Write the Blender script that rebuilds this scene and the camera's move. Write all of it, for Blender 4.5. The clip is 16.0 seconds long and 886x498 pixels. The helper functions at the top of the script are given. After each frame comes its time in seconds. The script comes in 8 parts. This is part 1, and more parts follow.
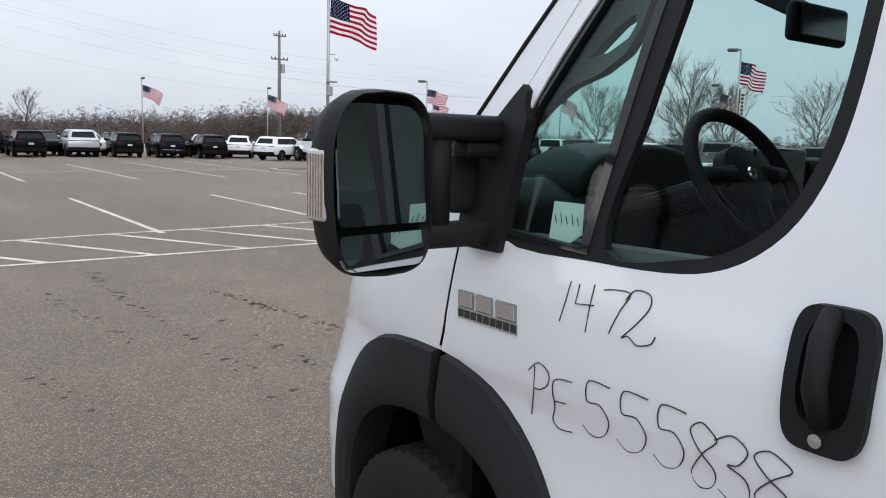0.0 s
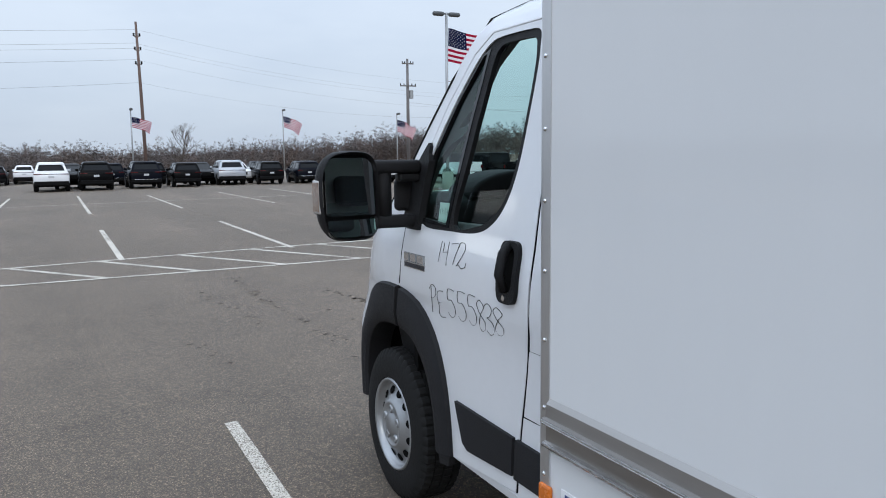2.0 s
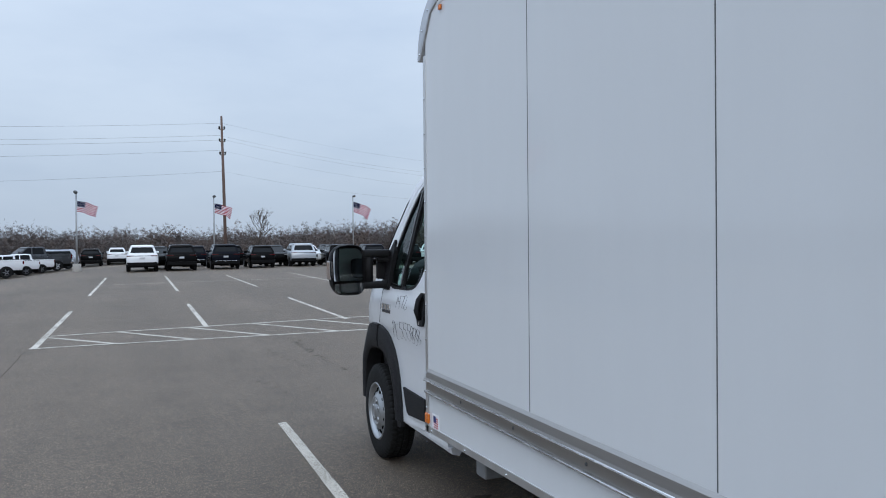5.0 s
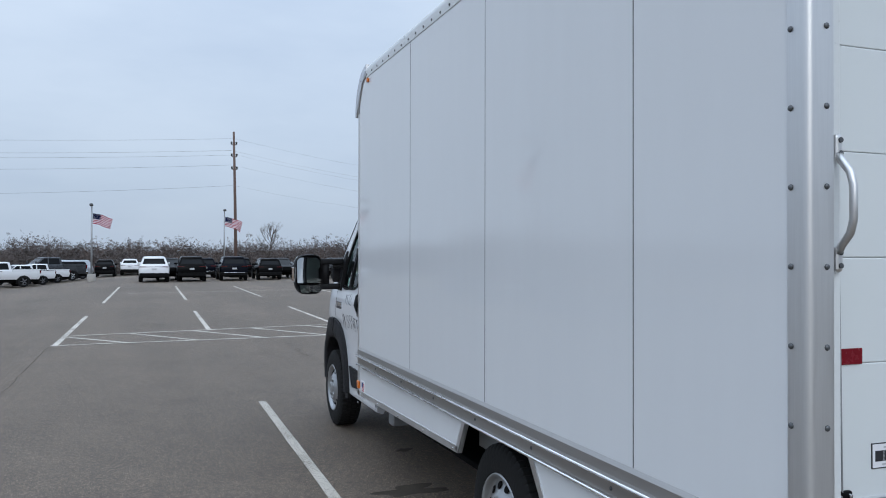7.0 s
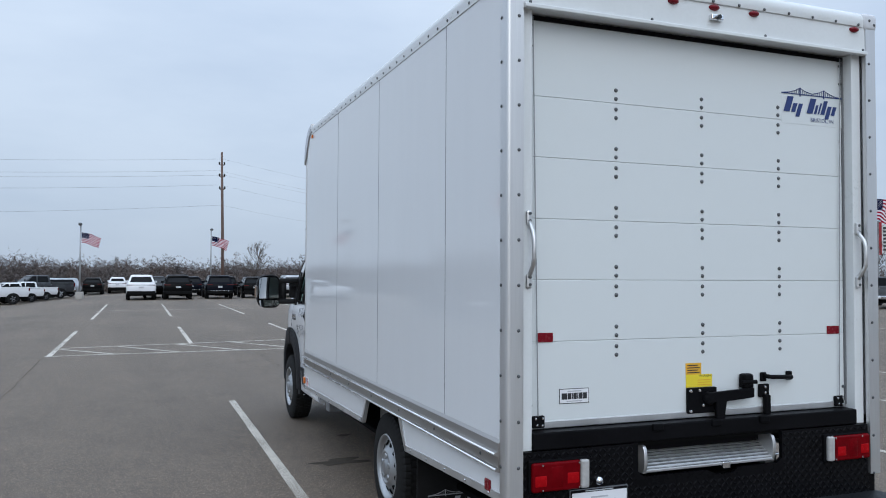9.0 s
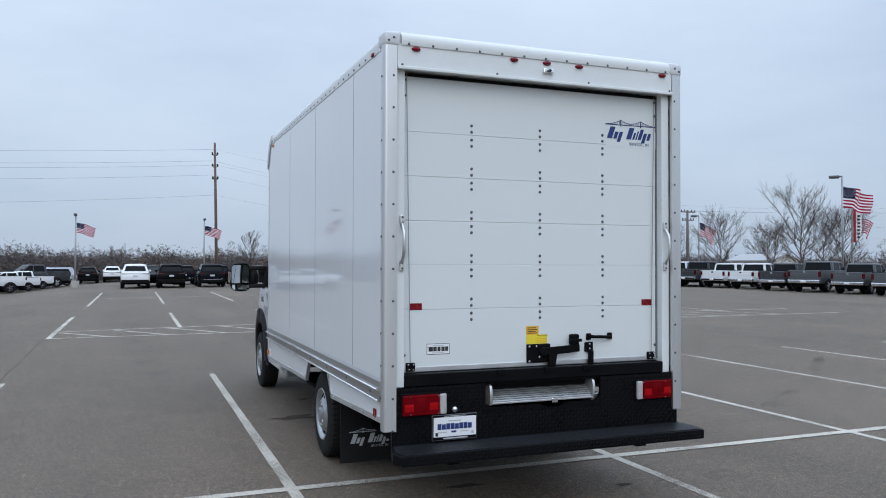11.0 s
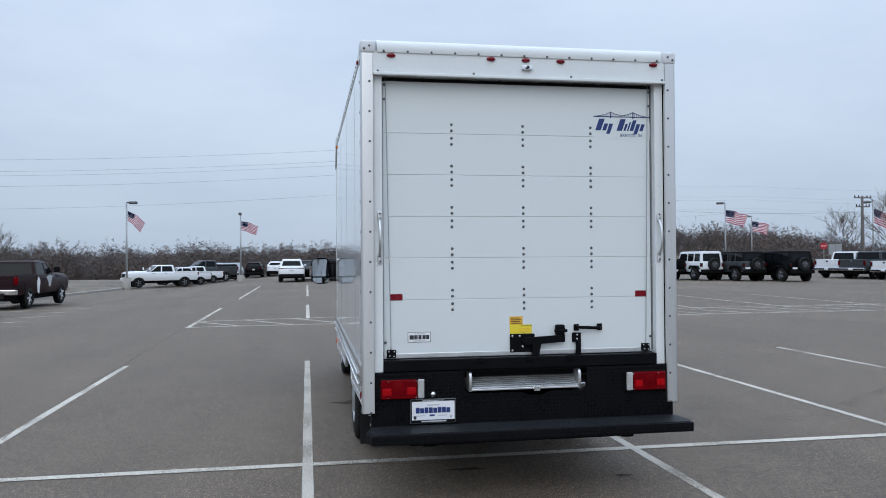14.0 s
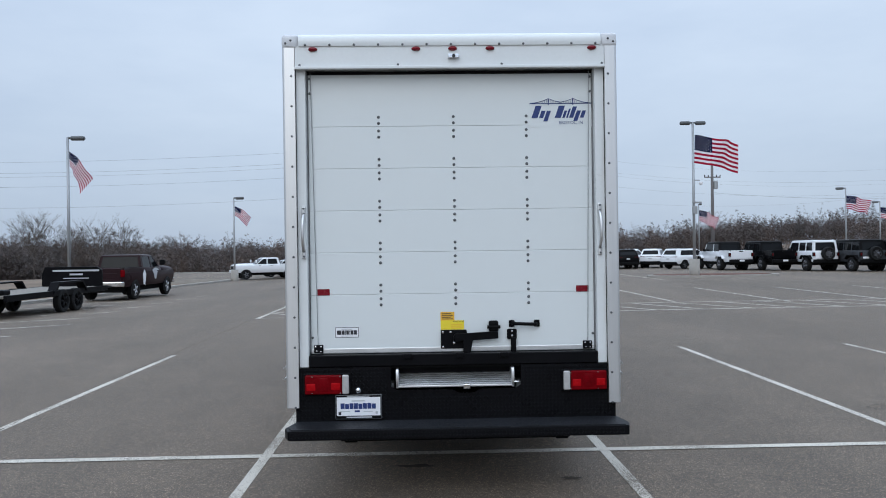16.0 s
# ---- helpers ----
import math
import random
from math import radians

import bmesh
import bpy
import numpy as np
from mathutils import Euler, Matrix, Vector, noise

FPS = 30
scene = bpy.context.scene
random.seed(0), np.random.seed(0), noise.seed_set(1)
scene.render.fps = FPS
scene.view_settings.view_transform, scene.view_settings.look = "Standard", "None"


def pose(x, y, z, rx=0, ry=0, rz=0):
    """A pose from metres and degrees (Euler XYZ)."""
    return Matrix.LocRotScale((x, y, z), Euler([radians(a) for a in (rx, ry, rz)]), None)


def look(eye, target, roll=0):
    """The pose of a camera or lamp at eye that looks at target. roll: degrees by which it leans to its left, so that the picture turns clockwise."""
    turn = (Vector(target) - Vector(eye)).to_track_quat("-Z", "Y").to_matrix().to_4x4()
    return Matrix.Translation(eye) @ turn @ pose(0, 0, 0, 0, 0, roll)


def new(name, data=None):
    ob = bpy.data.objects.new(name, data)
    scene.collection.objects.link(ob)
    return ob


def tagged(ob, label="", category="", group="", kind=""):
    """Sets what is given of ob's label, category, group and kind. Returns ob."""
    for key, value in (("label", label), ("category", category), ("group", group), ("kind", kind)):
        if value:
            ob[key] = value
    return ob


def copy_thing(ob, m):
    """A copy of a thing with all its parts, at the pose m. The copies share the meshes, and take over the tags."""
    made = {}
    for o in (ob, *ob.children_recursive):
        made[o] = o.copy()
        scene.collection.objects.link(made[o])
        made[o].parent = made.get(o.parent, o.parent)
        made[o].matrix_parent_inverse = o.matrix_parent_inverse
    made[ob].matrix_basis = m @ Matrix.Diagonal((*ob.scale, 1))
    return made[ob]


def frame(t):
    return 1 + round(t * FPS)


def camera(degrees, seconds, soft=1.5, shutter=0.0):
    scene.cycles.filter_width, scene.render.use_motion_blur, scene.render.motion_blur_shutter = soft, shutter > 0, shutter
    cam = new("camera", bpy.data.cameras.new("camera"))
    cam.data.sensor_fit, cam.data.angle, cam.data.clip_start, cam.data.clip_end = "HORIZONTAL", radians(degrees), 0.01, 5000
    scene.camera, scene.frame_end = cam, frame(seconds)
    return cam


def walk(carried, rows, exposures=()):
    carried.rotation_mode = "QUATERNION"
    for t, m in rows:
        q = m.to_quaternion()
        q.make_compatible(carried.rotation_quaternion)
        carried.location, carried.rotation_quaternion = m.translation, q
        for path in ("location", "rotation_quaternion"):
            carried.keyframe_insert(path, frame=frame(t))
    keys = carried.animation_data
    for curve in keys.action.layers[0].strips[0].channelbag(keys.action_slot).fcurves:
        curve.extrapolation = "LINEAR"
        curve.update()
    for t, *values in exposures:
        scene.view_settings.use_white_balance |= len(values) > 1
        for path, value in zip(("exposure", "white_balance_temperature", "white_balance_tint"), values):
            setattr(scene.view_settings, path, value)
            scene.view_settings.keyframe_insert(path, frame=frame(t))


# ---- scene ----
cam = camera(58.9, 16.0, soft=1.0)
PATH = [
    (0, (0.06, -0.039, 1.557), (1.224, 1.564, 1.281), 1.6),
    (0.5, (0.039, -0.44, 1.541), (1.054, 1.257, 1.24), 1.3),
    (1, (0.006, -0.853, 1.567), (0.941, 0.89, 1.276), 0.7),
    (1.5, (-0.141, -1.302, 1.599), (0.761, 0.463, 1.334), -0.0),
    (2, (-0.209, -1.755, 1.622), (0.668, 0.027, 1.389), -0.6),
    (2.5, (-0.277, -2.185, 1.658), (0.575, -0.387, 1.455), -0.9),
    (3, (-0.423, -2.622, 1.663), (0.403, -0.808, 1.497), -0.9),
    (3.5, (-0.452, -3.043, 1.661), (0.343, -1.212, 1.535), -1.0),
    (4, (-0.487, -3.436, 1.679), (0.279, -1.59, 1.596), -0.8),
    (6.3, (-0.548, -5.336, 1.623), (0.14, -3.458, 1.63), -0.1),
    (6.5, (-0.509, -5.508, 1.613), (0.179, -3.63, 1.62), 0.1),
    (7, (-0.489, -5.922, 1.641), (0.207, -4.047, 1.658), 0.1),
    (7.5, (-0.507, -6.346, 1.65), (0.195, -4.474, 1.683), 0.3),
    (8, (-0.451, -6.738, 1.636), (0.259, -4.869, 1.685), 0.3),
    (8.5, (-0.45, -7.143, 1.647), (0.266, -5.277, 1.709), 0.3),
    (9, (-0.479, -7.555, 1.659), (0.242, -5.691, 1.725), 0.3),
    (9.5, (-0.413, -7.96, 1.631), (0.317, -6.099, 1.696), 0.3),
    (10, (-0.397, -8.341, 1.66), (0.342, -6.484, 1.717), 0.1),
    (12.3, (-0.409, -9.625, 1.635), (0.252, -7.738, 1.64), -0.1),
    (12.5, (-0.39, -9.63, 1.646), (0.248, -7.735, 1.647), -0.1),
    (13, (-0.176, -9.65, 1.64), (0.381, -7.73, 1.646), -0.2),
    (13.5, (0.251, -9.695, 1.641), (0.703, -7.747, 1.651), -0.3),
    (14, (0.682, -9.672, 1.645), (1.024, -7.701, 1.665), -0.4),
    (14.5, (1.105, -9.723, 1.626), (1.348, -7.738, 1.653), -0.3),
    (15, (1.491, -9.748, 1.625), (1.659, -7.755, 1.649), -0.5),
    (15.5, (1.778, -9.708, 1.644), (1.89, -7.711, 1.653), -0.7),
    (16, (1.964, -9.698, 1.655), (2.017, -7.699, 1.655), -0.8),
]
walk(cam, [(t, look(eye, target, roll)) for t, eye, target, roll in PATH],
     [(0, 0.13, 6900, 12), (1.0, 0.10, 6650, 10), (2.0, -0.06, 6330, 9), (3.5, -0.25, 6120, 8), (7.0, -0.28, 6060, 8), (10.0, -0.24, 6080, 8), (16.0, -0.24, 6080, 8)])
from mathutils.geometry import tessellate_polygon

# ---- light ----
world = bpy.data.worlds.new("overcast_sky")
scene.world = world
world.use_nodes = True
nt = world.node_tree
nt.nodes.clear()
w_out = nt.nodes.new("ShaderNodeOutputWorld")
w_bg = nt.nodes.new("ShaderNodeBackground")
w_sky = nt.nodes.new("ShaderNodeTexSky")
w_sky.sky_type = 'NISHITA'
w_sky.sun_disc = False
w_sky.sun_elevation, w_sky.sun_rotation = radians(32), radians(196)
w_sky.air_density, w_sky.dust_density = 1.0, 2.0
w_tc = nt.nodes.new("ShaderNodeTexCoord")
w_map = nt.nodes.new("ShaderNodeMapping")
w_map.inputs["Scale"].default_value = (1.0, 1.0, 3.2)
w_n = nt.nodes.new("ShaderNodeTexNoise")
w_n.inputs["Scale"].default_value, w_n.inputs["Detail"].default_value, w_n.inputs["Roughness"].default_value = 1.6, 6.0, 0.55
w_ramp = nt.nodes.new("ShaderNodeValToRGB")
w_ramp.color_ramp.elements[0].position, w_ramp.color_ramp.elements[1].position = 0.32, 0.70
w_ramp.color_ramp.elements[0].color = (0.60, 0.70, 0.86, 1)
w_ramp.color_ramp.elements[1].color = (0.80, 0.89, 1.02, 1)
# the cloud sheet is thicker to look through low down and brighter overhead
w_sep = nt.nodes.new("ShaderNodeSeparateXYZ")
w_h = nt.nodes.new("ShaderNodeMapRange")
w_h.inputs["From Min"].default_value, w_h.inputs["From Max"].default_value = 0.0, 0.9
w_h.inputs["To Min"].default_value, w_h.inputs["To Max"].default_value = 0.86, 1.65
w_mul = nt.nodes.new("ShaderNodeVectorMath")
w_mul.operation = 'SCALE'
w_skys = nt.nodes.new("ShaderNodeVectorMath")
w_skys.operation = 'SCALE'
w_skys.inputs["Scale"].default_value = 0.10
w_mix = nt.nodes.new("ShaderNodeMix")
w_mix.data_type = 'RGBA'
w_mix.inputs[0].default_value = 0.9
L = nt.links.new
L(w_tc.outputs["Generated"], w_map.inputs["Vector"])
L(w_map.outputs[0], w_n.inputs["Vector"])
L(w_n.outputs["Fac"], w_ramp.inputs[0])
L(w_tc.outputs["Generated"], w_sep.inputs[0])
L(w_sep.outputs["Z"], w_h.inputs["Value"])
w_top = nt.nodes.new("ShaderNodeMapRange")
w_top.interpolation_type = 'SMOOTHSTEP'
w_top.inputs["From Min"].default_value, w_top.inputs["From Max"].default_value = 0.35, 1.0
w_top.inputs["To Min"].default_value, w_top.inputs["To Max"].default_value = 0.0, 1.1
w_add = nt.nodes.new("ShaderNodeMath")
L(w_sep.outputs["Z"], w_top.inputs["Value"])
L(w_h.outputs[0], w_add.inputs[0])
L(w_top.outputs[0], w_add.inputs[1])
L(w_ramp.outputs[0], w_mul.inputs[0])
L(w_add.outputs[0], w_mul.inputs["Scale"])
L(w_sky.outputs[0], w_skys.inputs[0])
L(w_skys.outputs[0], w_mix.inputs[6])
L(w_mul.outputs[0], w_mix.inputs[7])
L(w_mix.outputs[2], w_bg.inputs["Color"])
w_bg.inputs["Strength"].default_value = 1.0
L(w_bg.outputs[0], w_out.inputs["Surface"])

sun_data = bpy.data.lights.new("sun", 'SUN')
sun_data.energy, sun_data.angle, sun_data.color = 0.85, radians(40), (1.0, 0.96, 0.9)
sun = new("sun", sun_data)
sun.matrix_world = look((-9, -31, 20), (0, 0, 0))


# ---- materials ----
def node_mat(name):
    m = bpy.data.materials.new(name)
    m.use_nodes = True
    t = m.node_tree
    return m, t, t.nodes["Principled BSDF"], t.nodes, t.links.new


def surf(name, col, rough=0.5, metal=0.0, vary=0.12, scale=3.0, fine=60.0, bump=0.0, bscale=150.0, stretch=(1, 1, 1), coat=0.0, rvary=0.1, spec=0.5):
    """A plain surface with broad and fine variation of colour and roughness, and fine relief."""
    m, t, bsdf, N, link = node_mat(name)
    tc = N.new("ShaderNodeTexCoord")
    mp = N.new("ShaderNodeMapping")
    mp.inputs["Scale"].default_value = stretch
    link(tc.outputs["Object"], mp.inputs["Vector"])
    a, b = N.new("ShaderNodeTexNoise"), N.new("ShaderNodeTexNoise")
    a.inputs["Scale"].default_value, a.inputs["Detail"].default_value = scale, 5
    b.inputs["Scale"].default_value, b.inputs["Detail"].default_value = fine, 3
    link(mp.outputs[0], a.inputs["Vector"])
    link(mp.outputs[0], b.inputs["Vector"])
    add = N.new("ShaderNodeMath")
    add.operation = 'MULTIPLY_ADD'
    add.inputs[1].default_value = 0.5
    link(b.outputs["Fac"], add.inputs[0])
    link(a.outputs["Fac"], add.inputs[2])
    rng = N.new("ShaderNodeMapRange")
    rng.inputs["From Min"].default_value, rng.inputs["From Max"].default_value = 0.4, 1.1
    rng.inputs["To Min"].default_value, rng.inputs["To Max"].default_value = 1 - vary, 1 + vary
    link(add.outputs[0], rng.inputs["Value"])
    sc = N.new("ShaderNodeVectorMath")
    sc.operation = 'SCALE'
    sc.inputs[0].default_value = col
    link(rng.outputs[0], sc.inputs["Scale"])
    link(sc.outputs[0], bsdf.inputs["Base Color"])
    r2 = N.new("ShaderNodeMapRange")
    r2.inputs["From Min"].default_value, r2.inputs["From Max"].default_value = 0.4, 1.1
    r2.inputs["To Min"].default_value, r2.inputs["To Max"].default_value = max(0.02, rough - rvary), min(1, rough + rvary)
    link(add.outputs[0], r2.inputs["Value"])
    link(r2.outputs[0], bsdf.inputs["Roughness"])
    bsdf.inputs["Metallic"].default_value = metal
    bsdf.inputs["Coat Weight"].default_value = coat
    bsdf.inputs["Specular IOR Level"].default_value = spec
    if bump:
        n = N.new("ShaderNodeTexNoise")
        n.inputs["Scale"].default_value, n.inputs["Detail"].default_value = bscale, 4
        link(mp.outputs[0], n.inputs["Vector"])
        bp = N.new("ShaderNodeBump")
        bp.inputs["Strength"].default_value, bp.inputs["Distance"].default_value = bump, 0.01
        link(n.outputs["Fac"], bp.inputs["Height"])
        link(bp.outputs[0], bsdf.inputs["Normal"])
    return m


def glass_mat(name, tint, gloss=0.02, ior=1.40):
    m, t, bsdf, N, link = node_mat(name)
    N.remove(bsdf)
    tr, gl, mix, fr = N.new("ShaderNodeBsdfTransparent"), N.new("ShaderNodeBsdfGlossy"), N.new("ShaderNodeMixShader"), N.new("ShaderNodeFresnel")
    tr.inputs["Color"].default_value = (*tint, 1)
    gl.inputs["Roughness"].default_value = gloss
    fr.inputs["IOR"].default_value = ior
    link(fr.outputs[0], mix.inputs[0])
    link(tr.outputs[0], mix.inputs[1])
    link(gl.outputs[0], mix.inputs[2])
    link(mix.outputs[0], N["Material Output"].inputs["Surface"])
    return m


def asphalt_mat():
    m, t, bsdf, N, link = node_mat("worn_asphalt")
    tc = N.new("ShaderNodeTexCoord")

    def noise_tex(scale, detail=4, rough=0.55, stretch=None):
        n = N.new("ShaderNodeTexNoise")
        n.inputs["Scale"].default_value, n.inputs["Detail"].default_value, n.inputs["Roughness"].default_value = scale, detail, rough
        if stretch:
            mp = N.new("ShaderNodeMapping")
            mp.inputs["Scale"].default_value = stretch
            link(tc.outputs["Object"], mp.inputs["Vector"])
            link(mp.outputs[0], n.inputs["Vector"])
        else:
            link(tc.outputs["Object"], n.inputs["Vector"])
        return n

    def ramp(src, p0, c0, p1, c1):
        r = N.new("ShaderNodeValToRGB")
        e = r.color_ramp.elements
        e[0].position, e[0].color, e[1].position, e[1].color = p0, (*c0, 1), p1, (*c1, 1)
        link(src, r.inputs[0])
        return r

    def mix(kind, fac, a, b):
        x = N.new("ShaderNodeMix")
        x.data_type, x.blend_type = 'RGBA', kind
        if isinstance(fac, float):
            x.inputs[0].default_value = fac
        else:
            link(fac, x.inputs[0])
        link(a, x.inputs[6])
        link(b, x.inputs[7])
        return x.outputs[2]

    broad = ramp(noise_tex(0.16, 5).outputs["Fac"], 0.35, (0.118, 0.092, 0.068), 0.68, (0.153, 0.120, 0.090))
    mid = ramp(noise_tex(1.7, 5, 0.65).outputs["Fac"], 0.32, (0.90, 0.90, 0.90), 0.66, (1.07, 1.07, 1.07))
    lane = ramp(noise_tex(0.5, 4, 0.6, (1.0, 0.08, 1.0)).outputs["Fac"], 0.38, (0.88, 0.88, 0.88), 0.62, (1.06, 1.06, 1.06))
    vor = N.new("ShaderNodeTexVoronoi")
    vor.inputs["Scale"].default_value = 150.0
    link(tc.outputs["Object"], vor.inputs["Vector"])
    chips = ramp(vor.outputs["Color"], 0.10, (0.60, 0.60, 0.61), 0.97, (3.4, 3.25, 3.0))
    mid_chip = chips.color_ramp.elements.new(0.68)
    mid_chip.color = (0.95, 0.95, 0.95, 1)
    c = mix('MULTIPLY', 1.0, broad.outputs[0], mid.outputs[0])
    c = mix('MULTIPLY', 1.0, c, lane.outputs[0])
    c = mix('MULTIPLY', 0.92, c, chips.outputs[0])
    # clumps of darker and paler stone, a few centimetres across
    clump = ramp(noise_tex(26.0, 5, 0.75).outputs["Fac"], 0.30, (0.66, 0.66, 0.66), 0.72, (1.36, 1.35, 1.32))
    c = mix('MULTIPLY', 0.8, c, clump.outputs[0])
    # dark pits and drip trails
    pit = ramp(noise_tex(5.5, 3, 0.6).outputs["Fac"], 0.24, (0.35, 0.35, 0.35), 0.33, (1, 1, 1))
    c = mix('MULTIPLY', 0.5, c, pit.outputs[0])
    # hairline cracks
    warp = noise_tex(1.3, 4, 0.6)
    va = N.new("ShaderNodeVectorMath")
    va.operation = 'ADD'
    link(tc.outputs["Object"], va.inputs[0])
    link(warp.outputs["Color"], va.inputs[1])
    cr = N.new("ShaderNodeTexVoronoi")
    cr.feature = 'DISTANCE_TO_EDGE'
    cr.inputs["Scale"].default_value = 0.16
    link(va.outputs[0], cr.inputs["Vector"])
    crr = ramp(cr.outputs["Distance"], 0.0015, (0.45, 0.45, 0.45), 0.0045, (1, 1, 1))
    c = mix('MULTIPLY', 0.3, c, crr.outputs[0])
    link(c, bsdf.inputs["Base Color"])
    bsdf.inputs["Roughness"].default_value = 0.70
    bsdf.inputs["Specular IOR Level"].default_value = 0.46
    bp = N.new("ShaderNodeBump")
    bp.inputs["Strength"].default_value, bp.inputs["Distance"].default_value = 0.8, 0.006
    link(vor.outputs["Distance"], bp.inputs["Height"])
    link(bp.outputs[0], bsdf.inputs["Normal"])
    return m


def line_paint_mat():
    """White road paint, worn through to the asphalt in specks."""
    m, t, bsdf, N, link = node_mat("worn_line_paint")
    tc = N.new("ShaderNodeTexCoord")
    a, b = N.new("ShaderNodeTexNoise"), N.new("ShaderNodeTexNoise")
    a.inputs["Scale"].default_value, a.inputs["Detail"].default_value, a.inputs["Roughness"].default_value = 95.0, 4, 0.75
    b.inputs["Scale"].default_value, b.inputs["Detail"].default_value = 1.1, 3
    link(tc.outputs["Object"], a.inputs["Vector"])
    link(tc.outputs["Object"], b.inputs["Vector"])
    s = N.new("ShaderNodeMath")
    s.operation = 'MULTIPLY_ADD'
    s.inputs[1].default_value = 0.40
    link(b.outputs["Fac"], s.inputs[0])
    link(a.outputs["Fac"], s.inputs[2])
    r = N.new("ShaderNodeValToRGB")
    e = r.color_ramp.elements
    e[0].position, e[0].color, e[1].position, e[1].color = 0.58, (0.14, 0.118, 0.095, 1), 0.72, (0.60, 0.56, 0.49, 1)
    link(s.outputs[0], r.inputs[0])
    link(r.outputs[0], bsdf.inputs["Base Color"])
    bsdf.inputs["Roughness"].default_value = 0.85
    bsdf.inputs["Specular IOR Level"].default_value = 0.1
    return m


M_ASPHALT = asphalt_mat()
M_LINE = line_paint_mat()
M_GRASS = surf("dry_winter_grass", (0.150, 0.108, 0.074), 0.95, vary=0.5, scale=0.15, fine=3.0, bump=0.6, bscale=6.0)
M_CURB = surf("concrete_kerb", (0.31, 0.29, 0.26), 0.85, vary=0.18, scale=2.0, bump=0.3, bscale=40)
M_PANEL = surf("glossy_white_panel", (0.70, 0.71, 0.72), 0.05, vary=0.025, scale=0.8, fine=9.0, stretch=(1, 1, 0.16), rvary=0.02, bump=0.005, bscale=1.6, coat=0.0, spec=0.45)
M_DOORWHITE = surf("satin_white_door", (0.67, 0.70, 0.70), 0.30, vary=0.010, scale=0.5, fine=9.0, rvary=0.015)
M_WHITE = surf("white_car_paint", (0.73, 0.74, 0.76), 0.16, vary=0.03, scale=1.5, fine=20, coat=0.4, rvary=0.05)
M_WHITETRIM = surf("white_painted_steel", (0.68, 0.70, 0.70), 0.33, vary=0.05, scale=2.0)
M_ALU = surf("brushed_aluminium", (0.66, 0.66, 0.66), 0.46, 1.0, vary=0.10, scale=1.0, fine=14, stretch=(14, 14, 0.5), rvary=0.12)
M_RIDGE = surf("polished_rail_ridge", (0.82, 0.82, 0.82), 0.28, 1.0, vary=0.08, scale=1.0, fine=14, stretch=(10, 0.5, 10), rvary=0.1)
M_RAIL = surf("satin_aluminium_rail", (0.40, 0.385, 0.37), 0.42, 1.0, vary=0.10, scale=1.0, fine=14, stretch=(10, 0.5, 10), rvary=0.1)
M_POLISH = surf("polished_aluminium_ridge", (0.86, 0.86, 0.86), 0.22, 1.0, vary=0.05, scale=4)
M_CAPWHITE = surf("pale_corner_casting", (0.60, 0.61, 0.63), 0.4, vary=0.06, scale=6.0)
M_CAST = surf("cast_aluminium", (0.55, 0.56, 0.58), 0.42, 0.9, vary=0.08, scale=6.0, bump=0.1, bscale=90)
M_RIVET = surf("rivet_steel", (0.11, 0.115, 0.12), 0.45, 0.6, vary=0.1, scale=30)
M_SEAM = surf("dark_joint_sealant", (0.010, 0.010, 0.011), 0.9, spec=0.02)
M_SEAMGREY = surf("grey_joint_sealant", (0.13, 0.135, 0.14), 0.8, spec=0.05)
M_SEAL = surf("grey_rubber_seal", (0.22, 0.225, 0.23), 0.7, spec=0.2)
M_BLACK = surf("black_powder_coat", (0.006, 0.006, 0.007), 0.38, vary=0.25, scale=6.0, bump=0.08, bscale=120, spec=0.04)
M_PLASTIC = surf("black_grained_plastic", (0.013, 0.013, 0.014), 0.55, vary=0.2, scale=5.0, bump=0.25, bscale=420, spec=0.16)
M_PLASTIC2 = surf("charcoal_cladding_plastic", (0.020, 0.020, 0.022), 0.60, vary=0.2, scale=4.0, bump=0.3, bscale=380, spec=0.16)
M_RUBBER = surf("tyre_rubber", (0.013, 0.013, 0.013), 0.75, vary=0.3, scale=8.0, bump=0.2, bscale=80, spec=0.16)
M_TREADPLATE = surf("black_tread_plate", (0.004, 0.004, 0.005), 0.30, vary=0.3, scale=5.0, spec=0.09)
M_STEP = surf("scuffed_step_top", (0.016, 0.017, 0.020), 0.50, vary=0.45, scale=5.0, bump=0.3, bscale=110, spec=0.16)
M_WHEEL = surf("silver_wheel_paint", (0.36, 0.37, 0.38), 0.36, 0.7, vary=0.10, scale=9.0)
M_DARK = surf("underbody_black", (0.006, 0.006, 0.006), 0.8, spec=0.05)
M_FRAME = surf("galvanised_frame", (0.30, 0.31, 0.32), 0.55, 0.6, vary=0.2, scale=5)
M_CHROME = surf("chrome", (0.75, 0.76, 0.78), 0.10, 1.0, vary=0.03)
M_RED = surf("red_lens", (0.13, 0.0015, 0.004), 0.14, vary=0.35, scale=14, fine=60, spec=0.05)
M_REDGLOW = surf("bright_red_lens_patch", (0.34, 0.004, 0.007), 0.25, vary=0.25, scale=40, fine=120, spec=0.05)
M_REDREF = surf("red_reflector", (0.17, 0.004, 0.012), 0.25, vary=0.1, scale=60, spec=0.3)
M_AMBERLENS = surf("muted_amber_lens", (0.22, 0.15, 0.11), 0.25, vary=0.2, scale=50)
M_ORANGE = surf("orange_reflector", (0.62, 0.16, 0.02), 0.25, vary=0.1, scale=60)
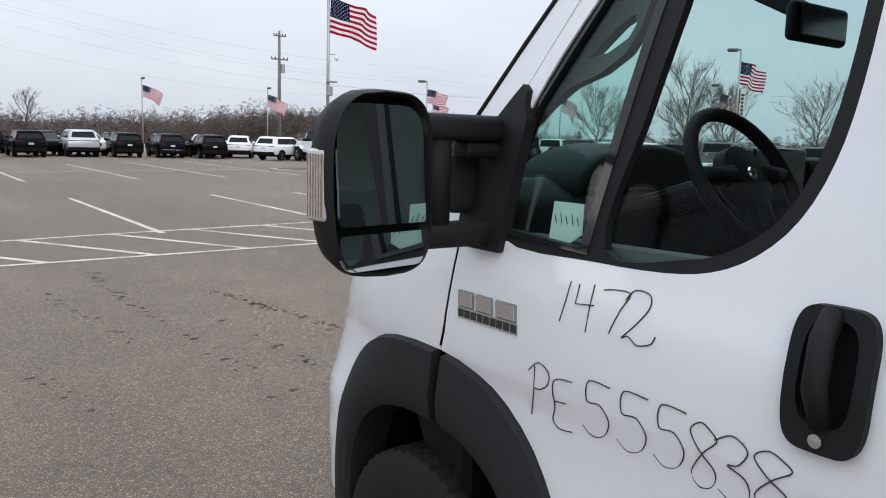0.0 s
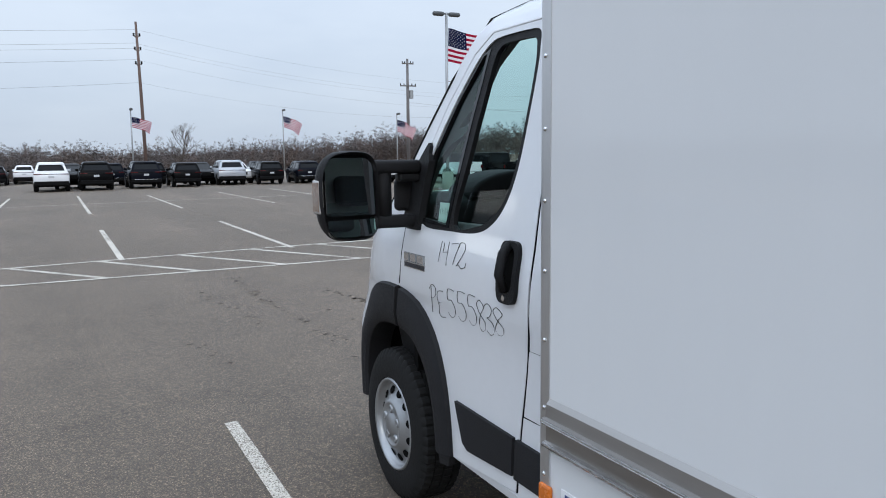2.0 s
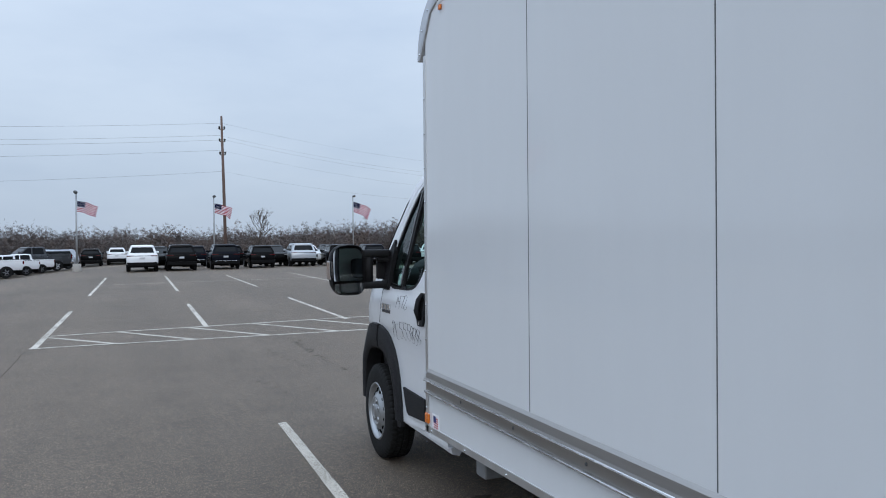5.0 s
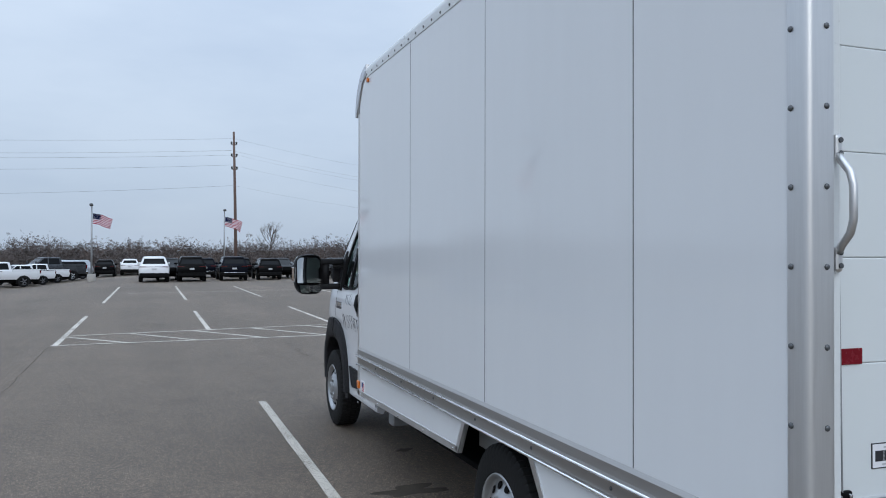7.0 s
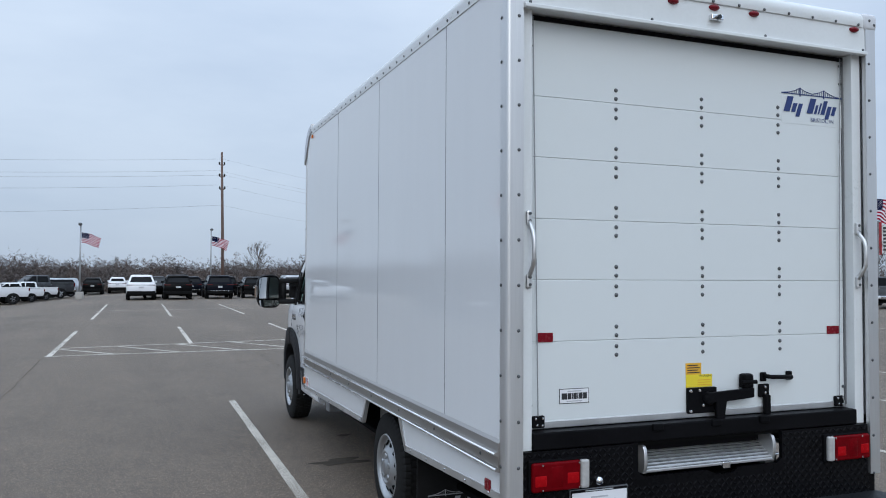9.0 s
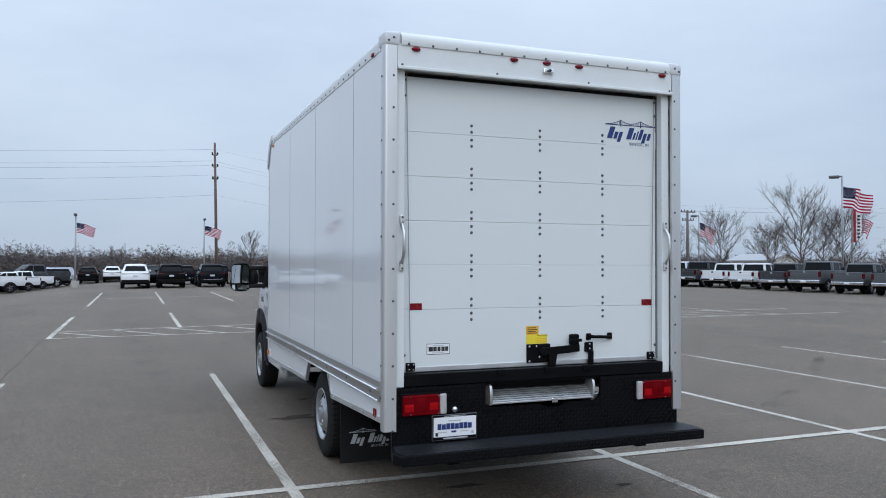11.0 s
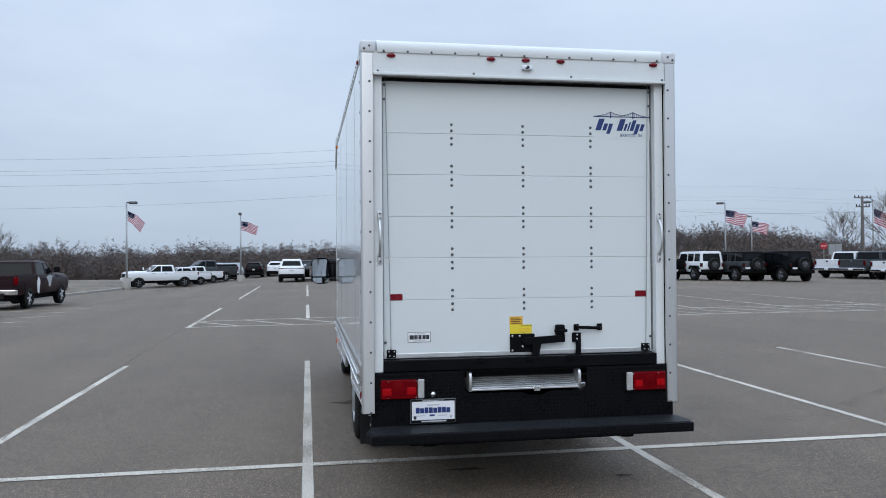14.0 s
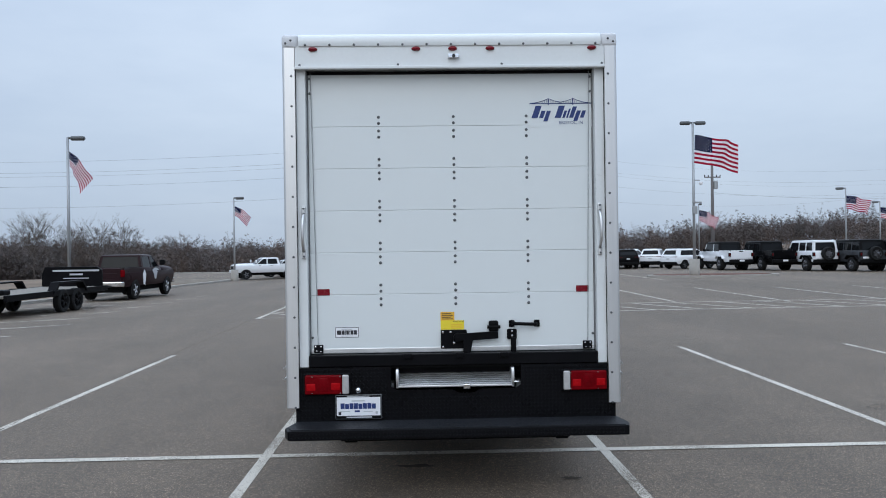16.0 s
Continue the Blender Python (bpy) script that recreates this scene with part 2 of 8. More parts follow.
M_RAMPGAP = surf("dark_ramp_aluminium", (0.085, 0.085, 0.085), 0.6, 0.6, vary=0.3, scale=8)
M_CLEARLENS = surf("clear_ribbed_lens", (0.42, 0.41, 0.40), 0.12, vary=0.2, scale=25, fine=90, coat=0.5)
M_YELLOW = surf("yellow_sticker", (0.78, 0.62, 0.03), 0.45, vary=0.05)
M_AMBERSTICK = surf("amber_sticker", (0.72, 0.40, 0.03), 0.45, vary=0.05)
M_STICKWHITE = surf("white_sticker", (0.78, 0.78, 0.80), 0.4, vary=0.03)
M_INK = surf("black_print", (0.02, 0.02, 0.025), 0.5)
M_BLUE = surf("blue_print", (0.012, 0.032, 0.150), 0.45)
M_REDPRINT = surf("red_print", (0.45, 0.02, 0.03), 0.5)
M_GREYPRINT = surf("grey_print", (0.45, 0.46, 0.48), 0.6)
M_MARKER = surf("black_marker_ink", (0.03, 0.03, 0.035), 0.5)
M_GLASS = glass_mat("green_tinted_glass", (0.62, 0.83, 0.78))
M_GLASSLOW = glass_mat("dusty_lowered_glass", (0.58, 0.70, 0.68), 0.02, 1.22)
M_FRIT = surf("black_glass_border", (0.012, 0.013, 0.014), 0.04, vary=0.1, spec=0.5)
M_GLASSDARK = surf("dark_car_glass", (0.007, 0.008, 0.009), 0.06, vary=0.1, spec=0.16)
M_MIRROR = surf("mirror_glass", (0.56, 0.58, 0.59), 0.02, 1.0, vary=0.02, rvary=0.0)
M_INTERIOR = surf("dark_interior_plastic", (0.014, 0.014, 0.015), 0.6, vary=0.2, scale=6, bump=0.06, bscale=300, spec=0.10)
M_SEAT = surf("dark_grey_seat_cloth", (0.05, 0.05, 0.055), 0.9, vary=0.2, scale=8, bump=0.4, bscale=400)
M_TRIM = surf("dark_grey_cab_trim", (0.15, 0.155, 0.155), 0.75, vary=0.12, scale=5, bump=0.15, bscale=260, spec=0.2)
M_LEDGE = surf("grey_door_ledge", (0.17, 0.175, 0.175), 0.7, vary=0.12, scale=5, bump=0.15, bscale=260, spec=0.2)
M_LINER = surf("grey_headliner", (0.30, 0.29, 0.27), 0.9, vary=0.1)
M_SCREEN = surf("dark_glossy_screen", (0.015, 0.017, 0.02), 0.1)
M_PAPER = surf("paper_note", (0.75, 0.80, 0.76), 0.7, vary=0.06, scale=14)
M_GALV = surf("galvanised_lamp_pole", (0.34, 0.35, 0.36), 0.5, 0.6, vary=0.15, scale=2.0)
M_LAMPHEAD = surf("dark_grey_lamp_head", (0.09, 0.095, 0.10), 0.5, 0.2, vary=0.15, scale=3.0)
M_GREYPOLE = surf("silvered_wood_pole", (0.150, 0.140, 0.138), 0.9, vary=0.35, scale=2.0, fine=20, stretch=(8, 8, 0.5), bump=0.4, bscale=20)
M_WOODPOLE = surf("weathered_wood_pole", (0.130, 0.088, 0.074), 0.9, vary=0.35, scale=2.0, fine=20, stretch=(8, 8, 0.5), bump=0.4, bscale=20)
M_CABLE = surf("overhead_cable", (0.12, 0.12, 0.13), 0.6)
M_BARK = surf("bare_bark", (0.085, 0.070, 0.060), 0.95, vary=0.35, scale=3.0, bump=0.4, bscale=30)
M_TWIG = surf("brown_twigs", (0.078, 0.067, 0.063), 0.95, vary=0.45, scale=0.05, fine=0.5, spec=0.1)
M_TWIGDARK = surf("dark_brown_twigs", (0.050, 0.042, 0.040), 0.95, vary=0.4, scale=0.05, fine=0.5, spec=0.05)
M_TWIGWARM = surf("reddish_brown_twigs", (0.105, 0.072, 0.056), 0.95, vary=0.4, scale=0.05, fine=0.5, spec=0.05)
M_TWIGPALE = surf("grey_brown_twigs", (0.092, 0.074, 0.067), 0.95, vary=0.45, scale=0.05, fine=0.5, spec=0.1)


def cloth_mat(name, col):
    """Thin cloth that lets a good part of the light through."""
    m, t, bsdf, N, link = node_mat(name)
    N.remove(bsdf)
    tc, n, rng, sc = N.new("ShaderNodeTexCoord"), N.new("ShaderNodeTexNoise"), N.new("ShaderNodeMapRange"), N.new("ShaderNodeVectorMath")
    n.inputs["Scale"].default_value, n.inputs["Detail"].default_value = 6.0, 4
    rng.inputs["To Min"].default_value, rng.inputs["To Max"].default_value = 0.85, 1.15
    sc.operation = 'SCALE'
    sc.inputs[0].default_value = col
    df, tr, mx = N.new("ShaderNodeBsdfDiffuse"), N.new("ShaderNodeBsdfTranslucent"), N.new("ShaderNodeMixShader")
    mx.inputs[0].default_value = 0.45
    link(tc.outputs["Object"], n.inputs["Vector"])
    link(n.outputs["Fac"], rng.inputs["Value"])
    link(rng.outputs[0], sc.inputs["Scale"])
    link(sc.outputs[0], df.inputs["Color"])
    link(sc.outputs[0], tr.inputs["Color"])
    link(df.outputs[0], mx.inputs[1])
    link(tr.outputs[0], mx.inputs[2])
    link(mx.outputs[0], N["Material Output"].inputs["Surface"])
    return m


M_STRIPERED = cloth_mat("flag_red_cloth", (0.36, 0.012, 0.040))
M_STRIPEWHITE = cloth_mat("flag_white_cloth", (0.86, 0.83, 0.86))
M_CANTON = cloth_mat("flag_blue_cloth", (0.010, 0.014, 0.050))


# ---- mesh helpers ----
def part(name, bm, material, parent=None, label="", smooth=None):
    """Links a bmesh as one mesh object under parent. smooth: the angle under which edges are shaded round."""
    me = bpy.data.meshes.new(name)
    if smooth is not None:
        lim = radians(smooth)
        for f in bm.faces:
            f.smooth = True
        for e in bm.edges:
            e.smooth = e.is_manifold and e.calc_face_angle(0) < lim
    bm.to_mesh(me)
    bm.free()
    for m in (material if isinstance(material, (list, tuple)) else [material]):
        me.materials.append(m)
    ob = new(name, me)
    if parent is not None:
        ob.parent = parent
    if label:
        tagged(ob, label)
    return ob


def thing(name, label, category, at=(0, 0, 0), turn=0.0, group="", kind=""):
    e = new(name)
    e.empty_display_size = 0.2
    e.matrix_basis = pose(*at, 0, 0, turn)
    return tagged(e, label, category, group, kind)


def add_box(bm, x0, x1, y0, y1, z0, z1, bevel=0.0, seg=2, mat=0):
    r = bmesh.ops.create_cube(bm, size=1.0, matrix=Matrix.Translation(((x0 + x1) / 2, (y0 + y1) / 2, (z0 + z1) / 2)) @ Matrix.Diagonal((abs(x1 - x0), abs(y1 - y0), abs(z1 - z0), 1)))
    fs = {f for v in r["verts"] for f in v.link_faces}
    for f in fs:
        f.material_index = mat
    if bevel > 0:
        es = list({e for v in r["verts"] for e in v.link_edges})
        b = bmesh.ops.bevel(bm, geom=es, offset=min(bevel, 0.49 * min(abs(x1 - x0), abs(y1 - y0), abs(z1 - z0))), segments=seg, affect='EDGES', profile=0.5)
        for f in b["faces"]:
            f.material_index = mat


def box_bm(*a, **k):
    bm = bmesh.new()
    add_box(bm, *a, **k)
    return bm


def add_tube(bm, pts, radii, seg=8, caps=True, mat=0):
    """A round tube along pts."""
    pts = [Vector(p) for p in pts]
    if not isinstance(radii, (list, tuple)):
        radii = [radii] * len(pts)
    rings = []
    up = None
    for i, p in enumerate(pts):
        d = (pts[min(i + 1, len(pts) - 1)] - pts[max(i - 1, 0)]).normalized()
        if up is None:
            up = Vector((0, 0, 1)) if abs(d.z) < 0.9 else Vector((1, 0, 0))
        a = d.cross(up)
        if a.length < 1e-4:
            a = d.cross(Vector((0, 1, 0)))
        a.normalize()
        b = a.cross(d)
        up = b
        rings.append([bm.verts.new(p + radii[i] * (math.cos(2 * math.pi * k / seg) * a + math.sin(2 * math.pi * k / seg) * b)) for k in range(seg)])
    for r0, r1 in zip(rings, rings[1:]):
        for k in range(seg):
            f = bm.faces.new((r0[k], r0[(k + 1) % seg], r1[(k + 1) % seg], r1[k]))
            f.material_index = mat
    if caps:
        for r in (rings[0][::-1], rings[-1]):
            bm.faces.new(r).material_index = mat


def tube_bm(pts, radii, seg=8):
    bm = bmesh.new()
    add_tube(bm, pts, radii, seg)
    return bm


def add_lathe(bm, profile, origin=(0, 0, 0), axis='X', seg=32, mat=0, closed=False, caps=True):
    """Turns a profile of (along, radius) round an axis through origin."""
    o = Vector(origin)
    rings = []
    for a, r in profile:
        ring = []
        for k in range(seg):
            c, s = math.cos(2 * math.pi * k / seg), math.sin(2 * math.pi * k / seg)
            v = {'X': Vector((a, r * c, r * s)), 'Y': Vector((r * s, a, r * c)), 'Z': Vector((r * c, r * s, a))}[axis]
            ring.append(bm.verts.new(o + v))
        rings.append(ring)
    pairs = list(zip(rings, rings[1:])) + ([(rings[-1], rings[0])] if closed else [])
    for r0, r1 in pairs:
        for k in range(seg):
            f = bm.faces.new((r0[k], r1[k], r1[(k + 1) % seg], r0[(k + 1) % seg]))
            f.material_index = mat
    if caps and not closed:
        for r in (rings[0], rings[-1][::-1]):
            if (r[0].co - r[seg // 2].co).length > 1e-4:
                bm.faces.new(r).material_index = mat


def lathe_bm(*a, **k):
    bm = bmesh.new()
    add_lathe(bm, *a, **k)
    bmesh.ops.recalc_face_normals(bm, faces=bm.faces)
    return bm


def add_prism(bm, poly, lo, hi, plane='YZ', mat=0):
    """A polygon of (a, b) points drawn out from lo to hi along the third axis."""
    def co(a, b, c):
        return {'YZ': (c, a, b), 'XZ': (a, c, b), 'XY': (a, b, c)}[plane]
    r0, r1 = [bm.verts.new(co(a, b, lo)) for a, b in poly], [bm.verts.new(co(a, b, hi)) for a, b in poly]
    fs = [bm.faces.new(r0), bm.faces.new(r1[::-1])]
    n = len(poly)
    for k in range(n):
        fs.append(bm.faces.new((r0[k], r1[k], r1[(k + 1) % n], r0[(k + 1) % n])))
    for f in fs:
        f.material_index = mat
    bmesh.ops.recalc_face_normals(bm, faces=fs)
    return fs


def prism_bm(poly, lo, hi, plane='YZ', bevel=0.0, seg=2):
    bm = bmesh.new()
    add_prism(bm, poly, lo, hi, plane)
    if bevel:
        bmesh.ops.bevel(bm, geom=list(bm.edges), offset=bevel, segments=seg, affect='EDGES', profile=0.5)
    return bm


def skin_bm(loops, shape, step=0.07, thick=0.012):
    """A curved sheet: loops of (y, z), the first the outline and the rest holes, bent to x = shape(y, z), with thickness."""
    bm = bmesh.new()
    flat = [Vector((0, y, z)) for lp in loops for y, z in lp]
    vs = [bm.verts.new(p) for p in flat]
    for a, b, c in tessellate_polygon([[Vector((y, z, 0)) for y, z in lp] for lp in loops]):
        try:
            bm.faces.new((vs[a], vs[b], vs[c]))
        except ValueError:
            pass
    ys, zs = [p.y for p in flat], [p.z for p in flat]
    for k in range(math.ceil(min(zs) / step), math.floor(max(zs) / step) + 1):
        bmesh.ops.bisect_plane(bm, geom=bm.verts[:] + bm.edges[:] + bm.faces[:], dist=1e-5, plane_co=(0, 0, k * step), plane_no=(0, 0, 1))
    ystep = step * 1.6
    for k in range(math.ceil(min(ys) / ystep), math.floor(max(ys) / ystep) + 1):
        bmesh.ops.bisect_plane(bm, geom=bm.verts[:] + bm.edges[:] + bm.faces[:], dist=1e-5, plane_co=(0, k * ystep, 0), plane_no=(0, 1, 0))
    for v in bm.verts:
        v.co.x = shape(v.co.y, v.co.z)
    sgn = 1 if sum(v.co.x for v in bm.verts) > 0 else -1
    bmesh.ops.recalc_face_normals(bm, faces=bm.faces)
    if sum(f.normal.x * f.calc_area() for f in bm.faces) * sgn < 0:
        bmesh.ops.reverse_faces(bm, faces=bm.faces)
    if thick:
        back = bmesh.ops.extrude_face_region(bm, geom=bm.faces[:], use_keep_orig=True)
        for v in back["geom"]:
            if isinstance(v, bmesh.types.BMVert):
                v.co.x -= sgn * thick
        bmesh.ops.recalc_face_normals(bm, faces=bm.faces)
    return bm


def text_mesh(txt, size, extrude=0.0, thin=0.0, shear=0.0, spacing=1.0):
    """The mesh of a line of text in the built-in font, in the xy plane, centred on the origin."""
    cu = bpy.data.curves.new("text", 'FONT')
    cu.body, cu.size, cu.extrude, cu.offset, cu.shear, cu.space_character = txt, size, extrude, thin, shear, spacing
    cu.align_x, cu.align_y = 'CENTER', 'CENTER'
    cu.resolution_u = 3
    tmp = new("text", cu)
    me = bpy.data.meshes.new_from_object(tmp)
    bpy.data.objects.remove(tmp)
    return me


def lettering(name, txt, size, m, material, parent, label="", **k):
    me = text_mesh(txt, size, **k)
    me.materials.clear()
    me.materials.append(material)
    ob = new(name, me)
    ob.parent = parent
    ob.matrix_basis = m
    if label:
        tagged(ob, label)
    return ob


FACE_BACK = Matrix(((1, 0, 0, 0), (0, 0, -1, 0), (0, 1, 0, 0), (0, 0, 0, 1)))      # xy plane upright, read from -y
FACE_LEFT = Matrix(((0, 0, -1, 0), (-1, 0, 0, 0), (0, 1, 0, 0), (0, 0, 0, 1)))     # xy plane upright, read from -x
FACE_RIGHT = Matrix(((0, 0, 1, 0), (1, 0, 0, 0), (0, 1, 0, 0), (0, 0, 0, 1)))      # read from +x


def dome_mesh(name, r, h, material, seg=8):
    """A low rivet head on the xz plane, standing out towards -y."""
    bm = bmesh.new()
    add_lathe(bm, [(0.0, r), (-h * 0.6, r * 0.85), (-h, r * 0.35), (-h * 1.02, 0.0001)], axis='Y', seg=seg)
    bmesh.ops.remove_doubles(bm, verts=bm.verts, dist=0.0005)
    bmesh.ops.recalc_face_normals(bm, faces=bm.faces)
    me = bpy.data.meshes.new(name)
    for f in bm.faces:
        f.smooth = True
    bm.to_mesh(me)
    bm.free()
    me.materials.append(material)
    return me


# ---- ground ----
def ease(t):
    t = max(0.0, min(1.0, t))
    return t * t * (3 - 2 * t)


def lot_z(x, y):
    """The lot is level but for its north-western corner, which falls away a little."""
    return -0.38 * ease((-x - 1) / 8) * ease((y + 2) / 36)


def ground_height(x, y):
    """Flat round the lot, falling away to low woods behind it, but for a hill in the north-east."""
    r = math.hypot(x - 10, y)
    az = math.atan2(x, y)
    east = math.exp(-((az - 0.53) / (0.17 if az < 0.53 else 0.14)) ** 2)
    fall, rise = ease((r - 74) / 45), ease((r - 92) / 75)
    return -0.14 + 1.1 * lot_z(x, y) - 3.2 * fall * (1 - east) + 2.6 * rise * east


bm = bmesh.new()
RINGS = [0, 8, 16, 24, 32, 40, 48, 56, 64, 72, 80, 90, 100, 112, 126, 142, 160, 180, 205, 235, 270, 320, 400, 520, 700, 1000, 1500, 2200, 3200]
SECT = 96
rows_v = []
for r in RINGS:
    if r == 0:
        rows_v.append([bm.verts.new((10, 0, -0.14))])
    else:
        rows_v.append([bm.verts.new((10 + r * math.sin(2 * math.pi * k / SECT), r * math.cos(2 * math.pi * k / SECT), ground_height(10 + r * math.sin(2 * math.pi * k / SECT), r * math.cos(2 * math.pi * k / SECT)))) for k in range(SECT)])
for k in range(SECT):
    bm.faces.new((rows_v[0][0], rows_v[1][(k + 1) % SECT], rows_v[1][k]))
for a, b in zip(rows_v[1:], rows_v[2:]):
    for k in range(SECT):
        bm.faces.new((a[k], a[(k + 1) % SECT], b[(k + 1) % SECT], b[k]))
bmesh.ops.recalc_face_normals(bm, faces=bm.faces)
if sum(f.normal.z for f in bm.faces) < 0:
    bmesh.ops.reverse_faces(bm, faces=bm.faces)
ground = tagged(part("ground", bm, M_GRASS, smooth=60), "dry brown winter grass round the parking lot", "ground", kind="structure")

LOT = [(-13.4, -62), (64, -62), (64, 34), (44, 66), (-24, 66), (-24, 47.6), (-12.8, 46.8), (-11.3, 45.2), (-12.6, 35.6), (-13.4, 24.0)]
bm = bmesh.new()
vs = [bm.verts.new((x, y, 0)) for x, y in LOT]
for tri in tessellate_polygon([[Vector((x, y, 0)) for x, y in LOT]]):
    bm.faces.new([vs[k] for k in tri])
for k in range(-11, 6):
    bmesh.ops.bisect_plane(bm, geom=bm.verts[:] + bm.edges[:] + bm.faces[:], dist=1e-4, plane_co=(k * 2, 0, 0), plane_no=(1, 0, 0))
for k in range(-2, 17):
    bmesh.ops.bisect_plane(bm, geom=bm.verts[:] + bm.edges[:] + bm.faces[:], dist=1e-4, plane_co=(0, k * 3, 0), plane_no=(0, 1, 0))
for v in bm.verts:
    v.co.z = lot_z(v.co.x, v.co.y)
bmesh.ops.recalc_face_normals(bm, faces=bm.faces)
if sum(f.normal.z for f in bm.faces) < 0:
    bmesh.ops.reverse_faces(bm, faces=bm.faces)
down = bmesh.ops.extrude_face_region(bm, geom=bm.faces[:], use_keep_orig=True)
for v in down["geom"]:
    if isinstance(v, bmesh.types.BMVert):
        v.co.z -= 0.3
bmesh.ops.recalc_face_normals(bm, faces=bm.faces)
lot = tagged(part("road", bm, M_ASPHALT), "worn grey asphalt of a large parking lot", "parking lot", kind="structure")

bm = bmesh.new()
for (xa, ya), (xb, yb) in zip(LOT, LOT[1:] + LOT[:1]):
    a, b = Vector((xa, ya)), Vector((xb, yb))
    d = (b - a).normalized()
    n = Vector((d.y, -d.x)) * 0.16
    m = max(1, int((b - a).length / 3))
    prev = None
    for i in range(m + 1):
        p = a.lerp(b, i / m) + d * (0.1 if i == m else -0.1 if i == 0 else 0)
        z = lot_z(p.x, p.y)
        cur = [bm.verts.new((q.x, q.y, zz)) for q, zz in ((p, z - 0.3), (p, z + 0.11), (p + n * 0.2, z + 0.13), (p + n, z + 0.13), (p + n, z - 0.3))]
        if prev:
            for k in range(4):
                bm.faces.new((prev[k], prev[k + 1], cur[k + 1], cur[k]))
        prev = cur
bmesh.ops.recalc_face_normals(bm, faces=bm.faces)
kerb = tagged(part("kerb", bm, M_CURB), "pale concrete kerb round the lot", "kerb", kind="structure")


def add_line(bm, xa, ya, xb, yb, w=0.10, z=0.003):
    d = Vector((xb - xa, yb - ya))
    n = Vector((-d.y, d.x)).normalized() * w / 2
    ln = d.length
    m = max(1, int(ln / 0.5))
    prev = None
    for i in range(m + 1):
        p = Vector((xa, ya)) + d * i / m
        k = 1 + 0.10 * noise.noise(Vector((p.x * 2.1, p.y * 2.1, 0)))
        h = z + lot_z(p.x, p.y)
        cur = (bm.verts.new((p.x + n.x * k, p.y + n.y * k, h)), bm.verts.new((p.x - n.x * k, p.y - n.y * k, h)))
        if prev:
            bm.faces.new((prev[1], cur[1], cur[0], prev[0]))
        prev = cur


def road_line(lines, w=0.10, z=0.003):
    bm = bmesh.new()
    for a in lines:
        add_line(bm, *a, w=w, z=z)
    return tagged(part("line_marking", bm, M_LINE), "worn white parking line painted on asphalt", "line marking", "parking lines", "structure")


for i in range(-1, 8):
    road_line([(0.68 + 2.74 * i, -9.6, 0.68 + 2.74 * i, 3.06)], 0.083)
road_line([(-2.07, -3.33, 20.0, -3.33)], 0.10, 0.0055)
# hatched walkway


def hatch_top(x):
    return float(np.interp(x, [-2.05, 1.6, 3.3, 8, 22], [11.6, 12.22, 12.5, 13.05, 13.3]))


road_line([(-2.2, 9.85, 1.8, 10.0), (1.8, 10.0, 8, 10.42), (8, 10.42, 22, 10.9)], 0.10, 0.0055)
road_line([(-2.05, 11.6, 1.6, 12.22), (1.6, 12.22, 3.3, 12.5), (3.3, 12.5, 8, 13.05), (8, 13.05, 22, 13.3)], 0.10, 0.0055)
for k in range(17):
    xl = -0.9 + 1.275 * k
    road_line([(xl, float(np.interp(xl, [-2.2, 1.8, 8, 22], [9.85, 10.0, 10.42, 10.9])), xl - 1.3, hatch_top(xl - 1.3))], 0.10)
for x, ya, yb in ((-2.13, 9.8, 17.3), (0.70, 12.0, 18.2), (3.63, 12.3, 19.4), (7.0, 12.4, 19.7), (9.4, 12.3, 19.9), (12.6, 12.7, 20.7), (15.6, 12.6, 20.6), (18.8, 12.7, 20.6)):
    road_line([(x, ya, x, yb)], 0.10)
for x, ya, yb in ((-2.05, 23.5, 38), (0.70, 24.5, 38), (3.6, 25.8, 37), (7.05, 27.0, 38.6), (10.3, 27.4, 41), (13.7, 28.4, 43)):
    road_line([(x, ya, x, yb)], 0.10)
road_line([(-2.2, 29.9, 14.0, 33.6)], 0.09, 0.0055)
for k in range(9):
    road_line([(-6.7, 4.2 + 2.8 * k, -12.6, 0.8 + 2.8 * k)], 0.10)


# ---- stains, drip trails, tyre marks and a paving joint ----
M_STAIN = surf("oil_stained_asphalt", (0.070, 0.059, 0.047), 0.85, vary=0.35, scale=4.0, fine=40, bump=0.3, bscale=90, spec=0.15)
M_JOINT = surf("dirt_filled_joint", (0.098, 0.081, 0.064), 0.95, vary=0.3, scale=4.0, fine=40, bump=0.3, bscale=90, spec=0.1)
M_DRIP = surf("damp_drip_marks", (0.078, 0.065, 0.052), 0.9, spec=0.1, vary=0.3, scale=6.0, fine=60)
M_TYREMARK = surf("faint_tyre_mark", (0.085, 0.071, 0.057), 0.9, spec=0.15, vary=0.25, scale=3.0, fine=40)


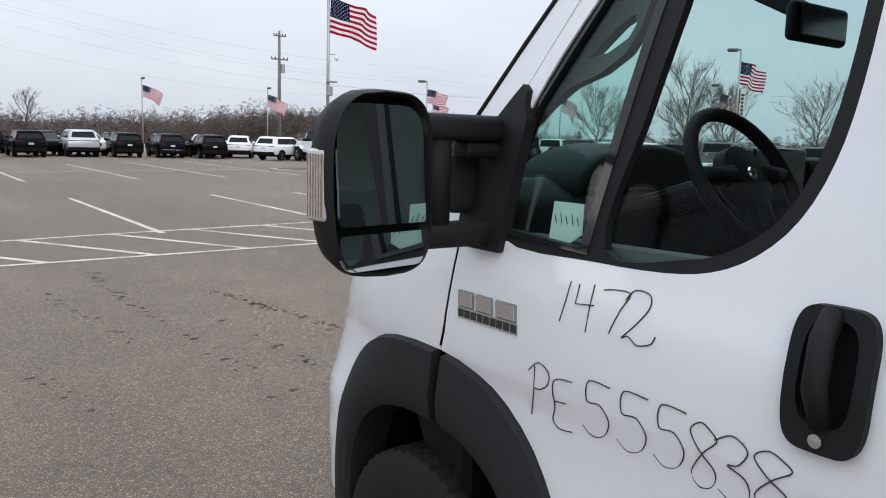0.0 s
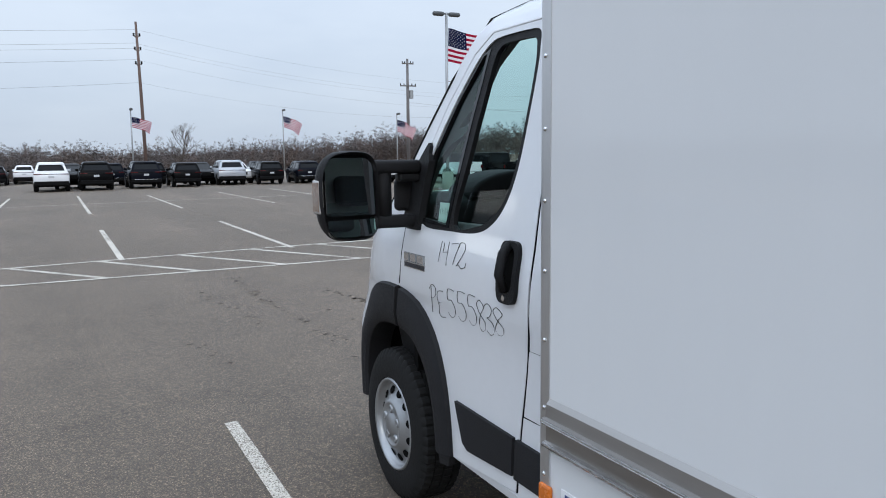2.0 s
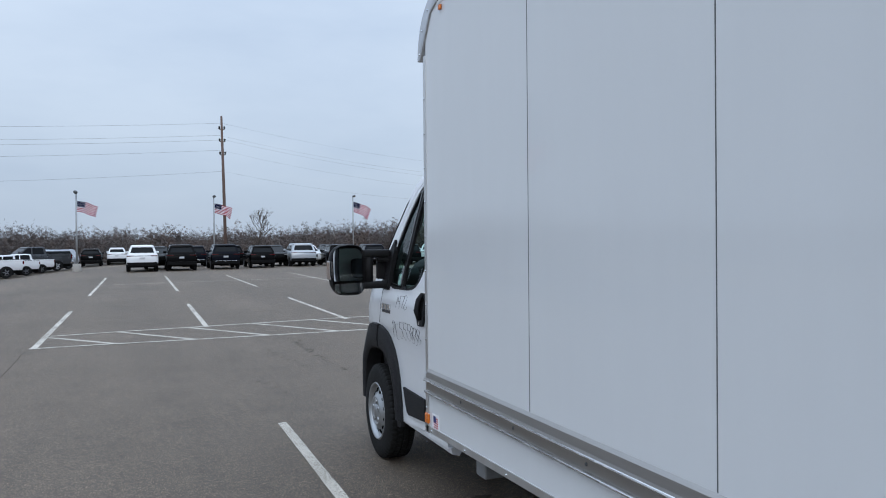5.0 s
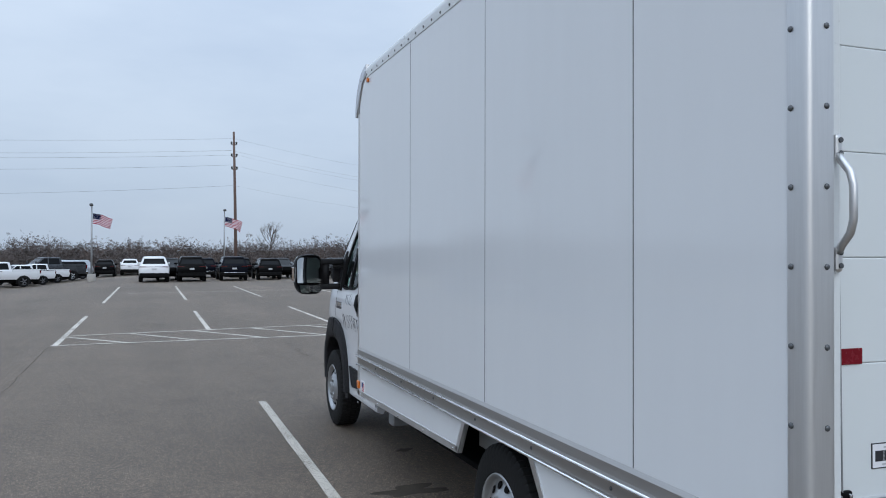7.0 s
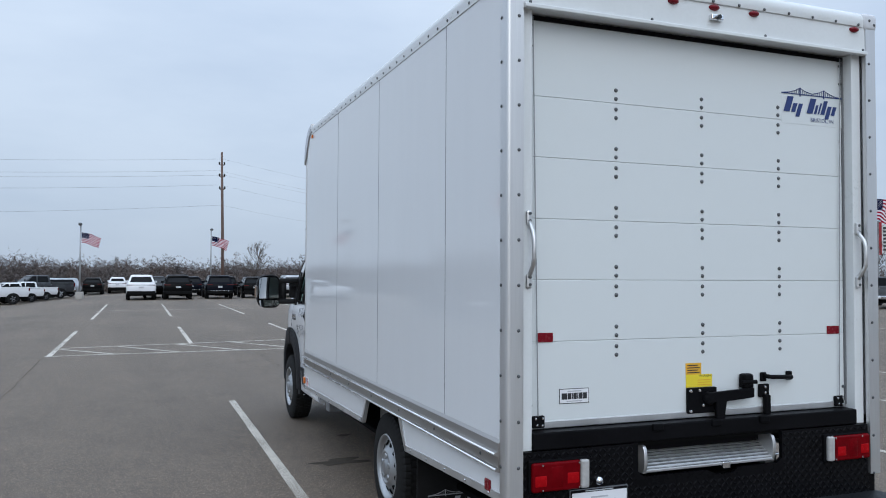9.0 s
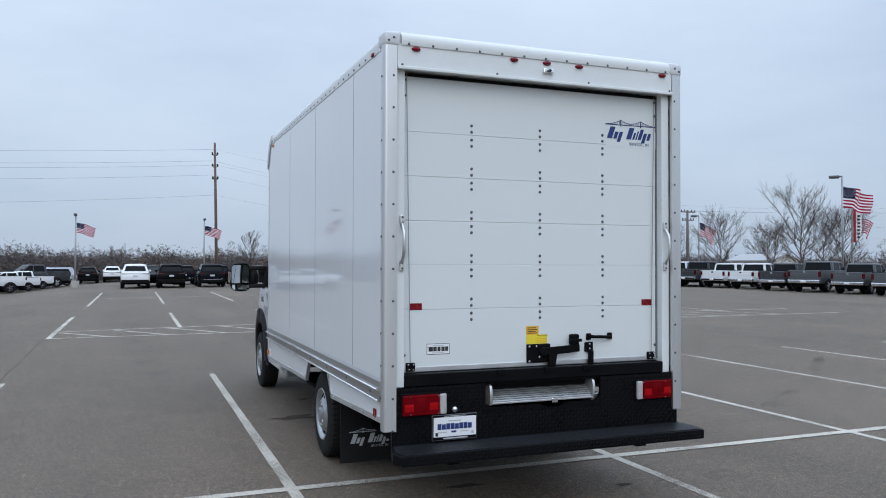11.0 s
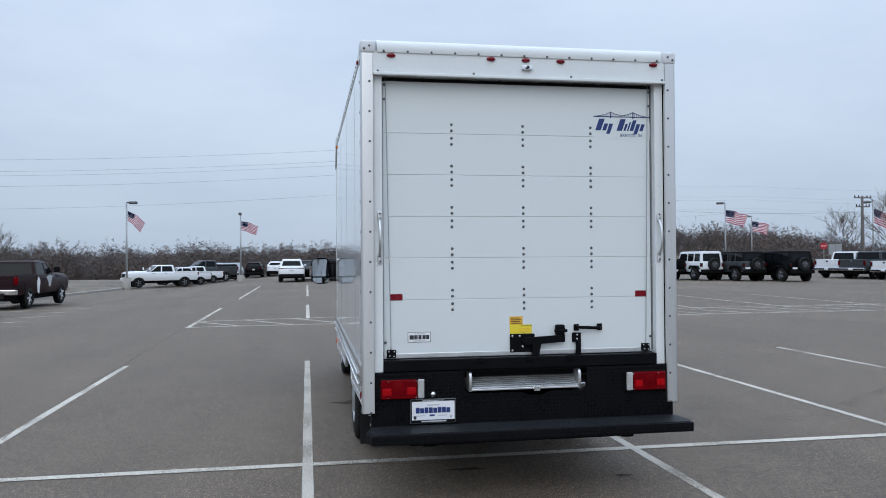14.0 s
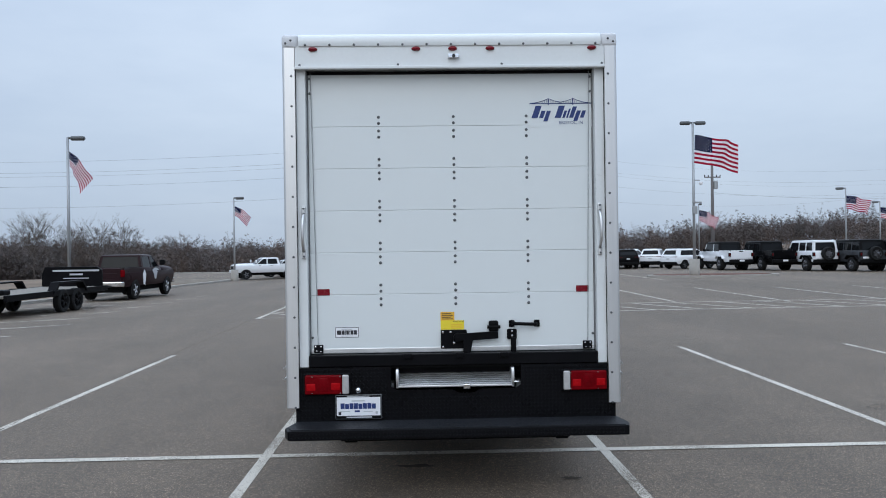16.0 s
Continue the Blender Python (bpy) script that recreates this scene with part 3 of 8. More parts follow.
def worn_through(m, scale, lo, hi):
    """Lets a thin film of dirt break up, so that the ground shows between its specks."""
    N, link = m.node_tree.nodes, m.node_tree.links.new
    tc, n, n2 = N.new("ShaderNodeTexCoord"), N.new("ShaderNodeTexNoise"), N.new("ShaderNodeTexNoise")
    n.inputs["Scale"].default_value, n.inputs["Detail"].default_value, n.inputs["Roughness"].default_value = scale, 5, 0.7
    n2.inputs["Scale"].default_value, n2.inputs["Detail"].default_value = 1.2, 3
    add, rng, tr, mx = N.new("ShaderNodeMath"), N.new("ShaderNodeMapRange"), N.new("ShaderNodeBsdfTransparent"), N.new("ShaderNodeMixShader")
    add.operation = 'MULTIPLY_ADD'
    add.inputs[1].default_value = 0.6
    rng.inputs["From Min"].default_value, rng.inputs["From Max"].default_value = lo, hi
    link(tc.outputs["Object"], n.inputs["Vector"])
    link(tc.outputs["Object"], n2.inputs["Vector"])
    link(n2.outputs["Fac"], add.inputs[0])
    link(n.outputs["Fac"], add.inputs[2])
    link(add.outputs[0], rng.inputs["Value"])
    link(rng.outputs[0], mx.inputs[0])
    link(tr.outputs[0], mx.inputs[1])
    link(N["Principled BSDF"].outputs[0], mx.inputs[2])
    link(mx.outputs[0], N["Material Output"].inputs["Surface"])


worn_through(M_TYREMARK, 60.0, 0.82, 1.25)


def blot(bm, x, y, rx, ry, rnd, z=0.003, turn=0.0):
    n = 11 if rx < 0.05 else 40
    ct, st = math.cos(turn), math.sin(turn)
    ring = []
    for k in range(n):
        a = 2 * math.pi * k / n
        r = rnd.uniform(0.65, 1.1) if n == 11 else 0.8 + 0.75 * noise.noise(Vector((1.3 * math.cos(a) + x, 1.3 * math.sin(a) + y, 2.0))) + rnd.uniform(-0.09, 0.09)
        u, v = rx * r * math.cos(a), ry * r * math.sin(a)
        ring.append(bm.verts.new((x + u * ct - v * st, y + u * st + v * ct, z)))
    bm.faces.new(ring)


rnd = random.Random(4)
for x, y, rx, ry in ((1.22, -0.70, 0.27, 0.12), (1.88, -3.70, 0.17, 0.05), (2.5, -1.2, 0.16, 0.12), (1.75, -1.9, 0.12, 0.07), (3.0, -4.1, 0.07, 0.04), (1.5, 0.4, 0.10, 0.08)):
    bm = bmesh.new()
    blot(bm, x, y, rx, ry, rnd)
    tagged(part("oil_stain", bm, M_STAIN), "dark irregular oil stain on asphalt", "stain", "oil stains", "structure")
bm = bmesh.new()
for (xa, ya, xb, yb, n) in ((1.85, 9.4, 2.00, 4.0, 46), (2.72, 7.6, 3.10, 5.3, 60), (1.3, 8.2, 1.6, 5.5, 14), (2.3, 6.4, 2.5, 4.2, 16), (0.6, 7.5, 1.0, 3.8, 10)):
    for k in range(n):
        t = rnd.random()
        blot(bm, xa + (xb - xa) * t + rnd.gauss(0, 0.045), ya + (yb - ya) * t, rnd.uniform(0.012, 0.036), rnd.uniform(0.012, 0.03), rnd)
tagged(part("drip_trail", bm, M_DRIP), "trail of small dark drips across the asphalt", "stain", kind="stuff")
bm = bmesh.new()
curve = [(6.4, -2.0), (8.0, -0.95), (9.4, 0.15), (10.7, 1.25), (11.7, 2.4), (12.5, 3.9), (13.0, 5.6)]
for a, b in zip(curve, curve[1:]):
    add_line(bm, *a, *b, w=0.17, z=0.003)
tagged(part("tyre_mark", bm, M_TYREMARK), "faint curved tyre mark on asphalt", "tyre mark", kind="structure")
bm = bmesh.new()
px, py = -2.20, 9.6
while py > -14:
    nx, ny = -2.20 + rnd.gauss(0, 0.014) + 0.012 * (9.6 - py), py - 0.45
    add_line(bm, px, py, nx, ny, w=rnd.uniform(0.008, 0.022), z=0.003)
    px, py = nx, ny
tagged(part("paving_joint", bm, M_JOINT), "dark uneven joint between two pavings", "paving joint", kind="structure")


# ---- the box truck: local x from its middle, forward is +y ----
TX = 2.178
truck = thing("box_truck", "white van cab with a tall white cargo box on its back", "box truck", (TX, 0, 0))
BL, BR = -1.132, 1.117            # sides of the box
BF, BB = 0.20, -4.405             # its front and rear

# -- wheels --
def tyre_bm(radius, width, rim, seg=200):
    """A tyre with ribs and notched shoulder blocks, its outer face towards -x at x = 0."""
    prof = [(0.02, rim, None), (0.004, rim + 0.012, None), (0.0, rim + 0.05, None), (0.004, radius - 0.075, None), (0.005, radius - 0.055, None), (0.012, radius - 0.030, None), (0.017, radius - 0.018, 0)]
    for lane, (xa, xb) in enumerate(((0.026, 0.060), (0.068, 0.106), (0.116, 0.154), (0.162, 0.196))):
        drop = 0.004 if lane in (0, 3) else 0.0
        prof += [(xa, radius - (drop if lane == 0 else 0), lane), (xb, radius - (drop if lane == 3 else 0), lane)]
        if lane < 3:
            prof += [(xb + 0.0015, radius - 0.011, None), (xb + 0.0065, radius - 0.011, None)]
    prof += [(width - 0.012, radius - 0.030, None), (width - 0.005, radius - 0.055, None), (width, rim + 0.05, None), (width - 0.02, rim, None)]
    bm = bmesh.new()
    rings = []
    for a, r, lane in prof:
        ring = []
        for k in range(seg):
            rr = r
            if lane is not None and (k + 2 * lane) % 4 == 0:
                rr -= 0.009 if lane in (0, 3) else 0.006
            th = 2 * math.pi * k / seg
            ring.append(bm.verts.new((a, rr * math.cos(th), rr * math.sin(th))))
        rings.append(ring)
    for r0, r1 in zip(rings, rings[1:]):
        for k in range(seg):
            bm.faces.new((r0[k], r1[k], r1[(k + 1) % seg], r0[(k + 1) % seg]))
    bmesh.ops.recalc_face_normals(bm, faces=bm.faces)
    return bm


def truck_wheel(x, y, side):
    """side -1: the outer face looks to -x."""
    tyre = part("wheel", tyre_bm(0.362, 0.222, 0.212), M_RUBBER, truck, "black treaded tyre on a silver steel wheel", smooth=25)
    tyre.matrix_basis = Matrix.Translation((x, y, 0.362)) @ (Matrix.Rotation(math.pi, 4, 'Z') if side > 0 else Matrix.Identity(4))
    bm = bmesh.new()
    add_lathe(bm, [(0.010, 0.220), (0.001, 0.215), (0.004, 0.207), (0.022, 0.200), (0.038, 0.194), (0.040, 0.186), (0.026, 0.150), (0.010, 0.122), (0.000, 0.112), (-0.004, 0.104), (-0.002, 0.098), (0.004, 0.092), (0.004, 0.058), (-0.006, 0.050), (-0.008, 0.0002)], seg=48, caps=False)
    add_lathe(bm, [(0.065, 0.205), (0.20, 0.205)], seg=40)
    part("rim", bm, M_WHEEL, tyre, "silver painted steel wheel", smooth=40)
    for k in range(12):
        th = 2 * math.pi * (k + 0.5) / 12
        bm = bmesh.new()
        add_lathe(bm, [(0.0, 0.0002), (0.0, 0.0195), (0.004, 0.0205)], seg=12)
        hole = part("vent_hole", bm, M_DARK, tyre)
        hole.matrix_basis = Matrix.Translation((0.0235, 0.161 * math.cos(th), 0.161 * math.sin(th))) @ Matrix.Rotation(radians(-24), 4, (0, -math.sin(th), math.cos(th)))
    for k in range(5):
        th = 2 * math.pi * k / 5 + 0.3
        bm = bmesh.new()
        add_lathe(bm, [(0.012, 0.021), (-0.002, 0.020), (-0.007, 0.013), (-0.003, 0.009), (-0.003, 0.0002)], origin=(0, 0.076 * math.cos(th), 0.074 * math.sin(th)), seg=10)
        part("lug_cover", bm, M_WHEEL, tyre, smooth=50)
    return tyre


truck_wheel(-1.02, 1.60, -1)
truck_wheel(1.02, 1.60, 1)
truck_wheel(-1.085, -2.44, -1)
truck_wheel(1.085, -2.44, 1)

# -- chassis --
part("chassis_rail", box_bm(-0.50, -0.42, -4.3, 1.2, 0.52, 0.74, bevel=0.01), M_FRAME, truck)
part("chassis_rail", box_bm(0.42, 0.50, -4.3, 1.2, 0.52, 0.74, bevel=0.01), M_FRAME, truck)
part("rear_axle", tube_bm([(-0.9, -2.44, 0.36), (0.9, -2.44, 0.36)], 0.06, 12), M_DARK, truck)
part("front_axle", tube_bm([(-0.9, 1.60, 0.36), (0.9, 1.60, 0.36)], 0.05, 12), M_DARK, truck)
part("firewall", box_bm(-0.965, 0.965, 1.40, 1.44, 0.45, 1.30), M_DARK, truck)
part("floor_pan", box_bm(-0.93, 0.93, 0.1, 1.08, 0.42, 0.50, bevel=0.02), M_DARK, truck)
# unseen flat sheet, added only to darken the ground under the truck
part("underbody_tray", box_bm(-0.80, 0.80, -4.25, 0.1, 0.33, 0.37, bevel=0.01), M_DARK, truck)
part("engine_block", box_bm(-0.6, 0.6, 1.2, 2.35, 0.36, 1.0, bevel=0.05), M_DARK, truck)
part("fuel_tank", box_bm(-0.40, 0.40, -1.6, -0.2, 0.36, 0.62, bevel=0.06), M_DARK, truck)
part("step_bracket", box_bm(-1.02, -0.9, -0.45, -0.33, 0.40, 0.50, bevel=0.01), M_FRAME, truck)
for yy in (-3.9, -3.2, -1.7, -0.9, -0.1):
    part("cross_member", box_bm(BL + 0.03, BR - 0.03, yy - 0.03, yy + 0.03, 0.74, 0.80), M_FRAME, truck)
# painted sill seen inside the wheel opening
part("outrigger", box_bm(-0.98, -0.95, -3.1, -1.95, 0.60, 0.80, bevel=0.004), M_FRAME, truck)
part("outrigger", box_bm(0.95, 0.98, -3.1, -1.95, 0.60, 0.80, bevel=0.004), M_FRAME, truck)

# -- cargo box --
box = part("cargo_box", box_bm(BL + 0.012, BR - 0.012, -4.29, BF - 0.065, 0.80, 3.05, bevel=0.01), M_SEAM, truck)
SEAMS = [0.105, -1.185, -2.378, -3.645, -4.350]
for side, xs in ((-1, BL), (1, BR)):
    for ya, yb in zip(SEAMS, SEAMS[1:]):
        part("side_panel", box_bm(min(xs, xs - side * 0.03), max(xs, xs - side * 0.03), yb + 0.0015, ya - 0.0015, 0.905, 3.02, bevel=0.002, seg=1), M_PANEL, box, "glossy white wall panel")
    for ya in SEAMS[:-1]:
        part("seam_strip", box_bm(min(xs - side * 0.02, xs + side * 0.0006), max(xs - side * 0.02, xs + side * 0.0006), ya - 0.0018, ya + 0.0018, 0.922, 3.0), M_SEAMGREY, box)
    # front corner post, rounded
    bm = bmesh.new()
    poly = [(BF - 0.100, xs + side * 0.003), (BF - 0.065, xs + side * 0.003)]
    poly += [(BF - 0.065 + 0.035 * math.sin(a), xs - side * (0.032 - 0.035 * math.cos(a))) for a in np.linspace(0.1, math.pi / 2, 8)]
    poly += [(BF - 0.03, xs - side * 0.12), (BF - 0.05, xs - side * 0.12), (BF - 0.100, xs - side * 0.015)]
    add_prism(bm, [(b, a) for a, b in poly], 0.54, 2.76, 'XY')
    part("corner_post", bm, M_ALU, box, "aluminium corner post", smooth=35)
    # roof rail along the side, rounded over the top
    bm = bmesh.new()
    prof = [(xs + side * 0.004, 3.000), (xs + side * 0.006, 3.045)]
    prof += [(xs - side * (0.05 - 0.056 * math.cos(a)), 3.050 + 0.056 * math.sin(a)) for a in np.linspace(0, math.pi / 2, 7)]
    prof += [(xs - side * 0.16, 3.106), (xs - side * 0.16, 3.065), (xs - side * 0.02, 3.015)]
    add_prism(bm, prof, BB + 0.10, BF - 0.30, 'XZ')
    part("roof_rail", bm, M_WHITETRIM, box, "white rounded roof rail", smooth=40)
    # rub rail with two ridges
    bm = bmesh.new()
    o = side
    prof = [(xs, 0.92), (xs + o * 0.012, 0.905), (xs + o * 0.016, 0.868), (xs + o * 0.030, 0.866), (xs + o * 0.033, 0.857), (xs + o * 0.029, 0.850), (xs + o * 0.014, 0.846), (xs + o * 0.014, 0.797), (xs + o * 0.026, 0.793), (xs + o * 0.028, 0.783), (xs + o * 0.010, 0.776), (xs - o * 0.02, 0.776), (xs - o * 0.02, 0.92)]
    add_prism(bm, prof, -4.345, 0.10, 'XZ')
    rail = part("rub_rail", bm, M_RAIL, box, "ribbed aluminium rub rail", smooth=20)
    for dx, zz in ((0.0285, 0.858), (0.0245, 0.788)):
        part("rail_ridge", tube_bm([(xs + o * dx, -4.343, zz), (xs + o * dx, 0.098, zz)], 0.0068, 8), M_RIDGE, box, "bright ridge of the rub rail", smooth=60)
    for zz, off in ((0.857, 0.0315), (0.788, 0.0265)):
        part("ridge", tube_bm([(xs + o * off, -4.343, zz), (xs + o * off, 0.098, zz)], 0.0042, 6), M_POLISH, rail)
    # skirts with aluminium edging
    for poly in ([(0.155, 0.545), (0.155, 0.778), (-2.13, 0.778), (-2.02, 0.588)], [(-2.85, 0.778), (-2.99, 0.588), (-4.345, 0.645), (-4.345, 0.778)]):
        skirt = part("skirt", prism_bm(poly, xs - o * 0.015, xs - o * 0.003, 'YZ'), M_PANEL, box, "white lower skirt panel with metal edging")
        for (ya, za), (yb, zb) in zip(poly, poly[1:] + poly[:1]):
            if za == zb == 0.778 or ya == yb:
                continue
            d = Vector((yb - ya, zb - za)).normalized()
            cy, cz = sum(p[0] for p in poly) / 4, sum(p[1] for p in poly) / 4
            n = Vector((-d.y, d.x))
            if n.dot(Vector((cy - ya, cz - za))) < 0:
                n = -n
            bm = prism_bm([(ya, za), (yb, zb), (yb + n.x * 0.036, zb + n.y * 0.036), (ya + n.x * 0.036, za + n.y * 0.036)], xs - o * 0.024, xs + o * 0.003, 'YZ')
            part("edge_strip", bm, M_ALU, skirt, "aluminium edge strip")
    # front top cap, curved back over the roof
    bm = bmesh.new()
    arc = [(BF + 0.02 - 0.33 * (1 - math.cos(a)), 2.745 + 0.357 * math.sin(a)) for a in np.linspace(0, math.pi / 2, 10)]
    inner = [(BF - 0.03, 2.74), (BF - 0.20, 2.98), (BF - 0.31, 3.02)]
    add_prism(bm, arc + [(p[0], p[1]) for p in inner[::-1]], xs + o * 0.010, xs - o * 0.06, 'YZ')
    bmesh.ops.bevel(bm, geom=[e for e in bm.edges if abs(e.verts[0].co.x - (xs + o * 0.010)) < 1e-4 and abs(e.verts[1].co.x - (xs + o * 0.010)) < 1e-4], offset=0.008, segments=2, affect='EDGES', profile=0.5)
    part("corner_cap", bm, M_CAST, box, "grey cast corner cap", smooth=40)
    part("side_marker", box_bm(min(xs, xs + o * 0.016), max(xs, xs + o * 0.016), -0.175, -0.145, 2.955, 2.985, bevel=0.006), M_ORANGE, box, "small amber marker lamp")
    part("side_marker", box_bm(min(xs, xs + o * 0.016), max(xs, xs + o * 0.016), -4.17, -4.13, 3.00, 3.025, bevel=0.006), M_REDREF, box, "small red marker lamp")
    part("reflector", box_bm(min(xs - o * 0.004, xs + o * 0.012), max(xs - o * 0.004, xs + o * 0.012), 0.085, 0.145, 0.595, 0.655, bevel=0.008), M_ORANGE, box, "orange rounded reflector")
    part("reflector", box_bm(min(xs - o * 0.004, xs + o * 0.006), max(xs - o * 0.004, xs + o * 0.006), -4.235, -4.175, 0.66, 0.715, bevel=0.005), M_REDREF, box, "red rectangular reflector")

# roof and front wall
part("roof", box_bm(BL + 0.1, BR - 0.1, BB + 0.08, BF - 0.30, 3.075, 3.109, bevel=0.004), M_WHITETRIM, box)
bm = bmesh.new()
arc = [(BF + 0.012 - 0.33 * (1 - math.cos(a)), 2.745 + 0.352 * math.sin(a)) for a in np.linspace(0, math.pi / 2, 10)]
add_prism(bm, arc + [(BF - 0.33, 2.9), (BF - 0.05, 2.7)], BL + 0.06, BR - 0.06, 'YZ')
part("nose_cap", bm, M_WHITETRIM, box, smooth=40)
part("front_panel", box_bm(BL + 0.1, BR - 0.1, BF - 0.06, BF - 0.038, 0.8, 2.75), M_PANEL, box)

# -- rear frame --
JB = -4.372                          # rear face of the door jambs
for o, xs in ((-1, BL), (1, BR)):
    bm = bmesh.new()
    # outer extrusion wrapping the corner
    poly = [(xs + o * 0.004, -4.340), (xs + o * 0.006, BB + 0.02)]
    poly += [(xs - o * (0.014 - 0.020 * math.cos(a)), BB + 0.015 - 0.020 * math.sin(a)) for a in np.linspace(0.15, math.pi / 2, 8)]
    poly += [(xs - o * 0.078, BB - 0.005), (xs - o * 0.078, BB + 0.02), (xs - o * 0.02, -4.340)]
    add_prism(bm, poly, 0.600, 3.026, 'XY')
    part("rear_post", bm, M_ALU, box, "aluminium rear corner post with rivets", smooth=35)
    a, b = sorted((xs - o * 0.079, xs - o * 0.142))
    part("door_jamb", box_bm(a, b, JB, -4.28, 0.866, 2.885, bevel=0.004), M_WHITETRIM, box, "white steel door jamb")
    a, b = sorted((xs - o * 0.1425, xs - o * 0.1485))
    part("door_seal", box_bm(a, b, -4.320, -4.28, 0.965, 2.875), M_SEAL, box)
    # corner casting
    a, b = sorted((xs + o * 0.008, xs - o * 0.105))
    bm = box_bm(a, b, BB - 0.012, -4.26, 3.012, 3.110, bevel=0.024, seg=3)
    part("corner_cap", bm, M_CAPWHITE, box, "pale cast corner cap", smooth=50)
    # grab handle
    xh = xs - o * 0.120
    h = part("grab_handle", tube_bm([(xh, JB - 0.012, 1.905), (xh, JB - 0.022, 1.888), (xh, JB - 0.050, 1.855), (xh, JB - 0.060, 1.82), (xh, JB - 0.060, 1.735), (xh, JB - 0.050, 1.70), (xh, JB - 0.022, 1.667), (xh, JB - 0.012, 1.65)], 0.0105, 10), M_ALU, box, "curved metal grab handle", smooth=60)
    for zz in (1.922, 1.633):
        part("handle_foot", box_bm(xh - 0.014, xh + 0.014, JB - 0.018, JB + 0.001, zz - 0.034, zz + 0.034, bevel=0.011), M_ALU, h)
        for dz in (-0.016, 0.018):
            part("screw", lathe_bm([(0, 0.0075), (-0.004, 0.007), (-0.0045, 0.0003)], origin=(xh + 0.002, JB - 0.018, zz + dz), axis='Y', seg=8), M_RIVET, h)
# header with rounded top rail
part("header", box_bm(BL + 0.080, BR - 0.080, BB - 0.004, -4.25, 2.885, 3.032, bevel=0.003), M_WHITETRIM, box, "white header panel above the roll-up door")
part("header_lip", box_bm(BL + 0.080, BR - 0.080, BB - 0.022, BB + 0.01, 2.872, 2.892, bevel=0.004), M_WHITETRIM, box)
bm = bmesh.new()
prof = [(BB - 0.012, 3.026), (BB - 0.016, 3.044)] + [(BB + 0.04 - 0.056 * math.cos(a), 3.060 + 0.056 * math.sin(a)) for a in np.linspace(0, math.pi / 2, 7)] + [(-4.2, 3.116), (-4.2, 3.026)]
add_prism(bm, prof, BL + 0.105, BR - 0.105, 'YZ')
part("top_rail", bm, M_WHITETRIM, box, "white rounded rear roof rail", smooth=40)
for xx in (-0.93, -0.238, 0.010, 0.262, 0.952):
    m = part("marker_lamp", lathe_bm([(0.0, 0.5), (-0.5, 0.46), (-0.9, 0.3), (-1.0, 0.001)], axis='Y', seg=16), M_REDREF, box, "red oval marker lamp", smooth=60)
    m.matrix_basis = Matrix.Translation((xx, BB - 0.004, 3.006)) @ Matrix.Diagonal((0.062, 0.022, 0.030, 1))
cam_box = part("reversing_camera", box_bm(-0.022, 0.052, BB - 0.030, BB, 2.938, 2.966, bevel=0.005), M_CHROME, box, "small silver reversing camera")
part("camera_lens", lathe_bm([(0, 0.012), (-0.018, 0.011), (-0.018, 0.0002)], origin=(0.015, BB - 0.028, 2.950), axis='Y', seg=12), M_SCREEN, cam_box)

# -- roll-up door --
M_GREYJOINT = surf("grey_joint", (0.66, 0.68, 0.69), 0.6)
DX0, DX1, DY = BL + 0.150, BR - 0.150, -4.31
DZ = [0.958, 1.350, 1.638, 1.925, 2.213, 2.500, 2.88]
door = part("roll_up_door", box_bm(DX0, DX1, DY + 0.006, DY + 0.03, 0.950, 2.88), M_GREYJOINT, box, "white panelled roll-up door, closed")
for i, (za, zb) in enumerate(zip(DZ, DZ[1:])):
    part("door_section", box_bm(DX0 + 0.002, DX1 - 0.002, DY, DY + 0.02, za + 0.0006, zb - 0.0006, bevel=0.0028, seg=2), M_DOORWHITE, door, "white door section")
dome = dome_mesh("rivet", 0.0108, 0.006, M_RIVET)
for z in DZ[1:-1]:
    for x in (-0.501, 0.012, 0.514):
        for dz in (0.064, 0.022, -0.030, -0.072):
            r = new("rivet", dome)
            r.parent = door
            r.location = (x, DY, z + dz)
for o in (-1, 1):
    xs = DX0 if o < 0 else DX1
    part("lift_cable", tube_bm([(xs - o * 0.020, DY - 0.012, 2.87), (xs - o * 0.050, DY - 0.012, 0.97)], 0.0025, 6), M_FRAME, door, "thin steel lift cable")
    c = xs - o * 0.052
    rb = part("roller_bracket", box_bm(c - 0.032, c + 0.032, DY - 0.016, DY, 0.955, 1.012, bevel=0.006), M_BLACK, door, "black roller bracket")
    for dx, dz in ((-0.018, 0.045), (0.018, 0.045), (-0.012, 0.015), (0.016, 0.012)):
        part("bolt", lathe_bm([(0, 0.006), (-0.007, 0.0055), (-0.008, 0.0003)], origin=(c + dx, DY - 0.016, 0.955 + dz), axis='Y', seg=8), M_CHROME, rb)
    for zz in (2.83, 2.73, 1.06):
        part("track_bolt", lathe_bm([(0, 0.009), (-0.01, 0.008), (-0.011, 0.0003)], origin=(xs - o * 0.012, DY, zz), axis='Y', seg=8), M_RIVET, door)
    a, b = sorted((1.243 - TX if o < 0 else 3.108 - TX, 1.328 - TX if o < 0 else 3.020 - TX))
    part("reflector", box_bm(a, b, DY - 0.004, DY, 1.348, 1.392, bevel=0.004), M_REDREF, door, "red rectangular reflector")
part("bottom_rail", box_bm(DX0 + 0.002, DX1 - 0.002, DY - 0.006, DY + 0.01, 0.949, 0.984, bevel=0.004), M_ALU, door, "aluminium door bottom rail")
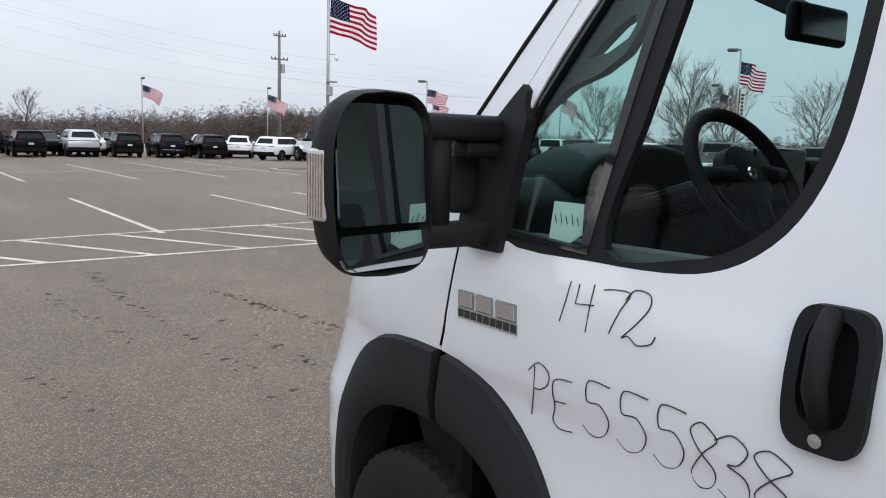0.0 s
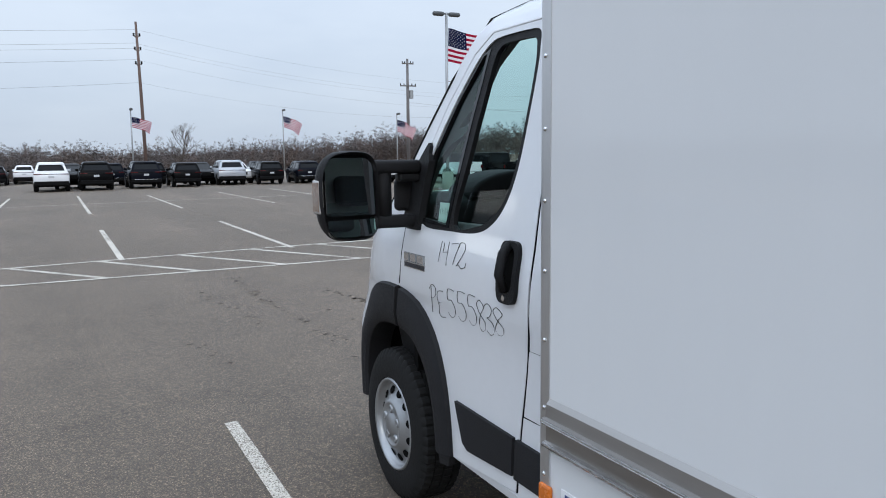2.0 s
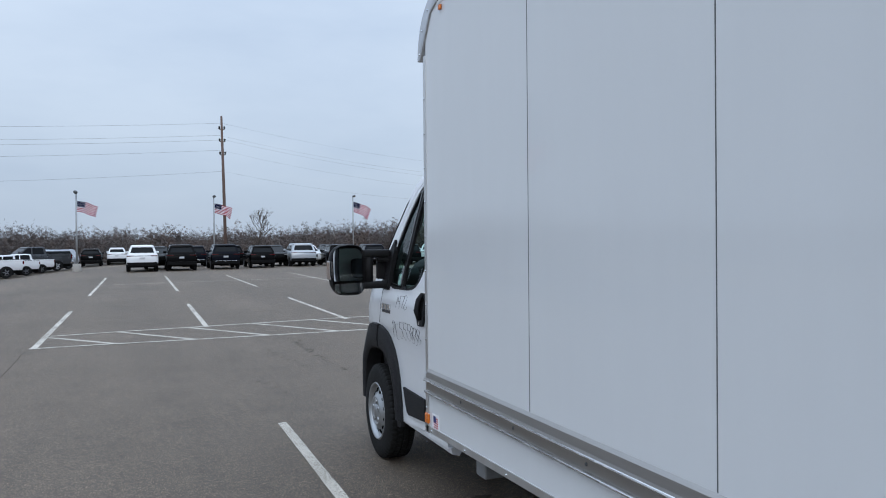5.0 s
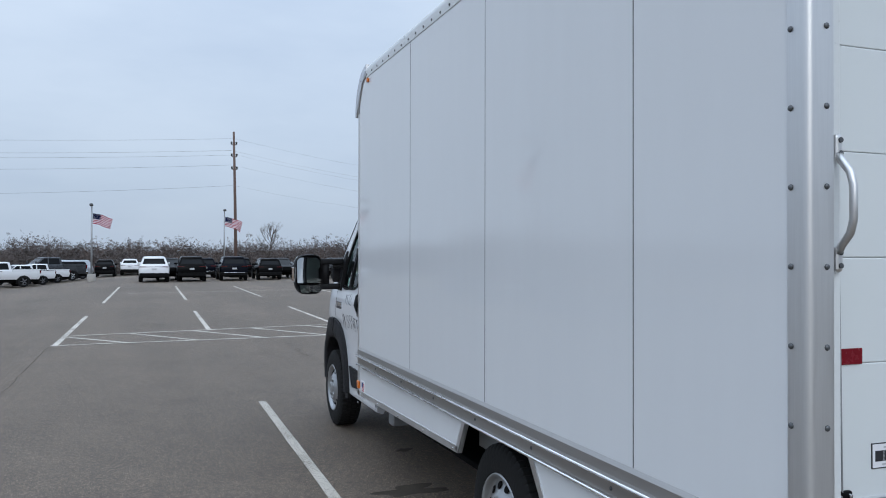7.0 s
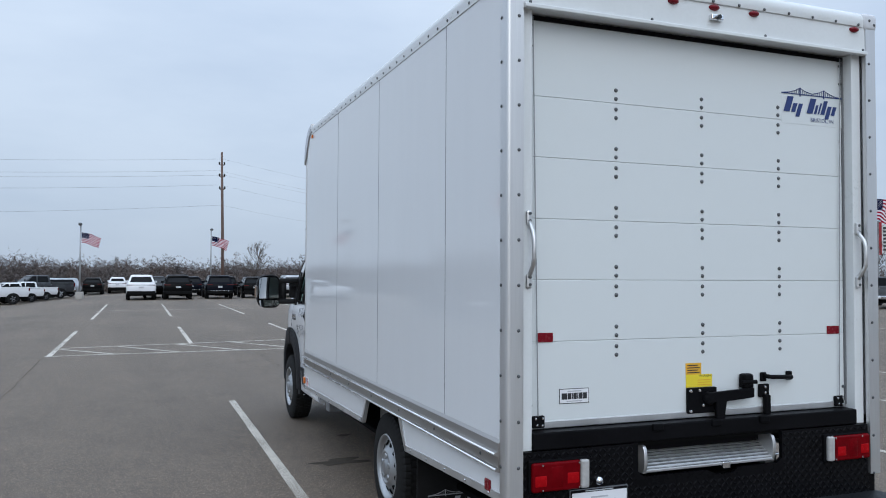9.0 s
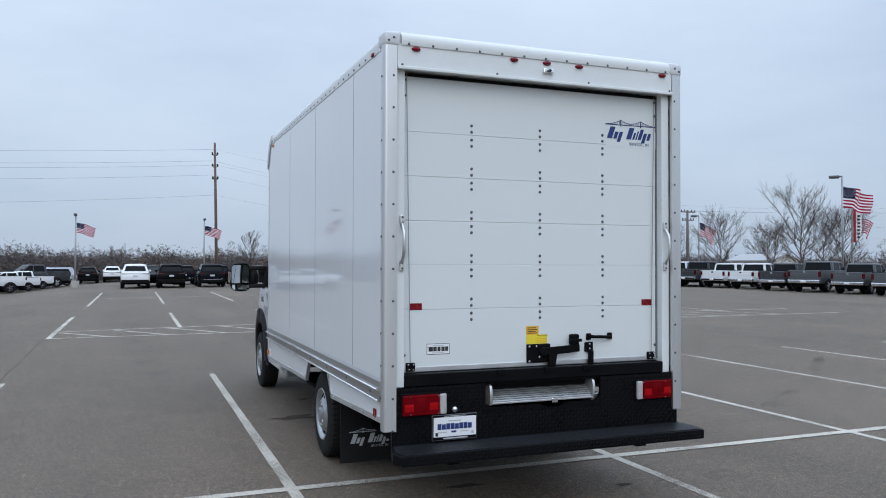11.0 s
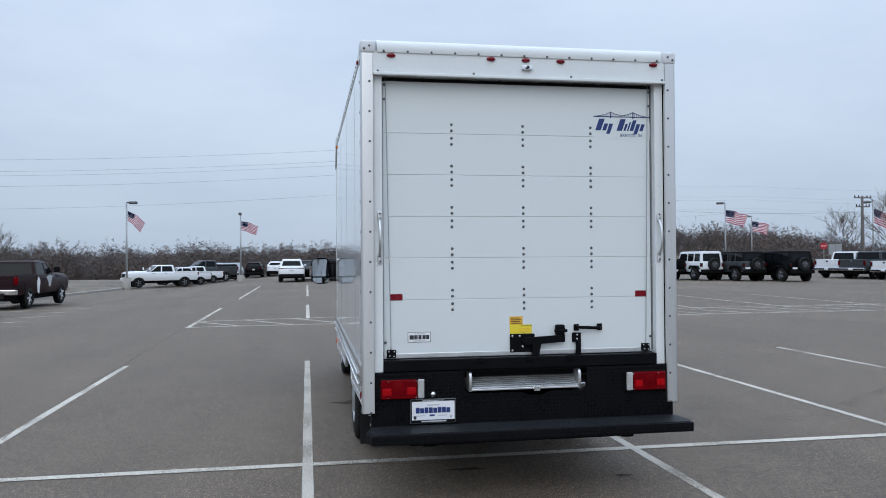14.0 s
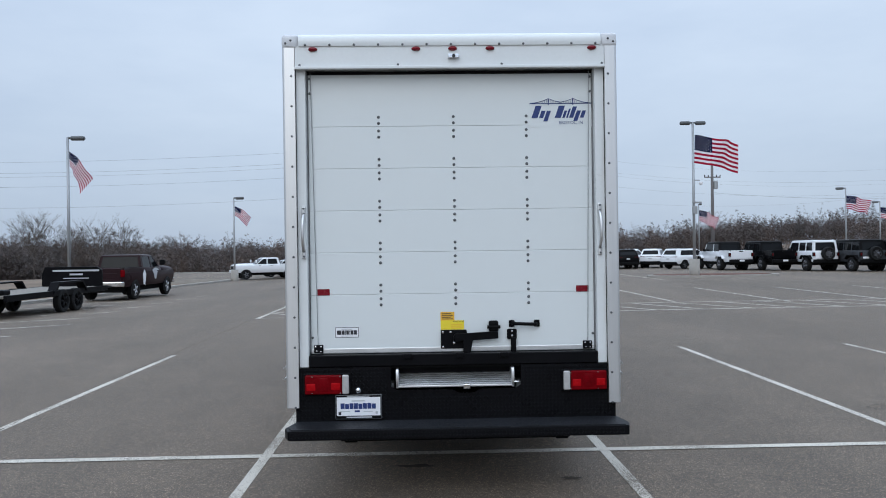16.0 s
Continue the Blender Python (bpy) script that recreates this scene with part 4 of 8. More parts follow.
part("top_seal", box_bm(DX0, DX1, DY - 0.006, DY + 0.01, 2.855, 2.876), M_SEAM, door)
# lock: plate, swinging arm, keeper, pull handle, stickers
lock = part("door_lock", box_bm(2.083 - TX, 2.262 - TX, DY - 0.020, DY, 0.972, 1.100, bevel=0.006), M_BLACK, door, "black steel door lock with a swinging arm")
for xx, zz in ((2.097, 1.086), (2.150, 1.086), (2.247, 0.985), (2.097, 0.985), (2.172, 1.012)):
    part("bolt", lathe_bm([(0, 0.009), (-0.006, 0.008), (-0.007, 0.0003)], origin=(xx - TX, DY - 0.020, zz), axis='Y', seg=8), M_CHROME, lock)
part("lock_boss", lathe_bm([(0, 0.034), (-0.02, 0.032), (-0.03, 0.022), (-0.032, 0.0003)], origin=(2.200 - TX, DY - 0.02, 1.045), axis='Y', seg=18), M_BLACK, lock)
part("lock_lever", prism_bm([(2.18 - TX, 1.075), (2.475 - TX, 1.090), (2.475 - TX, 1.040), (2.30 - TX, 1.028), (2.285 - TX, 0.945), (2.235 - TX, 0.945), (2.235 - TX, 1.03), (2.18 - TX, 1.02)], DY - 0.050, DY - 0.030, 'XZ', bevel=0.004), M_BLACK, lock)
part("lever_end", box_bm(2.412 - TX, 2.478 - TX, DY - 0.046, DY, 1.085, 1.160, bevel=0.012), M_BLACK, lock)
part("lever_grip", tube_bm([(2.40 - TX, DY - 0.042, 1.118), (2.49 - TX, DY - 0.046, 1.118)], 0.011, 8), M_BLACK, lock)
keeper = part("lock_keeper", box_bm(2.538 - TX, 2.606 - TX, DY - 0.016, DY, 1.030, 1.100, bevel=0.008), M_BLACK, door, "black lock keeper")
part("keeper_tongue", box_bm(2.562 - TX, 2.600 - TX, DY - 0.034, DY - 0.01, 0.925, 1.045, bevel=0.008), M_BLACK, keeper)
for zz in (1.085, 1.055):
    part("bolt", lathe_bm([(0, 0.008), (-0.007, 0.007), (-0.008, 0.0003)], origin=(2.572 - TX, DY - 0.016, zz), axis='Y', seg=8), M_CHROME, keeper)
pull = part("pull_handle", tube_bm([(2.572 - TX, DY - 0.012, 1.142), (2.590 - TX, DY - 0.040, 1.138), (2.730 - TX, DY - 0.040, 1.132), (2.745 - TX, DY - 0.012, 1.130)], 0.0115, 8), M_BLACK, door, "black pull handle", smooth=60)
for xx in (2.572, 2.745):
    part("handle_foot", box_bm(xx - TX - 0.020, xx - TX + 0.020, DY - 0.012, DY, 1.112, 1.160, bevel=0.008), M_BLACK, pull)
st = part("warning_sticker", box_bm(2.083 - TX, 2.178 - TX, DY - 0.0025, DY, 1.164, 1.222), M_AMBERSTICK, door, "amber and yellow warning stickers")
for k in range(4):
    part("print_bar", box_bm(2.092 - TX, 2.168 - TX - 0.012 * (k % 2), DY - 0.0035, DY - 0.002, 1.172 + 0.012 * k, 1.177 + 0.012 * k), M_INK, st)
st = part("warning_sticker", box_bm(2.084 - TX, 2.244 - TX, DY - 0.0030, DY, 1.101, 1.164), M_YELLOW, door, "yellow warning sticker")
lettering("print", "WARNING", 0.017, Matrix.Translation((2.205 - TX, DY - 0.0036, 1.156)) @ FACE_BACK, M_INK, st)
for k in range(3):
    part("print_bar", box_bm(2.155 - TX, 2.236 - TX, DY - 0.0036, DY - 0.002, 1.110 + 0.012 * k, 1.114 + 0.012 * k), M_AMBERSTICK, st)
# maker's plate: frame and plain bars
plate = part("maker_sticker", box_bm(1.362 - TX, 1.522 - TX, DY - 0.002, DY, 1.058, 1.128), M_INK, door, "white maker's sticker with a black border")
part("sticker_face", box_bm(1.365 - TX, 1.519 - TX, DY - 0.003, DY - 0.001, 1.061, 1.125), M_STICKWHITE, plate)
for k, (a, b) in enumerate(((0, 0.030), (0.033, 0.051), (0.054, 0.060), (0.063, 0.081), (0.084, 0.090), (0.093, 0.112), (0.115, 0.136))):
    part("print_bar", box_bm(1.374 + a - TX, 1.374 + b - TX, DY - 0.004, DY - 0.002, 1.078, 1.107), M_INK, plate)
part("print_bar", box_bm(1.405 - TX, 1.480 - TX, DY - 0.004, DY - 0.002, 1.113, 1.118), M_GREYPRINT, plate)
part("print_bar", box_bm(1.400 - TX, 1.485 - TX, DY - 0.004, DY - 0.002, 1.067, 1.071), M_GREYPRINT, plate)


def bridge_mark(parent, cx, cz, y, s, material, plain):
    """A suspension bridge over two words of slanted bars and a line of small letters, on a face that looks to -y. s: its width."""
    def pt(u, v):
        return (cx + u * s, y, cz + v * s)
    mark = part("bridge_emblem", box_bm(cx - 0.5 * s, cx + 0.5 * s, y - 0.0008, y + 0.0008, cz + 0.186 * s, cz + 0.198 * s), material, parent, "suspension bridge emblem over a slanted name bar")
    for u in (-0.20, 0.195):
        part("tower", box_bm(cx + u * s - 0.008 * s, cx + u * s + 0.008 * s, y - 0.0012, y + 0.0008, cz + 0.165 * s, cz + 0.275 * s), material, mark)
    cab = [(-0.5, 0.195), (-0.38, 0.208), (-0.28, 0.236), (-0.20, 0.272), (-0.12, 0.236), (0.0, 0.212), (0.11, 0.236), (0.195, 0.272), (0.28, 0.236), (0.38, 0.208), (0.5, 0.195)]
    part("main_cable", tube_bm([pt(*c) for c in cab], 0.0045 * s, 4), material, mark)
    for i in range(24):
        u = -0.40 + 0.8 * i / 23
        v = np.interp(u, [c[0] for c in cab], [c[1] for c in cab])
        part("hanger", box_bm(cx + u * s - 0.002 * s, cx + u * s + 0.002 * s, y - 0.0008, y + 0.0006, cz + 0.19 * s, cz + v * s), material, mark)
    # the two words as slanted bars, one to a letter
    for u0, wd, low, top in ((-0.46, 0.098, -0.04, 0.155), (-0.338, 0.066, -0.04, 0.075), (-0.250, 0.066, -0.095, 0.075), (-0.085, 0.098, -0.04, 0.155), (0.035, 0.042, -0.04, 0.075), (0.097, 0.028, -0.04, 0.105), (0.145, 0.066, -0.04, 0.140), (0.232, 0.066, -0.095, 0.075), (0.320, 0.060, -0.04, 0.075)):
        k = 0.36
        bm = bmesh.new()
        pl = [(u0 + k * low, low), (u0 + wd + k * low, low), (u0 + wd + k * top, top), (u0 + k * top, top)]
        bm.faces.new([bm.verts.new(pt(*p)) for p in pl])
        for v in bm.verts:
            v.co.y -= 0.0015
        part("print_bar", bm, material, mark)
    lettering("print", "BRISTOL, IN", 0.070 * s, Matrix.Translation((cx + 0.16 * s, y - 0.0015, cz - 0.120 * s)) @ FACE_BACK, plain, mark, spacing=1.05)
    return mark


film = part("maker_decal", box_bm(2.715 - TX, 3.145 - TX, DY - 0.0012, DY, 2.485, 2.615), M_DOORWHITE, door, "pale rectangular decal backing")
bridge_mark(door, 2.932 - TX, 2.565, DY - 0.0025, 0.43, M_BLUE, M_BLUE)

# -- rear sill, tread-plate bulkhead, ramp, step --
part("rear_sill", box_bm(BL + 0.1435, BR - 0.1435, -4.385, -4.20, 0.868, 0.946, bevel=0.006), M_BLACK, box, "black steel rear sill")
for xx in (-0.32, 0.03, 0.33):
    part("sill_stop", box_bm(xx - 0.03, xx + 0.03, -4.397, -4.375, 0.915, 0.95, bevel=0.006), M_BLACK, box)
bulk = part("bulkhead", bmesh.new(), M_TREADPLATE, truck, "black tread-plate rear bulkhead")
bm = bmesh.new()
RX0, RX1 = -0.436, 0.442
outer = [(BL + 0.055, 0.865), (BL + 0.055, 0.49), (BR - 0.03, 0.49), (BR - 0.03, 0.865), (RX1, 0.865), (RX1, 0.730), (RX1 - 0.035, 0.705), (0.165, 0.705), (0.125, 0.680), (0.025, 0.680), (-0.03, 0.705), (RX0 + 0.035, 0.705), (RX0, 0.730), (RX0, 0.865)]
add_prism(bm, outer, -4.392, -4.372, 'XZ')
rows = []
for i in range(int((BR - BL - 0.1) / 0.0245)):
    for j in range(15):
        x, z = BL + 0.070 + 0.0245 * i, 0.504 + 0.0245 * j
        if (RX0 - 0.015 < x < RX1 + 0.015 and z > 0.668) or z > 0.858:
            continue
        a = radians(45 if (i + j) % 2 else -45)
        d, n = Vector((math.cos(a), 0, math.sin(a))) * 0.0152, Vector((-math.sin(a), 0, math.cos(a))) * 0.0056
        c = Vector((x, -4.392, z))
        top = bm.verts.new(c + Vector((0, -0.0040, 0)))
        q = [bm.verts.new(c + d), bm.verts.new(c + n), bm.verts.new(c - d), bm.verts.new(c - n)]
        for k in range(4):
            bm.faces.new((q[k], q[(k + 1) % 4], top))
bmesh.ops.recalc_face_normals(bm, faces=bm.faces)
bm.to_mesh(bulk.data)
bm.free()
part("ramp_housing", box_bm(RX0 - 0.01, RX1 + 0.01, -4.16, -3.9, 0.67, 0.865), M_DARK, truck)
part("ramp_floor", box_bm(RX0 - 0.01, RX1 + 0.01, -4.37, -4.16, 0.66, 0.676), M_DARK, truck)
part("ramp_ceiling", box_bm(RX0 - 0.01, RX1 + 0.01, -4.37, -4.20, 0.852, 0.866), M_DARK, truck)
# its ribbed face leans back under the sill
# a darker aluminium body shows between the bright slats
ramp = part("slide_out_ramp", prism_bm([(-4.384, 0.722), (-4.384, 0.734), (-4.235, 0.838), (-4.165, 0.838), (-4.165, 0.722)], RX0 + 0.046, RX1 - 0.056, 'YZ'), M_RAMPGAP, truck, "ribbed aluminium slide-out ramp stowed under the sill")
for k in range(9):
    f = (k + 0.5) / 9
    y, z = -4.384 + 0.149 * f, 0.734 + 0.104 * f
    part("ramp_slat", prism_bm([(y - 0.0040, z - 0.0060), (y - 0.0062, z + 0.0015), (y + 0.0015, z + 0.0072), (y + 0.010, z + 0.002)], RX0 + 0.047, RX1 - 0.057, 'YZ'), M_ALU, ramp)
part("ramp_slat", box_bm(RX0 + 0.047, RX1 - 0.057, -4.389, -4.37, 0.720, 0.735, bevel=0.004), M_ALU, ramp)
for xs in (RX0 + 0.042, RX1 - 0.053):
    cheek = [(-4.14, 0.716), (-4.385, 0.716)] + [(-4.378 - 0.020 * math.sin(a), 0.784 - 0.064 * math.cos(a)) for a in np.linspace(0.3, math.pi - 0.3, 9)] + [(-4.36, 0.850), (-4.14, 0.850)]
    part("ramp_cheek", prism_bm(cheek, xs - 0.010, xs + 0.010, 'YZ', bevel=0.004), M_ALU, ramp, "bright rounded ramp cheek")
part("ramp_pin", tube_bm([(RX1 - 0.05, -4.378, 0.748), (RX1 - 0.012, -4.378, 0.748)], 0.006, 8), M_CHROME, ramp)
part("ramp_latch", box_bm(0.052, 0.098, -4.408, -4.383, 0.708, 0.742, bevel=0.004), M_CHROME, ramp, "small chrome ramp latch")
for o in (-1, 1):
    x0, x1 = (1.165 - TX, 1.462 - TX) if o < 0 else (2.905 - TX, 3.200 - TX)
    xm = x1 - 0.050 if o < 0 else x0 + 0.050
    tl = part("tail_lamp", box_bm(x0 - 0.01, x1 + 0.01, -4.405, -4.38, 0.682, 0.828, bevel=0.006), M_BLACK, truck, "red and clear rear lamp cluster")
    a, b = (x0, xm) if o < 0 else (xm, x1)
    part("red_lens", box_bm(a, b, -4.425, -4.40, 0.690, 0.820, bevel=0.010, seg=3), M_RED, tl, "red lamp lens")
    w = (b - a) / 3
    # raised patches; the outer two paint the lens's bright blotches in paler red
    for k, (za, zb) in enumerate(((0.712, 0.768), (0.705, 0.805), (0.716, 0.772))):
        part("lamp_bowl", box_bm(a + w * k + 0.008, a + w * (k + 1) - 0.008, -4.4262, -4.41, za, zb, bevel=0.012, seg=3), M_REDGLOW if k != 1 else M_RED, tl, smooth=50)
    a, b = (xm, x1) if o < 0 else (x0, xm)
    part("clear_lens", box_bm(a + 0.002, b - 0.002, -4.424, -4.40, 0.690, 0.820, bevel=0.010, seg=3), M_CLEARLENS, tl, "clear reversing lens")
    for xx in (x0 + 0.05, x1 - 0.06):
        for zz in (0.70, 0.81):
            part("screw", lathe_bm([(0, 0.005), (-0.003, 0.004), (-0.0032, 0.0003)], origin=(xx, -4.425, zz), axis='Y', seg=6), M_CHROME, tl)
part("plate_lamp", lathe_bm([(0, 0.022), (-0.015, 0.021), (-0.026, 0.013), (-0.029, 0.0003)], origin=(1.520 - TX, -4.392, 0.713), axis='Y', seg=16), M_CHROME, truck, "small round silver plate lamp", smooth=60)
# dealer plate, its words as plain bars
px0, px1, pz0, pz1 = 1.365 - TX, 1.678 - TX, 0.518, 0.682
fr = part("dealer_plate", box_bm(px0, px1, -4.404, -4.393, pz0, pz1, bevel=0.004), surf("grey_plate_frame", (0.12, 0.125, 0.135), 0.3, 0.3), truck, "white dealer plate in a dark frame, words as bars")
part("frame_band", box_bm(px0 + 0.004, px1 - 0.004, -4.4055, -4.400, pz0 + 0.004, pz1 - 0.004, bevel=0.002), M_BLACK, fr)
part("plate_face", box_bm(px0 + 0.010, px1 - 0.010, -4.4070, -4.400, pz0 + 0.024, pz1 - 0.016), M_STICKWHITE, fr)
for k in range(8):
    part("print_bar", box_bm(px0 + 0.036 + 0.030 * k, px0 + 0.0625 + 0.030 * k, -4.4085, -4.404, pz0 + 0.070, pz0 + 0.108 - 0.004 * (k % 3 == 1)), M_BLUE, fr)
for a, b, c, d, m in ((0.110, 0.200, 0.120, 0.127, M_GREYPRINT), (0.03, 0.10, 0.050, 0.055, M_GREYPRINT), (0.13, 0.165, 0.048, 0.060, M_BLUE), (0.19, 0.25, 0.050, 0.055, M_GREYPRINT), (0.022, 0.040, 0.030, 0.052, M_INK), (0.27, 0.286, 0.034, 0.052, M_GREYPRINT)):
    part("print_bar", box_bm(px0 + a, px0 + b, -4.4085, -4.404, pz0 + c, pz0 + d), m, fr)
part("print_bar", box_bm(px0 + 0.075, px0 + 0.245, -4.4068, -4.402, pz0 + 0.009, pz0 + 0.018), M_GREYPRINT, fr)
part("print_bar", box_bm(px0 + 0.080, px0 + 0.230, -4.4068, -4.402, pz1 - 0.012, pz1 - 0.008), M_GREYPRINT, fr)
# step bumper with chamfered ends and tread lozenges on its front lip
step = part("step_bumper", prism_bm([(-1.085, -4.395), (1.105, -4.395), (1.135, -4.56), (1.11, -4.66), (-1.09, -4.66), (-1.125, -4.56)], 0.438, 0.500, 'XY', bevel=0.006), M_BLACK, truck, "black steel step bumper")
part("step_top", prism_bm([(-1.07, -4.40), (1.09, -4.40), (1.11, -4.56), (1.09, -4.645), (-1.07, -4.645), (-1.10, -4.56)], 0.499, 0.506, 'XY'), M_STEP, step, "scuffed grey step top")
bm = bmesh.new()
for i in range(96):
    for j in range(2):
        x, z = -1.065 + 0.0225 * i, 0.458 + 0.0225 * j
        a = radians(45 if (i + j) % 2 else -45)
        d, n = Vector((math.cos(a), 0, math.sin(a))) * 0.0135, Vector((-math.sin(a), 0, math.cos(a))) * 0.0048
        c = Vector((x, -4.660, z))
        top = bm.verts.new(c + Vector((0, -0.0036, 0)))
        q = [bm.verts.new(c + d), bm.verts.new(c + n), bm.verts.new(c - d), bm.verts.new(c - n)]
        for k in range(4):
            bm.faces.new((q[k], q[(k + 1) % 4], top))
bmesh.ops.recalc_face_normals(bm, faces=bm.faces)
part("tread_relief", bm, M_TREADPLATE, step)
for xx in (-0.7, 0.7):
    part("step_arm", box_bm(xx - 0.04, xx + 0.04, -4.5, -4.0, 0.385, 0.438), M_DARK, step)
# mud flaps
for o in (-1, 1):
    a, b = sorted((o * 1.06, o * 0.50))
    flap = part("mud_flap", box_bm(a, b, -3.012, -3.000, 0.07, 0.66, bevel=0.003), M_PLASTIC, truck, "black mud flap with a grey print")
    bridge_mark(flap, o * 0.80, 0.235, -3.0145, 0.38, M_GREYPRINT, M_GREYPRINT)
    part("flap_hanger", box_bm(a, b, -3.000, -2.985, 0.64, 0.80), M_DARK, flap)

# -- rivets --
rv = dome_mesh("rivet", 0.0085, 0.005, M_RIVET)
rvp = dome_mesh("rivet", 0.0075, 0.005, M_CHROME)
TURN_L, TURN_R = Matrix.Rotation(radians(-90), 4, 'Z'), Matrix.Rotation(radians(90), 4, 'Z')


def rivet(mesh, x, y, z, side=0):
    r = new("rivet", mesh)
    r.parent = box
    r.matrix_basis = Matrix.Translation((x, y, z)) @ {-1: TURN_L, 0: Matrix.Identity(4), 1: TURN_R}[side]


for o, xs in ((-1, BL), (1, BR)):
    for k in range(12):
        z = 0.602 + 0.2025 * k
        rivet(rv, xs + o * 0.0055, -4.353, z, o)
        rivet(rv, xs - o * 0.055, BB - 0.005, z)
        if z < 2.75:
            rivet(rvp, xs + o * 0.003, BF - 0.075, z - 0.12, o)
    for k in range(28):
        rivet(rv, xs + o * 0.006, -4.12 + 0.148 * k, 3.022, o)
    for k in range(7):
        rivet(rv, xs + o * 0.014, -4.15 + 0.62 * k, 0.822, o)
    for k in range(5):
        rivet(rvp, xs + o * 0.003, 0.05 - 0.5 * k, 0.560 + 0.01 * k, o)
        rivet(rvp, xs + o * 0.003, -3.10 - 0.28 * k, 0.612 + 0.011 * k, o)
    for a in np.linspace(0.15, 1.4, 4):
        rivet(rvp, xs + o * 0.010, BF - 0.02 - 0.33 * (1 - math.cos(a)), 2.73 + 0.33 * math.sin(a), o)
for k in range(13):
    rivet(rv, -0.98 + 0.163 * k, BB - 0.016, 3.034)
for x in (-1.02, -0.36, 0.34, 1.02):
    rivet(rv, x, BB - 0.004, 2.902)
for o in (-1, 1):
    for dx, dz in ((0.02, 3.047), (0.055, 3.067)):
        rivet(rv, (BL if o < 0 else BR) - o * dx, BB - 0.012, dz)


# ---- the cab ----
HALF = [(0.30, 0.985), (0.60, 0.996), (0.90, 1.002), (1.00, 1.008), (1.05, 1.020), (1.12, 1.024), (1.22, 1.019), (1.31, 1.002), (1.45, 0.982), (1.75, 0.925), (2.00, 0.870), (2.10, 0.840), (2.16, 0.800), (2.21, 0.720), (2.24, 0.60)]
HZ, HX = [h[0] for h in HALF], [h[1] for h in HALF]


def half(y, z):
    """Half the cab's width at height z, drawn in towards the nose."""
    w = float(np.interp(z, HZ, HX))
    if y > 1.62:
        w -= (0.14 + 0.9 * max(0.0, z - 0.75)) * (y - 1.62) ** 2
    if y > 2.10:
        w -= 1.3 * (y - 2.10) ** 2
    return w


WHEEL_Y, ARCH_Y, ARCH_Z = 1.60, 1.545, 0.40


def arch(a, ry, rz):
    c, s = math.cos(a), math.sin(a)
    return (ARCH_Y + ry * math.copysign(abs(c) ** 0.8, c), ARCH_Z + rz * max(0.0, s) ** 0.8)


CUT_Y = 1.470
A_CUT = min((abs(arch(a, 0.535, 0.650)[0] - CUT_Y), a) for a in np.linspace(1.3, 2.2, 200))[1]
rear_arch = [arch(a, 0.535, 0.650) for a in np.linspace(math.pi, A_CUT, 14)]          # from the sill up to the door cut
front_arch = [arch(a, 0.535, 0.650) for a in np.linspace(A_CUT, 0.0, 14)]

door_front = [(1.452, 1.10), (1.438, 1.20), (1.430, 1.31), (1.425, 1.42), (1.36, 1.56), (1.17, 1.85), (1.03, 2.02), (0.92, 2.092)]
door_rear = [(0.46, 2.092), (0.425, 1.95), (0.410, 1.77), (0.395, 1.50), (0.390, 1.24), (0.398, 1.06), (0.430, 0.91), (0.470, 0.72), (0.500, 0.56), (0.520, 0.440)]
door_loop = rear_arch + door_front + door_rear
window_hole = [(1.290, 1.345), (1.00, 1.330), (0.80, 1.338), (0.69, 1.372), (0.605, 1.450), (0.560, 1.57), (0.543, 1.75), (0.546, 1.95), (0.570, 2.045), (0.62, 2.066), (0.88, 2.066), (0.97, 2.02), (1.11, 1.86), (1.255, 1.640), (1.290, 1.52)]
quarter = [(1.276, 1.366), (1.050, 1.352), (0.998, 1.66), (0.955, 1.90), (0.935, 2.015), (0.962, 2.008), (1.098, 1.850), (1.242, 1.632), (1.276, 1.51)]
main_pane = [(0.988, 1.356), (0.80, 1.363), (0.708, 1.394), (0.630, 1.463), (0.588, 1.58), (0.571, 1.75), (0.574, 1.94), (0.594, 2.018), (0.63, 2.036), (0.83, 2.036), (0.872, 1.99), (0.905, 1.80), (0.945, 1.60)]


def rounded(p, n=4):
    """A closed curve through the given points."""
    out = []
    for i in range(len(p)):
        q = [Vector(p[(i + k) % len(p)]) for k in (-1, 0, 1, 2)]
        m1, m2 = (q[2] - q[0]) * 0.5, (q[3] - q[1]) * 0.5
        d = (q[2] - q[1]).length
        m1, m2 = m1 * min(1.0, d / max(1e-6, m1.length)), m2 * min(1.0, d / max(1e-6, m2.length))
        for j in range(n):
            t = j / n
            v = q[1] * (2 * t ** 3 - 3 * t * t + 1) + m1 * (t ** 3 - 2 * t * t + t) + q[2] * (3 * t * t - 2 * t ** 3) + m2 * (t ** 3 - t * t)
            out.append((v.x, v.y))
    return out


window_hole, main_pane = rounded(window_hole), rounded(main_pane)
trim_edge = [(1.62, 1.40), (1.42, 1.40), (1.385, 1.49), (1.343, 1.572), (1.272, 1.636), (1.212, 1.677), (1.132, 1.703), (1.073, 1.740), (1.045, 1.787), (1.030, 1.86), (0.97, 1.97), (0.86, 2.06), (0.86, 2.12), (0.98, 2.10), (1.17, 1.90), (1.40, 1.60), (1.60, 1.41)]
trim_gap = [(1.174, 1.737), (1.120, 1.745), (1.072, 1.772), (1.058, 1.80), (1.066, 1.820), (1.107, 1.798)]
arc = [(y, z) for y, z in main_pane if z < 1.505 and y < 0.97]
